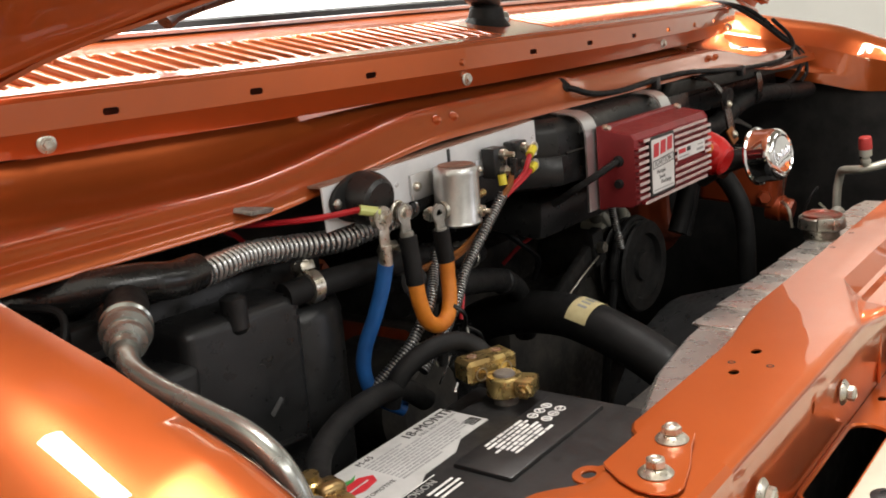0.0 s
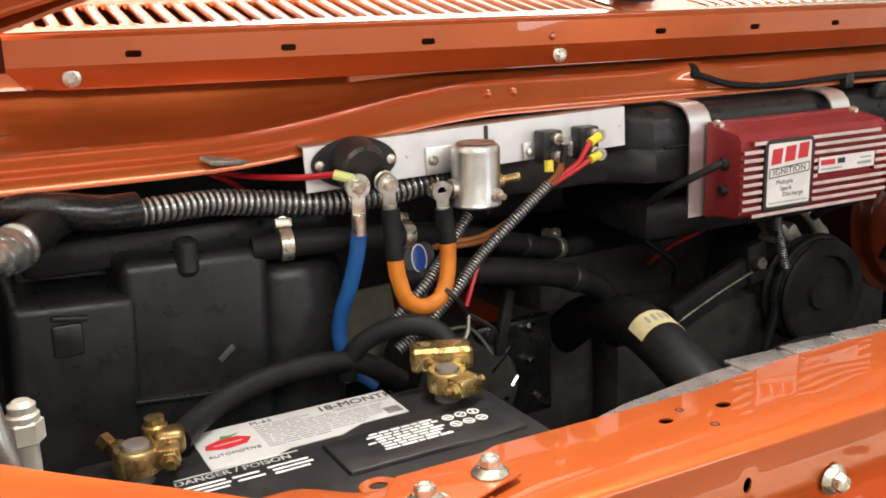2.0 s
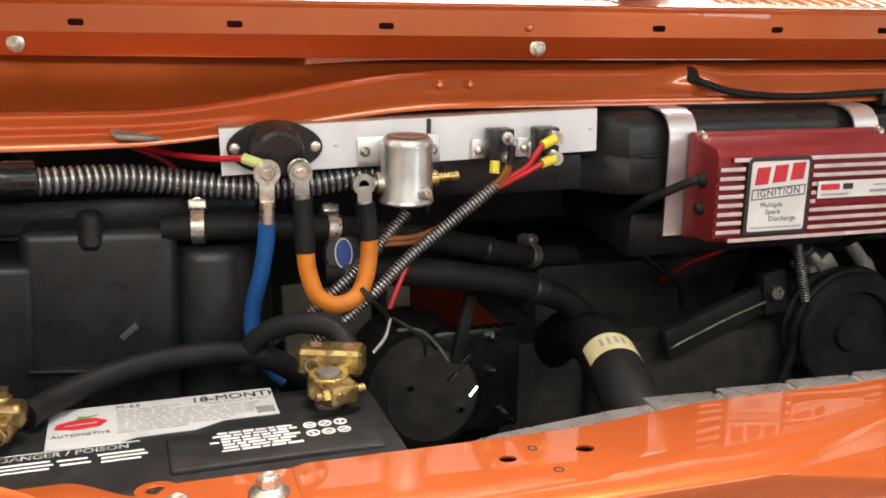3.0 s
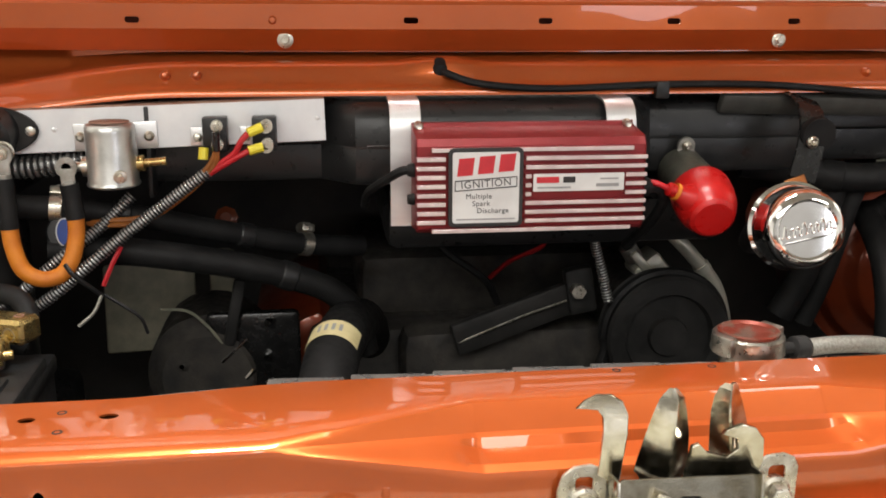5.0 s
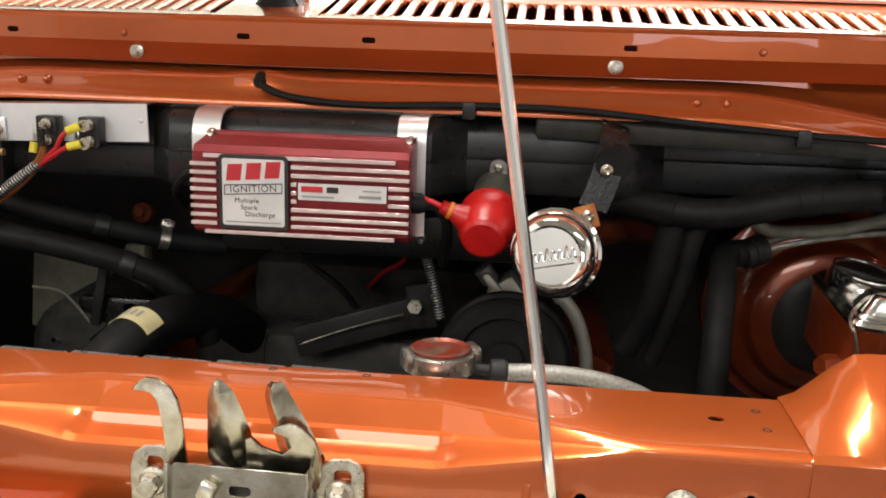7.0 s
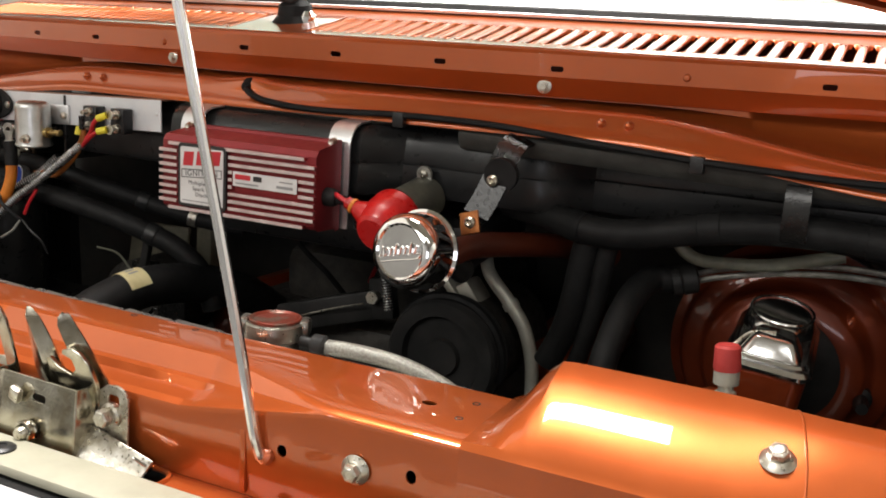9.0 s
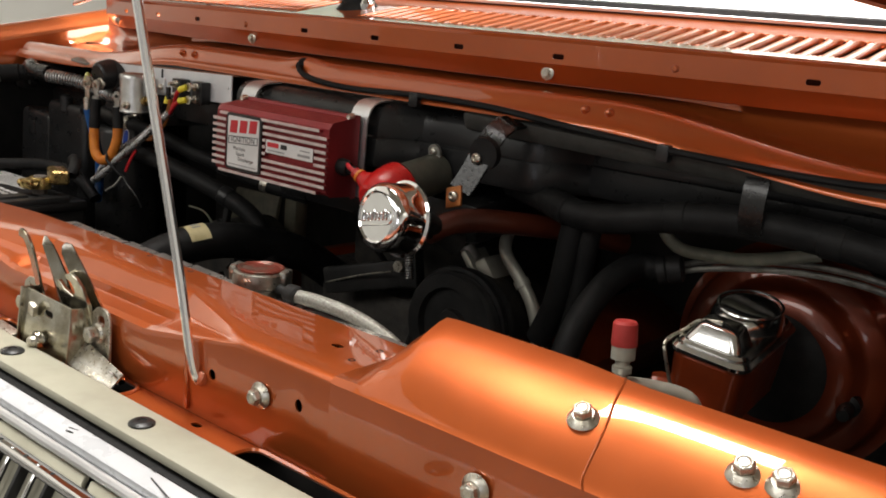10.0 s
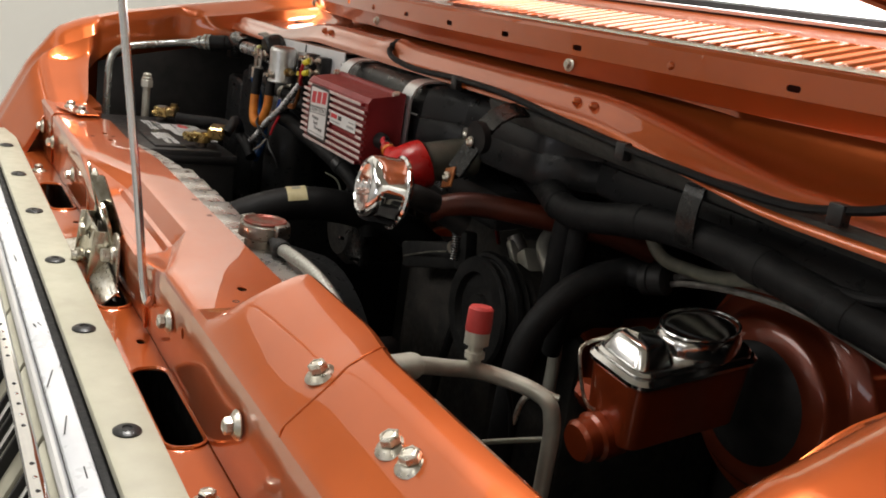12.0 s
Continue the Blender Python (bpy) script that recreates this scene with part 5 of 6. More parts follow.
part("scuff_mark", box(None, (-0.605, 0.2866, 1.040), (0.016, 0.0006, 0.005), 0.0002, pose(0, 0, 0, 0, -40, 0)), SCUFF, ev)
part("lower_shell", box(None, (-0.62, 0.37, 0.83), (0.30, 0.15, 0.16), 0.012), PLASTIC, ev)

ch = thing("corrugated_duct_hose", (-0.55, 0.29, 1.15), "black corrugated hose under the cowl, its shine coloured silver", "hose")
# lit stretch of the hose coloured silver, its east end left black
part("ribbed_hose", tube(None, [(-0.672, 0.280, 1.1635), (-0.64, 0.287, 1.1630), (-0.60, 0.298, 1.1610), (-0.555, 0.303, 1.1545), (-0.51, 0.298, 1.1495), (-0.465, 0.298, 1.1500), (-0.43, 0.298, 1.1540), (-0.405, 0.300, 1.157)], 0.0092, 18, 10, (0.0056, 0.0015)), SHINELOOM, ch, sharp=100)
part("core", tube(None, [(-0.672, 0.280, 1.1635), (-0.64, 0.287, 1.1630), (-0.60, 0.298, 1.1610), (-0.555, 0.303, 1.1545), (-0.51, 0.298, 1.1495), (-0.465, 0.298, 1.1500), (-0.43, 0.298, 1.1540), (-0.405, 0.300, 1.157)], 0.0091, 18, 10), PLASTIC, ch, "black hose between rings coloured silver for shine")
part("ribbed_end", tube(None, [(-0.43, 0.2985, 1.1540), (-0.405, 0.301, 1.157), (-0.36, 0.32, 1.158)], 0.0094, 18, 8, (0.0056, 0.0012)), DARKLOOM, ch, sharp=100)
part("tape_wrap", tube(None, [(-0.664, 0.282, 1.1660), (-0.69, 0.276, 1.1675), (-0.715, 0.280, 1.172), (-0.74, 0.295, 1.172), (-0.775, 0.33, 1.165)], 0.0132, 16, 6), GLOSSBLACK, ch, "glossy black tape wrap")
part("tape_wrap", tube(None, [(-0.705, 0.277, 1.171), (-0.725, 0.285, 1.168), (-0.735, 0.292, 1.150)], 0.0125, 14, 6), GLOSSBLACK, ch)

ac = thing("refrigerant_line", (-0.77, 0.15, 1.1), "bare aluminium air conditioning pipe with crimped hose fitting", "pipe")
part("rubber_hose", tube(None, [(-0.69, 0.34, 1.168), (-0.708, 0.300, 1.167), (-0.732, 0.267, 1.162)], 0.0125, 16, 6), RUBBER, ac)
part("hose_end", lathe(None, (-0.7305, 0.2695, 1.1625), (-0.7490, 0.2448, 1.1581), [(0.0125, 0), (0.0140, 0.05), (0.0142, 0.95), (0.0120, 1), (0, 1)], 28), RUBBER, ac)
part("ferrule", lathe(None, (-0.7305, 0.2695, 1.1625), (-0.7715, 0.2147, 1.1527), [(0.0100, 0.42), (0.0158, 0.43), (0.0162, 0.47), (0.0140, 0.50), (0.0140, 0.52), (0.0158, 0.54), (0.0162, 0.58), (0.0156, 0.63), (0.0118, 0.65), (0.0116, 0.71), (0.0132, 0.73), (0.0136, 0.77), (0.0128, 0.82), (0.0095, 0.84), (0.0090, 1), (0, 1)], 36), PIPE, ac, sharp=35)
part("pipe", tube(None, [(-0.7690, 0.218, 1.1533), (-0.7765, 0.206, 1.1512), (-0.7830, 0.190, 1.1485), (-0.7860, 0.165, 1.1440), (-0.7865, 0.130, 1.1385), (-0.7860, 0.100, 1.1325), (-0.7850, 0.080, 1.1215), (-0.7820, 0.071, 1.1030), (-0.777, 0.068, 1.075), (-0.770, 0.066, 1.03), (-0.765, 0.065, 0.95)], 0.0070, 16, 8), PIPE, ac)
fit = thing("pipe_fitting", (-0.765, 0.135, 1.0), "dull zinc hex pipe fitting beside the bent aluminium pipe", "fitting")
part("hex_nut", plate(None, hexagon(0.0112), 0.014, pose(-0.765, 0.135, 1.064), (), 0.0012), DULLPIPE, fit)
part("collar", lathe(None, (-0.765, 0.135, 1.077), (-0.765, 0.135, 1.090), [(0.0092, 0), (0.0096, 0.35), (0.0076, 0.45), (0.0080, 0.8), (0.0050, 1), (0, 1)], 20), DULLPIPE, fit)
part("line", tube(None, [(-0.765, 0.135, 1.066), (-0.765, 0.135, 1.02), (-0.765, 0.135, 0.92)], 0.0070, 12, 3), DULLPIPE, fit)
part("line_clip", box(None, (-0.752, 0.290, 1.145), (0.030, 0.022, 0.020), 0.004), RUBBER, ac)
part("side_wire", tube(None, [(-0.79, 0.30, 1.13), (-0.775, 0.28, 1.145), (-0.765, 0.29, 1.165), (-0.78, 0.32, 1.17)], 0.0028, 8, 6), RUBBER, ac)


# ---- hoses behind ----
def hose(name, pts, r, label, mat=None, category="hose", seg=16):
    ob = thing(name, pts[-1], label, category)
    part("tube", tube(None, pts, r, seg, 8), mat or RUBBER, ob)
    return ob


def worm_clamp(c, way, r, turn=0):
    """A perforated steel hose clamp round the axis way, with its screw on top."""
    c, way = Vector(c), Vector(way).normalized()
    ob = thing("hose_clamp", c, "bright perforated worm-drive hose clamp", "hose clamp", "worm-drive hose clamps")
    part("band", lathe(None, c - way * 0.0055, c + way * 0.0055, [(r, 0), (r + 0.0014, 0.05), (r + 0.0014, 0.95), (r, 1)], 28), ZINC, ob)
    up = Vector((0, 0, 1)) - way * way.z
    up.normalize()
    side = way.cross(up)
    up = (up * math.cos(turn) + side * math.sin(turn)).normalized()
    side = way.cross(up)
    part("screw_housing", box(None, c + up * (r + 0.005), (0.012, 0.014, 0.008), 0.0015, Matrix((side, way, up)).transposed().to_4x4()), ZINC, ob)
    p = c + up * (r + 0.006)
    part("screw", lathe(None, p + side * 0.004, p - side * 0.012, [(0.0044, 0), (0.0044, 0.55), (0.0060, 0.6), (0.0060, 0.95), (0.004, 1), (0, 0.95)], 14), ZINC, ob)
    for k in range(7):
        a = (k - 3) * 0.22 - 1.1
        q = c + (up * math.cos(a) + side * math.sin(a)) * (r + 0.0014)
        part("slit", box(None, q, (0.0011, 0.0068, 0.0006), 0.0002, Matrix((side * math.cos(a) - up * math.sin(a), way, up * math.cos(a) + side * math.sin(a))).transposed().to_4x4()), BLACK, ob)
    return ob


hose("heater_hose", [(-0.575, 0.296, 1.1200), (-0.550, 0.2925, 1.1210), (-0.510, 0.286, 1.1205), (-0.474, 0.283, 1.1180), (-0.435, 0.289, 1.1140), (-0.390, 0.300, 1.1060), (-0.344, 0.313, 1.0930), (-0.285, 0.343, 1.0730), (-0.225, 0.372, 1.0550), (-0.17, 0.40, 1.045)], 0.0108, "black rubber heater hose crossing above the engine")
worm_clamp((-0.5480, 0.2925, 1.1210), (1, -0.1, 0), 0.0122, -0.35)
worm_clamp((-0.4420, 0.2880, 1.1150), (1, 0.1, -0.1), 0.0110, -0.7)
worm_clamp((-0.2280, 0.3710, 1.0560), (1, 0.5, -0.3), 0.0110, -0.3)
hose("bypass_hose", [(-0.450, 0.285, 1.0780), (-0.420, 0.286, 1.0770), (-0.380, 0.289, 1.0730), (-0.340, 0.293, 1.0660), (-0.290, 0.303, 1.0540), (-0.245, 0.315, 1.0390), (-0.205, 0.327, 1.0190), (-0.18, 0.335, 0.99), (-0.17, 0.34, 0.95)], 0.0128, "thick black rubber hose running down to the engine")
oc = thing("oil_cap_badge", (-0.434, 0.275, 1.08), "small dark cap with a blue oval badge", "cap")
part("cap", lathe(None, (-0.434, 0.290, 1.0930), (-0.434, 0.2775, 1.0955), [(0.017, 0), (0.017, 0.8), (0.015, 1), (0, 1)], 24), PLASTIC, oc)
m = Matrix.Translation((-0.4345, 0.2772, 1.0955)) @ pose(0, 0, 0, 80, 0, 0)
part("badge_rim", plate(None, [(0.0075 * math.cos(a), 0.0125 * math.sin(a)) for a in [2 * math.pi * i / 28 for i in range(28)]], 0.0006, m), LABEL, oc, "white badge rim")
part("badge_face", plate(None, [(0.0064 * math.cos(a), 0.0114 * math.sin(a)) for a in [2 * math.pi * i / 28 for i in range(28)]], 0.0005, m @ pose(0, 0, 0.0004)), BLUEINK, oc, "blue badge face")

rh = thing("radiator_hose", (-0.22, 0.2, 0.98), "fat black upper radiator hose with a cream paper band", "hose")
RP = [(-0.228, 0.080, 0.920), (-0.222, 0.105, 0.938), (-0.214, 0.160, 0.966), (-0.210, 0.200, 0.981), (-0.204, 0.236, 0.9890), (-0.195, 0.275, 0.991), (-0.185, 0.33, 0.983), (-0.17, 0.40, 0.96), (-0.16, 0.46, 0.92)]
part("hose", tube(None, RP, 0.0245, 24, 8), RUBBER, rh)
AX, CT = Vector((0.19, 0.97, 0.14)).normalized(), Vector((-0.2040, 0.2360, 0.9890))
SIDE = AX.cross(Vector((0, 0, 1))).normalized()
RISE = SIDE.cross(AX).normalized()


def round_hose(d, a, r=0.0252):
    """A place on the hose, d along it and a radians over from its top."""
    return CT + AX * d + (SIDE * math.sin(a) + RISE * math.cos(a)) * r


thicken(part("paper_label", grid(None, lin(-0.014, 0.014, 4), lin(-1.25, 1.15, 16), lambda u, v: round_hose(u, v)), CREAM, rh, "cream printed paper label"), 0.0003)
for k in range(4):
    part("print_mark", grid(None, (-0.006, 0.006), lin(-0.55 + 0.26 * k, -0.43 + 0.26 * k, 3), lambda u, v: round_hose(u, v, 0.0258)), GREYINK, rh)
part("clamp_screw", box(None, (-0.1905, 0.170, 0.963), (0.012, 0.010, 0.012), 0.002, pose(0, 0, 0, 20, 30, 0)), RUST, rh, "rusty clamp screw on the hose")

# ---- battery ----
BM = Matrix.Translation((-0.584, 0.125, 1.0145)) @ Matrix.Rotation(radians(1), 4, "Z")
bat = thing("car_battery", (-0.587, 0.127, 0.82), "black car battery with white and black labels on top", "battery")


def on_battery(bm):
    bm.transform(BM)
    return bm


part("case", on_battery(box(None, (0, 0, -0.095), (0.298, 0.176, 0.170), 0.006, None, 3)), BATTERY, bat)
part("cover", on_battery(box(box(None, (0, -0.012, -0.010), (0.300, 0.150, 0.020), 0.004), (0, 0, -0.016), (0.302, 0.180, 0.016), 0.004)), BATTERY, bat)
notch = [(-0.0745, 0.0155), (-0.0300, 0.0135), (-0.0180, 0.0195), (0.0200, 0.0200), (0.0400, 0.0300), (0.0780, 0.0300), (0.0785, 0.0775), (-0.0740, 0.0775)]
lab = part("white_label", on_battery(plate(None, notch, 0.0005, pose(0, 0, 0.0002))), BATLABEL, bat, "white printed battery label")
cap = part("vent_cover", on_battery(box(None, (0.068, -0.016, 0.0005), (0.136, 0.050, 0.006), 0.0025)), BATTERY, bat)


def flat(x, y, z=0.0008, turn=0):
    return BM @ pose(x, y, z, 0, 0, turn)


words("printed_word", "18-MONTH", 0.0125, flat(0.0520, 0.0690), INK, bat, 1.02)
words("printed_word", "18-MONTH", 0.0125, flat(0.0523, 0.0690), INK, bat, 1.02)
words("printed_word", "FREE REPLACEMENT", 0.0048, flat(0.0535, 0.0610), GREYINK, bat, 1.1)
words("printed_word", "M-65", 0.0078, flat(-0.0225, 0.0715), INK, bat, 1.05)
words("printed_word", "AUTOMOTIVE", 0.0056, flat(-0.0530, 0.0335), INK, bat, 1.05)
LOGO = Matrix.Diagonal((0.85, 1.0, 1, 1))
part("logo_shape", on_battery(plate(None, [(-0.0200, -0.004), (-0.004, -0.0085), (0.014, -0.006), (0.0200, 0.002), (0.010, 0.0085), (-0.006, 0.0075), (-0.0180, 0.003)], 0.0003, pose(-0.0530, 0.0500, 0.0007) @ LOGO, [[(-0.012, -0.0015), (0.012, -0.0005), (0.012, 0.0015), (-0.012, 0.0005)]])), REDINK, lab, "red logo shape")
part("logo_leaf", on_battery(plate(None, [(-0.004, 0.0075), (0.004, 0.0085), (0.011, 0.0135), (0.004, 0.0115), (-0.002, 0.0130)], 0.0003, pose(-0.0530, 0.0500, 0.0008))), surface("green_ink", (0.05, 0.25, 0.06), None, 0.5), lab, "green logo leaf")
rnd = random.Random(4)
for i in range(11):
    y, x = 0.0655 - 0.0036 * i, -0.030
    end = (0.012, 0.006, 0.020, 0.060, 0.058, 0.064, 0.062, 0.060, 0.050, 0.040, 0.016)[i]
    while x < end:
        d = rnd.uniform(0.004, 0.012)
        part("print_line", on_battery(box(None, (x + d / 2, y, 0.0008), (d, 0.0014, 0.0003), 0)), GREYINK, lab)
        x += d + 0.0016
for i in range(9):
    part("barcode_bar", on_battery(box(None, (0.0640 + 0.0014 * i, 0.0400, 0.0008), (0.0007, 0.0110, 0.0003), 0)), INK, lab)
words("printed_word", "DANGER / POISON", 0.0088, flat(-0.0620, 0.0075), WHITEINK, bat, 1.05)
words("printed_word", "DANGER / POISON", 0.0088, flat(-0.0617, 0.0075), WHITEINK, bat, 1.05)
for i, (x0, x1, y) in enumerate(((-0.100, -0.016, 0.0130), (-0.100, -0.070, -0.001), (-0.066, -0.048, -0.0025), (-0.042, -0.014, -0.001), (-0.040, -0.012, -0.006), (-0.100, -0.068, -0.006), (-0.064, -0.046, -0.0085), (-0.100, -0.07, -0.011), (-0.040, -0.016, -0.011))):
    part("print_line", on_battery(box(None, ((x0 + x1) / 2, y, 0.0008), (x1 - x0, 0.0022 if i else 0.0008, 0.0003), 0)), WHITEINK, bat)
for i in range(7):
    x, end = 0.026 + rnd.uniform(0, 0.010), 0.084 - rnd.uniform(0, 0.012)
    while x < end:
        d = rnd.uniform(0.004, 0.012)
        part("caution_line", on_battery(box(None, (x + d / 2, 0.0020 - 0.0043 * i, 0.0036), (d, rnd.uniform(0.0018, 0.0028), 0.0003), 0)), WHITEINK, cap)
        x += d + 0.0014
for i in range(6):
    c = Vector((0.093 + 0.0105 * (i % 3), -0.0015 - 0.0125 * (i // 3), 0.0035))
    part("caution_symbol", on_battery(lathe(None, c, c + Vector((0, 0, 0.0003)), [(0.0046, 0), (0.0046, 1), (0.0034, 1), (0.0034, 0)], 14)), WHITEINK, cap)
    part("caution_symbol", on_battery(box(None, c, (0.0062, 0.0016, 0.0004), 0, pose(0, 0, 0, 0, 0, 40 * i))), WHITEINK, cap)


def post_clamp(name, c, turn, label):
    """A brass battery post clamp with its pinch bolt, round a lead post at c."""
    ob = thing(name, c, label, "terminal clamp", "brass clamps on the battery")
    m = Matrix.Translation(c) @ Matrix.Rotation(radians(turn), 4, "Z")

    def w(bm, mat, n, lb=""):
        bm.transform(m)
        part(n, bm, mat, ob, lb)

    w(lathe(None, (0, 0, -0.020), (0, 0, 0.010), [(0.0105, 0), (0.0092, 0.95), (0.0082, 1), (0, 1)], 20), LEAD, "lead_post", "grey lead post")
    w(lathe(None, (0, 0, -0.008), (0, 0, 0.008), [(0.0105, 0), (0.0155, 0), (0.0150, 0.9), (0.0140, 1), (0.0100, 1), (0.0105, 0)], 24), BRASS, "ring")
    w(box(None, (0.0185, 0, 0), (0.016, 0.022, 0.014), 0.0022), BRASS, "jaw")
    w(cyl(None, (0.0200, -0.020, 0.000), (0.0200, 0.018, 0.000), 0.0036), BRASS, "pinch_bolt")
    w(plate(None, hexagon(0.0068), 0.0055, Matrix.Translation((0.0200, -0.0105, 0)) @ pose(0, 0, 0, 90, 0, 0), (), 0.0008), BRASS, "bolt_head")
    return ob, w


POSTR = Vector((-0.4700, 0.1640, 1.0305))
POSTL = Vector((-0.7020, 0.1520, 1.0305))
cr, wr = post_clamp("positive_clamp", POSTR, -75, "brass battery clamp with a bolted distribution block")
bm = box(None, (-0.0020, 0.0240, 0.0095), (0.0480, 0.0250, 0.0200), 0.0030, None, 1)
bm.transform(Matrix.Translation(POSTR) @ Matrix.Rotation(radians(-22), 4, "Z"))
part("distribution_block", bm, BRASS, cr)
for k in (-1, 1):
    p = Matrix.Translation(POSTR) @ Matrix.Rotation(radians(-22), 4, "Z")
    part("set_screw", lathe(None, p @ Vector((-0.002 + 0.012 * k, 0.0255, 0.0185)), p @ Vector((-0.002 + 0.012 * k, 0.0255, 0.0205)), [(0.0042, 0), (0.0042, 0.8), (0.0025, 0.8), (0.0025, 0.2), (0, 0.2)], 14), RUST, cr)
    part("cable_socket", lathe(None, p @ Vector((-0.002 + 0.012 * k, 0.0122, 0.008)), p @ Vector((-0.002 + 0.012 * k, 0.0112, 0.008)), [(0.0058, 0), (0.0058, 1), (0.0048, 1), (0.0040, 0.2), (0, 0.2)], 14), YZINC, cr)
cl, wl = post_clamp("negative_clamp", POSTL, -10, "brass battery clamp with a bolted cable saddle")
wl(box(None, (0.0205, 0.0125, 0.003), (0.021, 0.019, 0.017), 0.005, None, 3), OLDBRASS, "saddle")
wl(lathe(None, (0.0125, 0.0200, 0.006), (0.0125, 0.0200, 0.0175), [(0.0085, 0), (0.0085, 0.5), (0.0066, 0.6), (0.0066, 1), (0, 1)], 16), OLDBRASS, "saddle_nut")
wl(box(None, (-0.011, 0.017, -0.001), (0.012, 0.016, 0.011), 0.003, pose(0, 0, 0, 0, 0, 25)), OLDBRASS, "pinch_ear")
wl(lathe(None, (-0.016, 0.020, 0.001), (-0.021, 0.027, 0.004), [(0.006, 0), (0.006, 1), (0, 1)], 6), OLDBRASS, "bolt_end")

gc = thing("ground_cable", (-0.6, 0.23, 1.02), "thick black battery cable arching behind the label", "cable")
part("cable", tube(None, [(-0.672, 0.172, 1.026), (-0.656, 0.195, 1.026), (-0.630, 0.216, 1.029), (-0.595, 0.230, 1.0330), (-0.560, 0.237, 1.0340), (-0.528, 0.241, 1.031), (-0.500, 0.245, 1.022), (-0.47, 0.25, 1.00)], 0.0100, 16, 8, flat=0.9), RUBBER, gc)
pc = thing("positive_cable", (-0.48, 0.22, 1.05), "black battery cable curving into the brass block", "cable")
part("cable", tube(None, [(-0.520, 0.246, 1.015), (-0.515, 0.240, 1.036), (-0.502, 0.232, 1.050), (-0.482, 0.222, 1.058), (-0.462, 0.213, 1.057), (-0.452, 0.205, 1.050), (-0.448, 0.198, 1.042)], 0.0085, 14, 8), RUBBER, pc)
hd = thing("battery_holder", (-0.62, 0.03, 1.0), "orange steel tab with a bolt hole beside the battery", "bracket")
lug = [(-0.5920 + 0.0118 * math.cos(radians(a)), 0.0195 + 0.0100 * math.sin(radians(a))) for a in range(0, 280, 20)] + [(-0.586, 0.004), (-0.570, 0.004), (-0.572, 0.014)]
part("tab", plate(None, lug, 0.0022, pose(0, 0, 1.0385), [[(-0.5920 + 0.0056 * math.cos(a), 0.0195 + 0.0044 * math.sin(a)) for a in [2 * math.pi * i / 12 for i in range(12)]]], 0.0005), PAINT, hd)
tongue = [(-0.5200, 0.0137), (-0.5835, 0.0134), (-0.5870, 0.0110), (-0.5995, -0.0056), (-0.6055, -0.0190), (-0.6060, -0.0290), (-0.6030, -0.0380), (-0.5970, -0.0420), (-0.5890, -0.0425), (-0.5623, -0.0349), (-0.5390, -0.0259), (-0.5200, -0.0200)]
part("overlap_plate", plate(None, tongue, 0.0018, pose(0, 0, 1.0446), (), 0.0005), PAINT, hd)

# ---- radiator ----
DULLZINC = surface("dull_zinc_pressing", (0.34, 0.33, 0.29), (0.20, 0.19, 0.16), 0.26, 0.4, 0.92, 70, 0.1, 500)
ra = thing("radiator", (0, 0.09, 0.7), "dull tin radiator with ribbed top tank and filler neck", "radiator")
outline = [(-0.480, 0.034), (0.330, 0.040), (0.330, 0.090), (0.290, 0.097), (-0.140, 0.098), (-0.288, 0.089), (-0.376, 0.076), (-0.450, 0.054)]
part("top_tank", plate(None, outline, 0.040, Matrix.Translation((0, 0, 0.981)), (), 0.004), TANK, ra)
for i in range(6):
    x = -0.228 + 0.0610 * i
    if abs(x - 0.109) > 0.04:
        part("tank_panel", box(None, (x, 0.0735, 1.0208), (0.0560, 0.044, 0.0035), 0.0012, pose(0, 0, 0, 0, 1.0, -1.5)), TANK, ra)
part("core", box(None, (0, 0.083, 0.78), (0.86, 0.06, 0.40), 0.004), GRIME, ra)
part("filler_neck", lathe(None, (0.109, 0.083, 1.019), (0.109, 0.083, 1.041), [(0.021, 0), (0.021, 0.5), (0.0255, 0.6), (0.0255, 0.9), (0.0235, 1), (0, 1)], 28), DULLZINC, ra)
pcap = thing("pressure_cap", (0.109, 0.083, 1.045), "worn red and silver radiator pressure cap", "radiator cap")
part("cap_skirt", lathe(None, (0.109, 0.083, 1.0370), (0.109, 0.083, 1.0520), [(0.0268, -0.30), (0.0280, -0.22), (0.0276, 0.10), (0.0270, 0.60), (0.0256, 0.70), (0, 0.70)], 32), DULLZINC, pcap)
for a in (25, 205):
    p = Vector((0.109 + 0.0262 * math.cos(radians(a)), 0.083 + 0.0262 * math.sin(radians(a)), 1.0420))
    part("cap_ear", box(None, p, (0.009, 0.020, 0.016), 0.003, pose(0, 0, 0, 0, 0, a)), DULLZINC, pcap)
part("cap_top", lathe(None, (0.109, 0.083, 1.0474), (0.109, 0.083, 1.0488), [(0.0232, 0), (0.0232, 1.6), (0.0218, 2.0), (0.0190, 0.6), (0.012, 0.5), (0.010, 0.2), (0, 0.2)], 30),
     surface("worn_red_cap_paint", (0.17, 0.028, 0.014), (0.12, 0.075, 0.055), 0.3, 0.5, 0.4, 70, 0.3, 400, lo=0.48, hi=0.6), pcap, "worn red painted top")
ov = thing("overflow_hose", (0.22, 0.1, 1.02), "grey braided overflow hose from the radiator neck", "hose")
part("nipple", lathe(None, (0.132, 0.083, 1.034), (0.160, 0.087, 1.031), [(0.0048, 0), (0.0048, 0.5), (0.009, 0.55), (0.010, 0.9), (0.0085, 1), (0, 1)], 16), BLACK, ov)
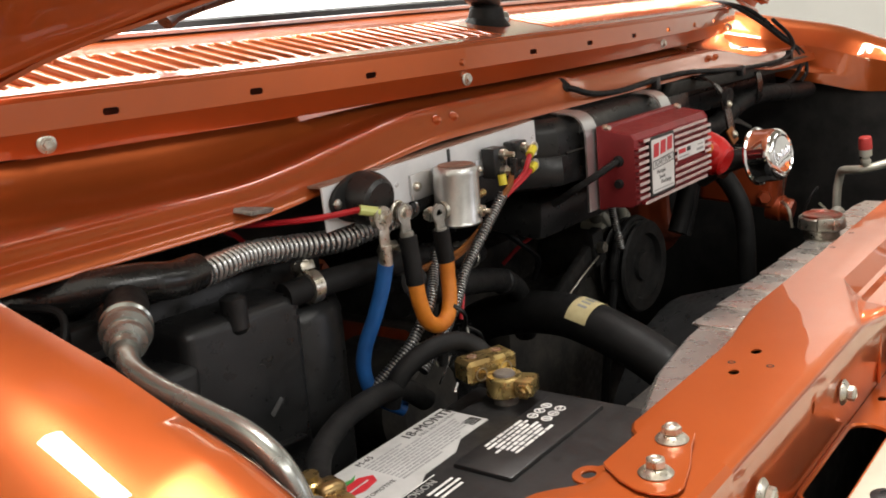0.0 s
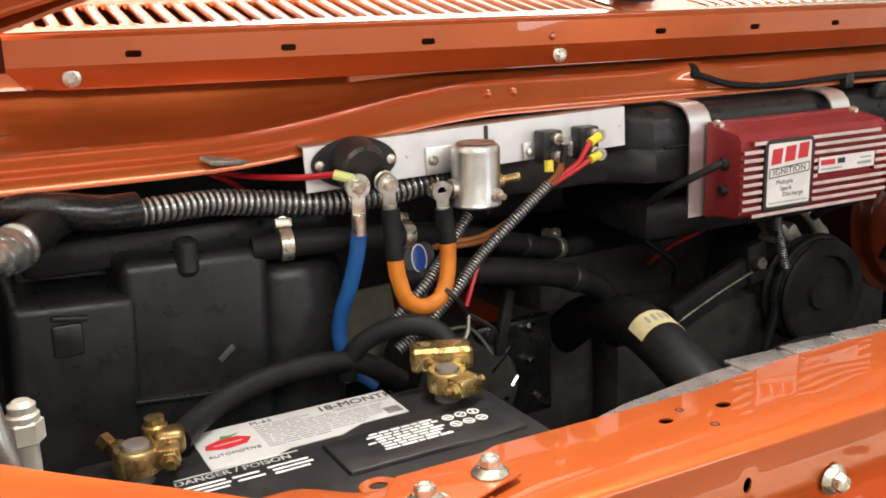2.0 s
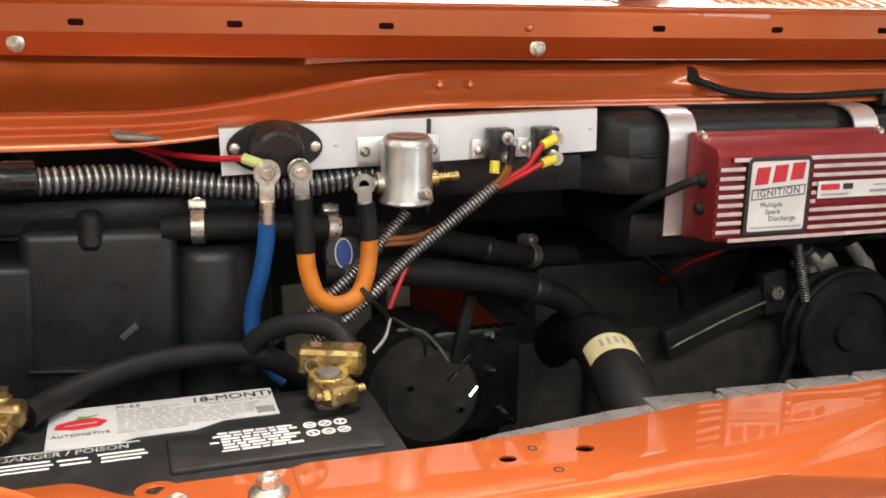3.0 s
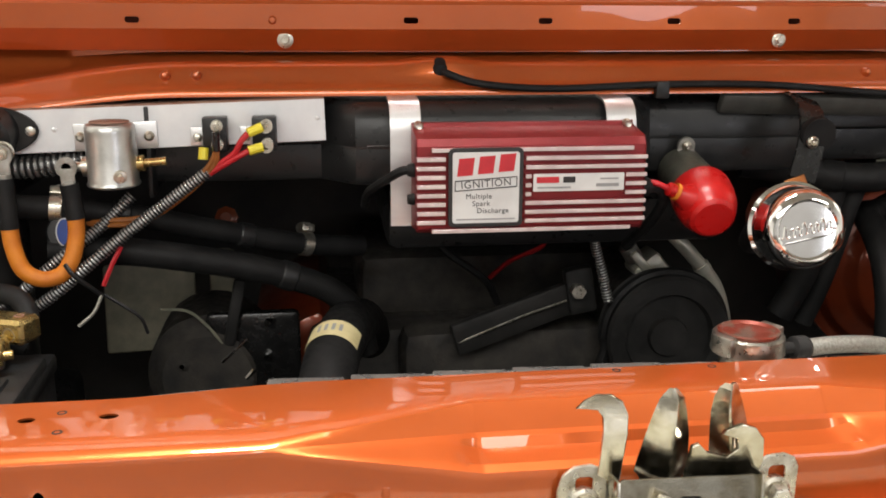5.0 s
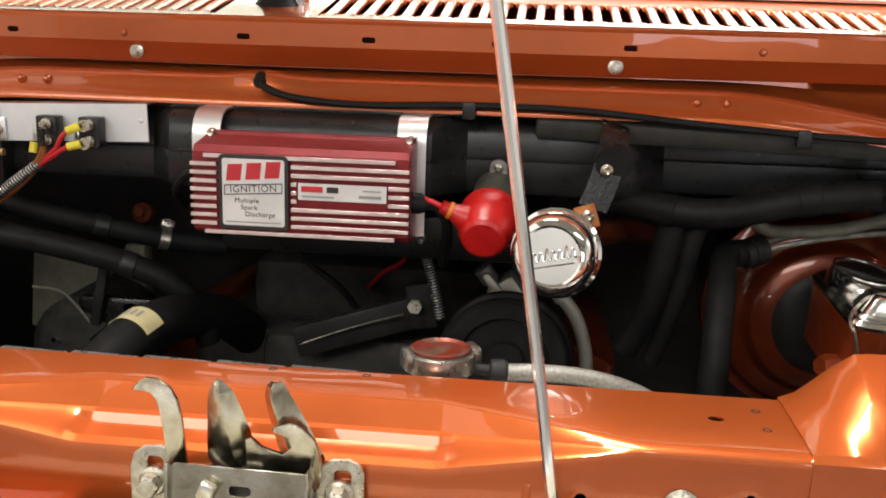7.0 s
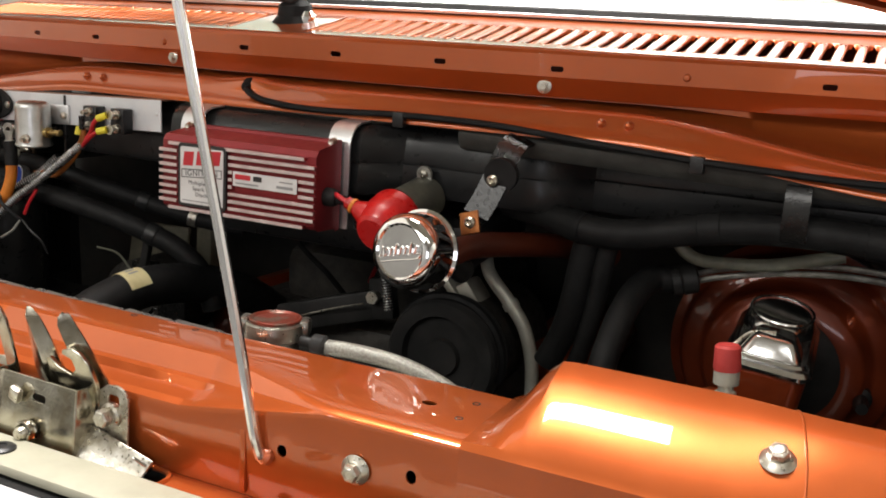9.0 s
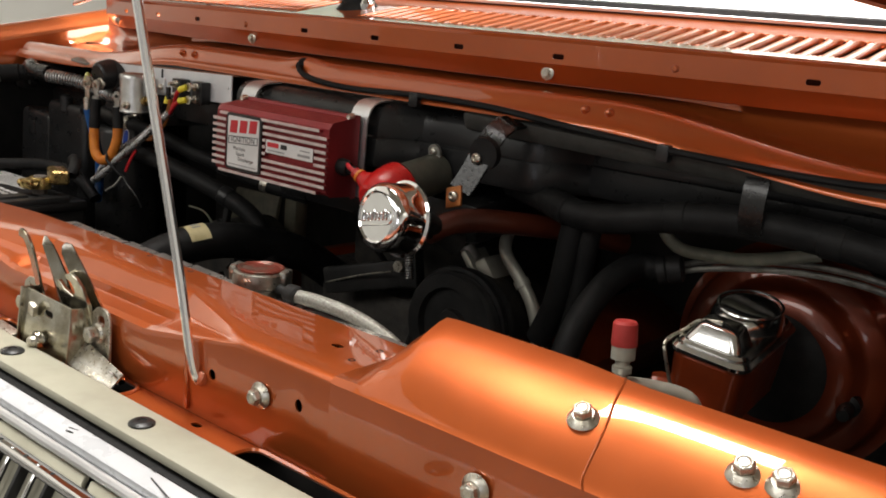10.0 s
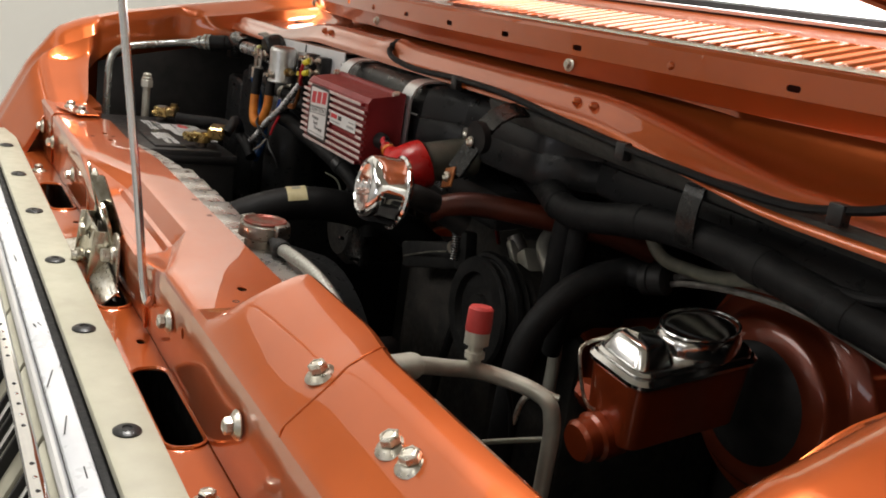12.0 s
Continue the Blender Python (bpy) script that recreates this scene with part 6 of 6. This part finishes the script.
part("braid", tube(None, [(0.155, 0.0865, 1.0310), (0.185, 0.090, 1.0315), (0.220, 0.096, 1.0280), (0.250, 0.101, 1.0200), (0.275, 0.105, 1.0080), (0.300, 0.110, 0.985), (0.315, 0.115, 0.955)], 0.0070, 16, 8), surface("braided_steel_sleeve", (0.40, 0.40, 0.36), (0.26, 0.26, 0.23), 0.34, 0.46, 0.7, 420, 0.6, 1400), ov)

# ---- engine ----
en = thing("engine", (0, 0.45, 0.55), "dark grimy engine with front accessories deep in the bay", "engine")
part("block", box(None, (0.0, 0.58, 0.76), (0.46, 0.28, 0.36), 0.02), GRIME, en)
part("intake", box(None, (-0.02, 0.60, 0.97), (0.30, 0.22, 0.08), 0.02), GRIME, en)
part("valve_cover", box(None, (0.22, 0.60, 0.90), (0.10, 0.30, 0.08), 0.02, pose(0, 0, 0, 0, 25, 0)), OLDPAINT, en, "orange painted valve cover")
part("valve_cover", box(None, (-0.24, 0.62, 0.90), (0.10, 0.30, 0.08), 0.02, pose(0, 0, 0, 0, -25, 0)), OLDPAINT, en, "orange painted valve cover")
part("front_cover", box(None, (0, 0.42, 0.80), (0.26, 0.06, 0.30), 0.02), GRIME, en)
part("tan_panel", box(None, (-0.405, 0.50, 0.955), (0.10, 0.01, 0.10), 0.004, pose(0, 0, 0, -12, 0, 6)), TAN, en, "tan panel behind the looms")
part("tan_panel", box(None, (-0.325, 0.52, 0.955), (0.03, 0.03, 0.12), 0.008), TAN, en)
part("orange_plug", lathe(None, (-0.318, 0.53, 1.050), (-0.318, 0.510, 1.055), [(0.013, 0), (0.013, 0.6), (0.006, 0.7), (0.006, 1), (0, 1)], 8), DUSTY, en, "orange sensor plug")
part("cross_tube", tube(None, [(-0.13, 0.56, 1.000), (-0.06, 0.555, 1.000), (-0.02, 0.555, 1.0)], 0.006, 10, 4), CASTALU, en)
part("red_lead", tube(None, [(0.02, 0.40, 1.06), (0.03, 0.42, 1.035), (0.00, 0.45, 1.01), (-0.02, 0.47, 0.985)], 0.0028, 6, 6), REDWIRE, en)
part("front_lead", tube(None, [(-0.10, 0.42, 1.06), (-0.08, 0.40, 1.035), (-0.04, 0.40, 1.005), (-0.02, 0.42, 0.97)], 0.004, 6, 6), RUBBER, en)

cp = thing("compressor", (0.14, 0.38, 0.9), "black compressor with grooved pulley and belt", "compressor")
part("body", lathe(None, (0.155, 0.52, 0.950), (0.150, 0.375, 0.950), [(0, 0), (0.055, 0), (0.060, 0.06), (0.060, 0.9), (0.050, 1), (0, 1)], 32), GRIME, cp)
part("pulley", lathe(None, (0.150, 0.378, 0.950), (0.149, 0.338, 0.950), [(0.040, 0), (0.066, 0.02), (0.068, 0.10), (0.060, 0.28), (0.068, 0.46), (0.068, 0.54), (0.060, 0.72), (0.067, 0.9), (0.064, 1), (0.048, 1.0), (0.045, 0.8), (0.022, 0.8), (0.020, 0.95), (0, 0.95)], 48), BLACK, cp)
part("belt", tube(None, [(0.150 + 0.0665 * math.cos(a), 0.358, 0.950 + 0.0665 * math.sin(a)) for a in lin(-0.3, 3.4, 16)] + [(0.06, 0.358, 0.85), (0.04, 0.358, 0.75)], 0.006, 8, 2), RUBBER, cp)
part("manifold", box(None, (0.148, 0.412, 1.006), (0.036, 0.04, 0.036), 0.006, pose(0, 0, 0, 0, -38, 0)), DULLPIPE, cp)
part("flange", box(None, (0.136, 0.408, 1.015), (0.010, 0.042, 0.042), 0.003, pose(0, 0, 0, 0, -42, 0)), DULLPIPE, cp)
part("nipple", cyl(None, (0.129, 0.404, 1.020), (0.118, 0.400, 1.036), 0.010), CASTALU, cp)
part("discharge_tube", tube(None, [(0.158, 0.430, 1.060), (0.176, 0.402, 1.0410), (0.2023, 0.400, 1.0129), (0.2225, 0.400, 0.9870), (0.2340, 0.400, 0.955), (0.2385, 0.400, 0.92), (0.238, 0.40, 0.88)], 0.0078, 12, 6), DULLPIPE, cp)
part("tube_nut", lathe(None, (0.203, 0.400, 1.0122), (0.2085, 0.400, 1.005), [(0.0096, 0), (0.0096, 1), (0, 1)], 12), DULLPIPE, cp)
arm = thing("compressor_brace", (0, 0.36, 0.95), "black flat brace slanting up to the compressor", "brace")
bm = box(None, (-0.008, 0.366, 0.972), (0.148, 0.012, 0.036), 0.004, pose(0, 0, 0, 0, -16, 8))
part("brace", box(bm, (0.058, 0.370, 0.998), (0.030, 0.018, 0.050), 0.004, pose(0, 0, 0, 0, -10, 0)), BLACK, arm)
part("bright_edge", tube(None, [(-0.074, 0.352, 0.950), (-0.010, 0.353, 0.975), (0.040, 0.354, 0.991)], 0.0013, 6, 3), ZINC, arm, "worn bright steel edge")
part("brace_bolt", lathe(None, (0.052, 0.360, 1.000), (0.052, 0.350, 1.001), [(0.008, 0), (0.008, 1), (0, 1)], 6), ZINC, arm)
fan = thing("fan_shroud", (-0.02, 0.16, 0.8), "black fan shroud behind the radiator", "fan shroud")
bm = grid(None, lin(0, 2 * math.pi, 40), lin(0, 1, 4), lambda u, v: (-0.02 + (0.235 - 0.03 * v) * math.cos(u), 0.125 + 0.10 * v, 0.755 + (0.235 - 0.03 * v) * math.sin(u)))
thicken(part("shroud_ring", bm, PLASTIC, fan), 0.003)
ps = thing("alternator", (-0.34, 0.36, 0.9), "dark alternator with small bright bolts and chrome pieces for glints", "alternator")
part("body", lathe(None, (-0.33, 0.48, 0.920), (-0.33, 0.36, 0.920), [(0.05, 0), (0.062, 0.1), (0.062, 0.85), (0.045, 1), (0, 1)], 28), GRIME, ps)
part("front_bracket", box(None, (-0.283, 0.372, 0.932), (0.094, 0.016, 0.110), 0.006), GLOSSBLACK, ps)
# chrome for the bright specks: bolts, and short rods added as glints
for x, z, r in ((-0.264, 0.9775, 0.0048), (-0.266, 0.9415, 0.0036), (-0.299, 0.907, 0.0040), (-0.246, 0.888, 0.0036), (-0.350, 0.935, 0.0040)):
    part("bolt", lathe(None, (x, 0.366, z), (x - 0.004, 0.352, z + 0.002), [(r, 0), (r, 0.8), (r * 0.7, 1), (0, 1)], 6), CHROME, ps)
part("glint_rod", tube(None, [(-0.3150, 0.360, 0.9375), (-0.3020, 0.361, 0.9490), (-0.2890, 0.363, 0.9600)], 0.0017, 8, 3), CHROME, ps)
part("glint_stub", tube(None, [(-0.2915, 0.360, 0.9185), (-0.2835, 0.361, 0.9275)], 0.0028, 8, 3), CHROME, ps)
part("sense_wire", tube(None, [(-0.3700, 0.345, 1.0000), (-0.3460, 0.355, 0.9945), (-0.3290, 0.358, 0.9790), (-0.3110, 0.362, 0.9530)], 0.0016, 6, 5), OLIVE, ps)
part("bracket", box(None, (-0.30, 0.36, 0.99), (0.012, 0.01, 0.07), 0.003, pose(0, 0, 0, 0, 12, 0)), BLACK, ps)

# ---- brake master cylinder and booster ----
bo = thing("brake_booster", (0.50, 0.47, 0.86), "orange painted round brake booster behind the master cylinder", "brake booster")
# booster's shade put into colour: orange shell darkened, middle of the face black
part("shell", lathe(None, (0.497, 0.580, 0.985), (0.497, 0.425, 0.985), [(0.105, 0), (0.120, 0.06), (0.122, 0.50), (0.126, 0.53), (0.126, 0.60), (0.117, 0.62), (0.113, 0.64), (0.111, 0.72), (0.107, 0.75), (0.092, 0.78), (0.086, 0.80), (0.082, 0.90), (0.077, 0.93), (0.056, 0.955)], 56), surface("shaded_booster_paint", (0.23, 0.037, 0.010), (0.15, 0.025, 0.008), 0.28, 0.40, 0.4, 16, 0.08, 800, 0.8, 0.06), bo, sharp=60)
part("front_face", lathe(None, (0.497, 0.580, 0.985), (0.497, 0.425, 0.985), [(0.060, 0.945), (0.056, 0.965), (0.040, 1.0), (0, 1.0)], 48), BLACK, bo, "front face coloured black for shade", sharp=60)
part("vacuum_check", lathe(None, (0.575, 0.458, 0.965), (0.580, 0.418, 0.962), [(0.012, 0), (0.012, 0.35), (0.007, 0.4), (0.008, 0.7), (0.006, 1), (0, 1)], 16), PLASTIC, bo)
mcy = thing("master_cylinder", (0.5, 0.31, 0.95), "orange brake master cylinder with chrome domed lid and wire bail", "master cylinder")
MC = Matrix.Translation((0.4985, 0.322, 1.0395)) @ pose(0, 0, 0, 6, 6, 3)


def on_mc(bm):
    bm.transform(MC)
    return bm


bm = plate(None, round_rect(0, 0, 0.0680, 0.1360, 0.015), 0.066, pose(0, 0, -0.067), (), 0.004)
for v in bm.verts:
    if v.co.z < -0.034:
        v.co.x *= 0.90
        v.co.y *= 0.96
LIDCHROME = surface("worn_chrome_lid", (0.8, 0.8, 0.79), (0.7, 0.7, 0.69), 0.14, 0.22, 1.0, 60)
part("reservoir", on_mc(bm), OLDPAINT, mcy)
part("bore_nose", on_mc(lathe(None, (-0.004, -0.050, -0.066), (-0.004, -0.090, -0.069), [(0.022, 0), (0.022, 0.55), (0.019, 0.62), (0.019, 0.9), (0.016, 1), (0, 1)], 24)), OLDPAINT, mcy)
part("outlet_boss", on_mc(lathe(None, (-0.026, -0.045, -0.050), (-0.050, -0.055, -0.048), [(0.012, 0), (0.012, 0.7), (0.009, 1), (0, 1)], 6)), OLDPAINT, mcy)
part("lid_rim", on_mc(plate(None, round_rect(0, 0, 0.0745, 0.1430, 0.016), 0.0100, pose(0, 0, -0.0045), (), 0.0034)), LIDCHROME, mcy)


def dome(cx, cy, rx, ry, h, n=12):
    b = bmesh.new()
    rings = []
    for k in range(n + 1):
        t = k / n
        prof = math.cos(t * math.pi / 2) ** 0.30
        rings.append([b.verts.new((cx + rx * prof * math.cos(a), cy + ry * prof * math.sin(a), 0.005 + h * math.sin(t * math.pi / 2))) for a in [2 * math.pi * i / 36 for i in range(36)]] if k < n else [b.verts.new((cx, cy, 0.005 + h))])
    for a, c in zip(rings, rings[1:]):
        for i in range(36):
            j = (i + 1) % 36
            f = list(dict.fromkeys([a[i], a[j], c[j % len(c)], c[i % len(c)]]))
            b.faces.new(f)
    return b


part("lid_dome", on_mc(dome(0, 0.024, 0.0335, 0.0435, 0.022)), LIDCHROME, mcy, sharp=50)
part("dome_rim", on_mc(tube(None, [(0.0285 * math.cos(a), 0.024 + 0.0385 * math.sin(a), 0.0258) for a in lin(0, 2 * math.pi, 28)], 0.0014, 6, 1)), LIDCHROME, mcy)
bm = plate(None, round_rect(0, 0, 0.0560, 0.0440, 0.010), 0.019, pose(0, -0.043, 0.0085), (), 0.003)
for v in bm.verts:
    k = 1 - 0.40 * min(1.0, max(0.0, (v.co.z - 0.0085) / 0.019))
    v.co.x *= k
    v.co.y = -0.043 + (v.co.y + 0.043) * (0.15 + 0.85 * k) + 0.004 * (1 - k)
part("lid_front_rise", on_mc(bm), LIDCHROME, mcy, sharp=40)
part("lid_step", on_mc(plate(None, round_rect(0, 0, 0.0660, 0.1340, 0.016), 0.0050, pose(0, 0, 0.0050), (), 0.0024)), LIDCHROME, mcy)
part("wire_bail", on_mc(tube(None, [(-0.012, -0.068, -0.046), (-0.016, -0.0725, -0.043), (-0.024, -0.0745, -0.032), (-0.0345, -0.0745, -0.006), (-0.0385, -0.0700, 0.002), (-0.0370, -0.0600, 0.0065), (-0.030, -0.0500, 0.0125), (-0.0195, -0.0470, 0.0240), (0.0, -0.0460, 0.0290)], 0.0017, 8, 6)), ZINC, mcy)

# ---- pipes and hoses round the brake cylinder ----
pt = thing("service_port", (0.483, 0.127, 1.03), "aluminium refrigerant pipe with a red capped service port", "pipe")
part("pipe", tube(None, [(0.540, 0.005, 1.0640), (0.530, 0.030, 1.0620), (0.516, 0.062, 1.0560), (0.498, 0.098, 1.0440), (0.4890, 0.127, 1.0360), (0.497, 0.148, 1.0320), (0.5150, 0.166, 1.0280), (0.5265, 0.174, 1.0225), (0.5300, 0.178, 1.010), (0.5295, 0.181, 0.985), (0.527, 0.182, 0.90)], 0.0066, 14, 8), DULLPIPE, pt)
part("pipe_nut", lathe(None, (0.536, 0.018, 1.0630), (0.517, 0.060, 1.0565), [(0.0098, 0), (0.0098, 0.9), (0.0085, 1), (0, 1)], 16), DULLPIPE, pt)
part("port_body", lathe(None, (0.4880, 0.1270, 1.0370), (0.4860, 0.1275, 1.0690), [(0.0050, 0), (0.0055, 0.25), (0.0078, 0.28), (0.0078, 0.42), (0.0058, 0.45), (0.0058, 0.58), (0.0095, 0.62), (0.0095, 0.95), (0.007, 1), (0, 1)], 18), DULLPIPE, pt)
part("red_cap", lathe(None, (0.4862, 0.1275, 1.0670), (0.4845, 0.1285, 1.0865), [(0.0098, 0), (0.0102, 0.1), (0.0096, 0.9), (0.0082, 1), (0, 1)], 20), surface("faded_red_cap", (0.5, 0.05, 0.045), (0.42, 0.035, 0.03), 0.5), pt, "faded red service cap")
hose("refrigerant_hose", [(0.387, 0.374, 1.0730), (0.370, 0.362, 1.0725), (0.361, 0.328, 1.0610), (0.356, 0.298, 1.0380), (0.352, 0.277, 1.0060), (0.350, 0.268, 0.972), (0.349, 0.265, 0.92), (0.349, 0.265, 0.85)], 0.0140, "thick black refrigerant hose bending down past the brake cylinder")
part("hose_ferrule", lathe(None, (0.388, 0.373, 1.0710), (0.412, 0.382, 1.078), [(0.0155, 0), (0.0155, 0.3), (0.0140, 0.35), (0.0155, 0.4), (0.0155, 0.9), (0.011, 1), (0, 1)], 20), BLACK, bpy.data.objects["refrigerant_hose"])
hose("vacuum_hose", [(0.312, 0.330, 1.118), (0.306, 0.332, 1.090), (0.300, 0.335, 1.050), (0.290, 0.34, 1.010), (0.272, 0.345, 0.970)], 0.0145, "black vacuum hose hanging from the harness")
hose("drain_hose", [(0.335, 0.325, 1.118), (0.328, 0.330, 1.085), (0.322, 0.335, 1.045), (0.312, 0.34, 1.000), (0.30, 0.345, 0.96)], 0.0100, "slim black hose beside the vacuum hose")
for dz, dy in ((0.0, 0.0), (0.007, 0.006)):
    hose("brake_line", [(0.372, 0.390 + dy, 1.0610 + dz), (0.395, 0.387 + dy, 1.0670 + dz), (0.43, 0.385 + dy, 1.0800 + dz), (0.474, 0.385 + dy, 1.0905 + dz), (0.515, 0.385 + dy, 1.0970 + dz), (0.557, 0.385 + dy, 1.1000 + dz), (0.600, 0.387 + dy, 1.097 + dz), (0.66, 0.392 + dy, 1.085 + dz), (0.74, 0.40, 1.065)], 0.0032, "thin silver steel brake line", CASTALU, "pipe", 8)
hose("olive_hose", [(0.384, 0.366, 1.1300), (0.388, 0.369, 1.1180), (0.399, 0.371, 1.1040), (0.416, 0.372, 1.0975), (0.445, 0.373, 1.0985), (0.477, 0.373, 1.1020), (0.515, 0.374, 1.1120), (0.545, 0.380, 1.120)], 0.0064, "olive grey rubber hose curving over the booster", OLIVE)
hose("wiring_harness", [(0.215, 0.345, 1.135), (0.255, 0.335, 1.130), (0.300, 0.320, 1.124), (0.335, 0.314, 1.122), (0.370, 0.312, 1.127), (0.430, 0.314, 1.140), (0.490, 0.315, 1.147), (0.550, 0.312, 1.148), (0.620, 0.308, 1.143), (0.70, 0.305, 1.135), (0.78, 0.305, 1.13)], 0.0150, "thick black taped wiring harness along the firewall", RUBBER, "harness")
hs = thing("harness_strap", (0.503, 0.3, 1.15), "black strap holding the harness to the cowl edge", "strap")
path = [(0.3045, 1.1940), (0.2990, 1.1880), (0.2960, 1.1700), (0.2965, 1.1520), (0.3000, 1.1400)]
bm = grid(None, (0.4930, 0.5150), range(5), lambda u, v: (u, path[v][0], path[v][1]))
thicken(part("strap", bm, GLOSSBLACK, hs, sharp=60), 0.002)
hose("valve_breather_pipe", [(0.190, 0.235, 1.085), (0.205, 0.275, 1.096), (0.235, 0.33, 1.094), (0.27, 0.40, 1.085), (0.30, 0.46, 1.07)], 0.0130, "dark orange painted breather pipe behind the chrome cap", surface("darker_orange_paint", (0.10, 0.019, 0.007), (0.06, 0.013, 0.006), 0.35, 0.5, 0.2, 25, 0.1, 500), "pipe")
hose("loop_wire", [(0.475, 0.20, 1.00), (0.455, 0.19, 1.010), (0.440, 0.195, 1.000), (0.437, 0.205, 0.975), (0.440, 0.21, 0.94)], 0.0022, "thin dark wire loop below the brake cylinder", RUBBER, "wire", 8)
hose("clutch_line", [(0.452, 0.245, 0.985), (0.438, 0.235, 0.985), (0.428, 0.225, 0.975), (0.425, 0.22, 0.95)], 0.0028, "short bare steel brake line", ZINC, "pipe", 8)
hose("washer_tube", [(0.50, 0.200, 0.975), (0.46, 0.16, 0.955), (0.43, 0.13, 0.93), (0.41, 0.11, 0.90)], 0.0024, "thin pale tube low in the bay", OLIVE, "tube", 8)
for x, y, z, w in ((0.300, 0.320, 1.124, (0.9, -0.35, -0.1)), (0.430, 0.314, 1.140, (1, 0.03, 0.2)), (0.575, 0.3108, 1.1465, (1, -0.06, -0.05)), (0.66, 0.3065, 1.139, (1, -0.04, -0.1))):
    w = Vector(w).normalized() * 0.011
    part("tape_band", lathe(None, Vector((x, y, z)) - w, Vector((x, y, z)) + w, [(0.0146, 0), (0.0158, 0.06), (0.0160, 0.5), (0.0158, 0.94), (0.0146, 1)], 20), RUBBER, bpy.data.objects["wiring_harness"])
for name, c, w, r in (("heater_hose", (-0.390, 0.300, 1.106), (1, 0.25, -0.2), 0.0108), ("heater_hose", (-0.285, 0.343, 1.073), (1, 0.5, -0.33), 0.0108), ("bypass_hose", (-0.428, 0.2855, 1.0775), (1, 0.02, -0.03), 0.0128), ("bypass_hose", (-0.245, 0.315, 1.039), (1, 0.27, -0.4), 0.0128)):
    c, w = Vector(c), Vector(w).normalized() * 0.008
    part("hose_band", lathe(None, c - w, c + w, [(r, 0), (r + 0.0011, 0.1), (r + 0.0013, 0.5), (r + 0.0011, 0.9), (r, 1)], 20), PLASTIC, bpy.data.objects[name])
# looms climbing over the east end of the cowl
cl = thing("cowl_loom", (0.72, 0.32, 1.15), "slim black wire looms climbing over the end of the cowl", "wire loom")
part("sleeve", tube(None, [(0.705, 0.470, 1.300), (0.712, 0.440, 1.300), (0.722, 0.390, 1.282), (0.728, 0.350, 1.246), (0.745, 0.318, 1.212), (0.735, 0.305, 1.178), (0.690, 0.303, 1.158), (0.640, 0.306, 1.150)], 0.0042, 10, 6), RUBBER, cl)
part("sleeve", tube(None, [(0.69, 0.455, 1.299), (0.698, 0.420, 1.296), (0.712, 0.370, 1.262), (0.730, 0.335, 1.228), (0.770, 0.312, 1.200), (0.775, 0.305, 1.165), (0.74, 0.305, 1.148)], 0.0036, 10, 6), RUBBER, cl)
part("tape_band", tube(None, [(0.7255, 0.368, 1.264), (0.7275, 0.352, 1.248)], 0.0052, 10, 3), GLOSSBLACK, cl)
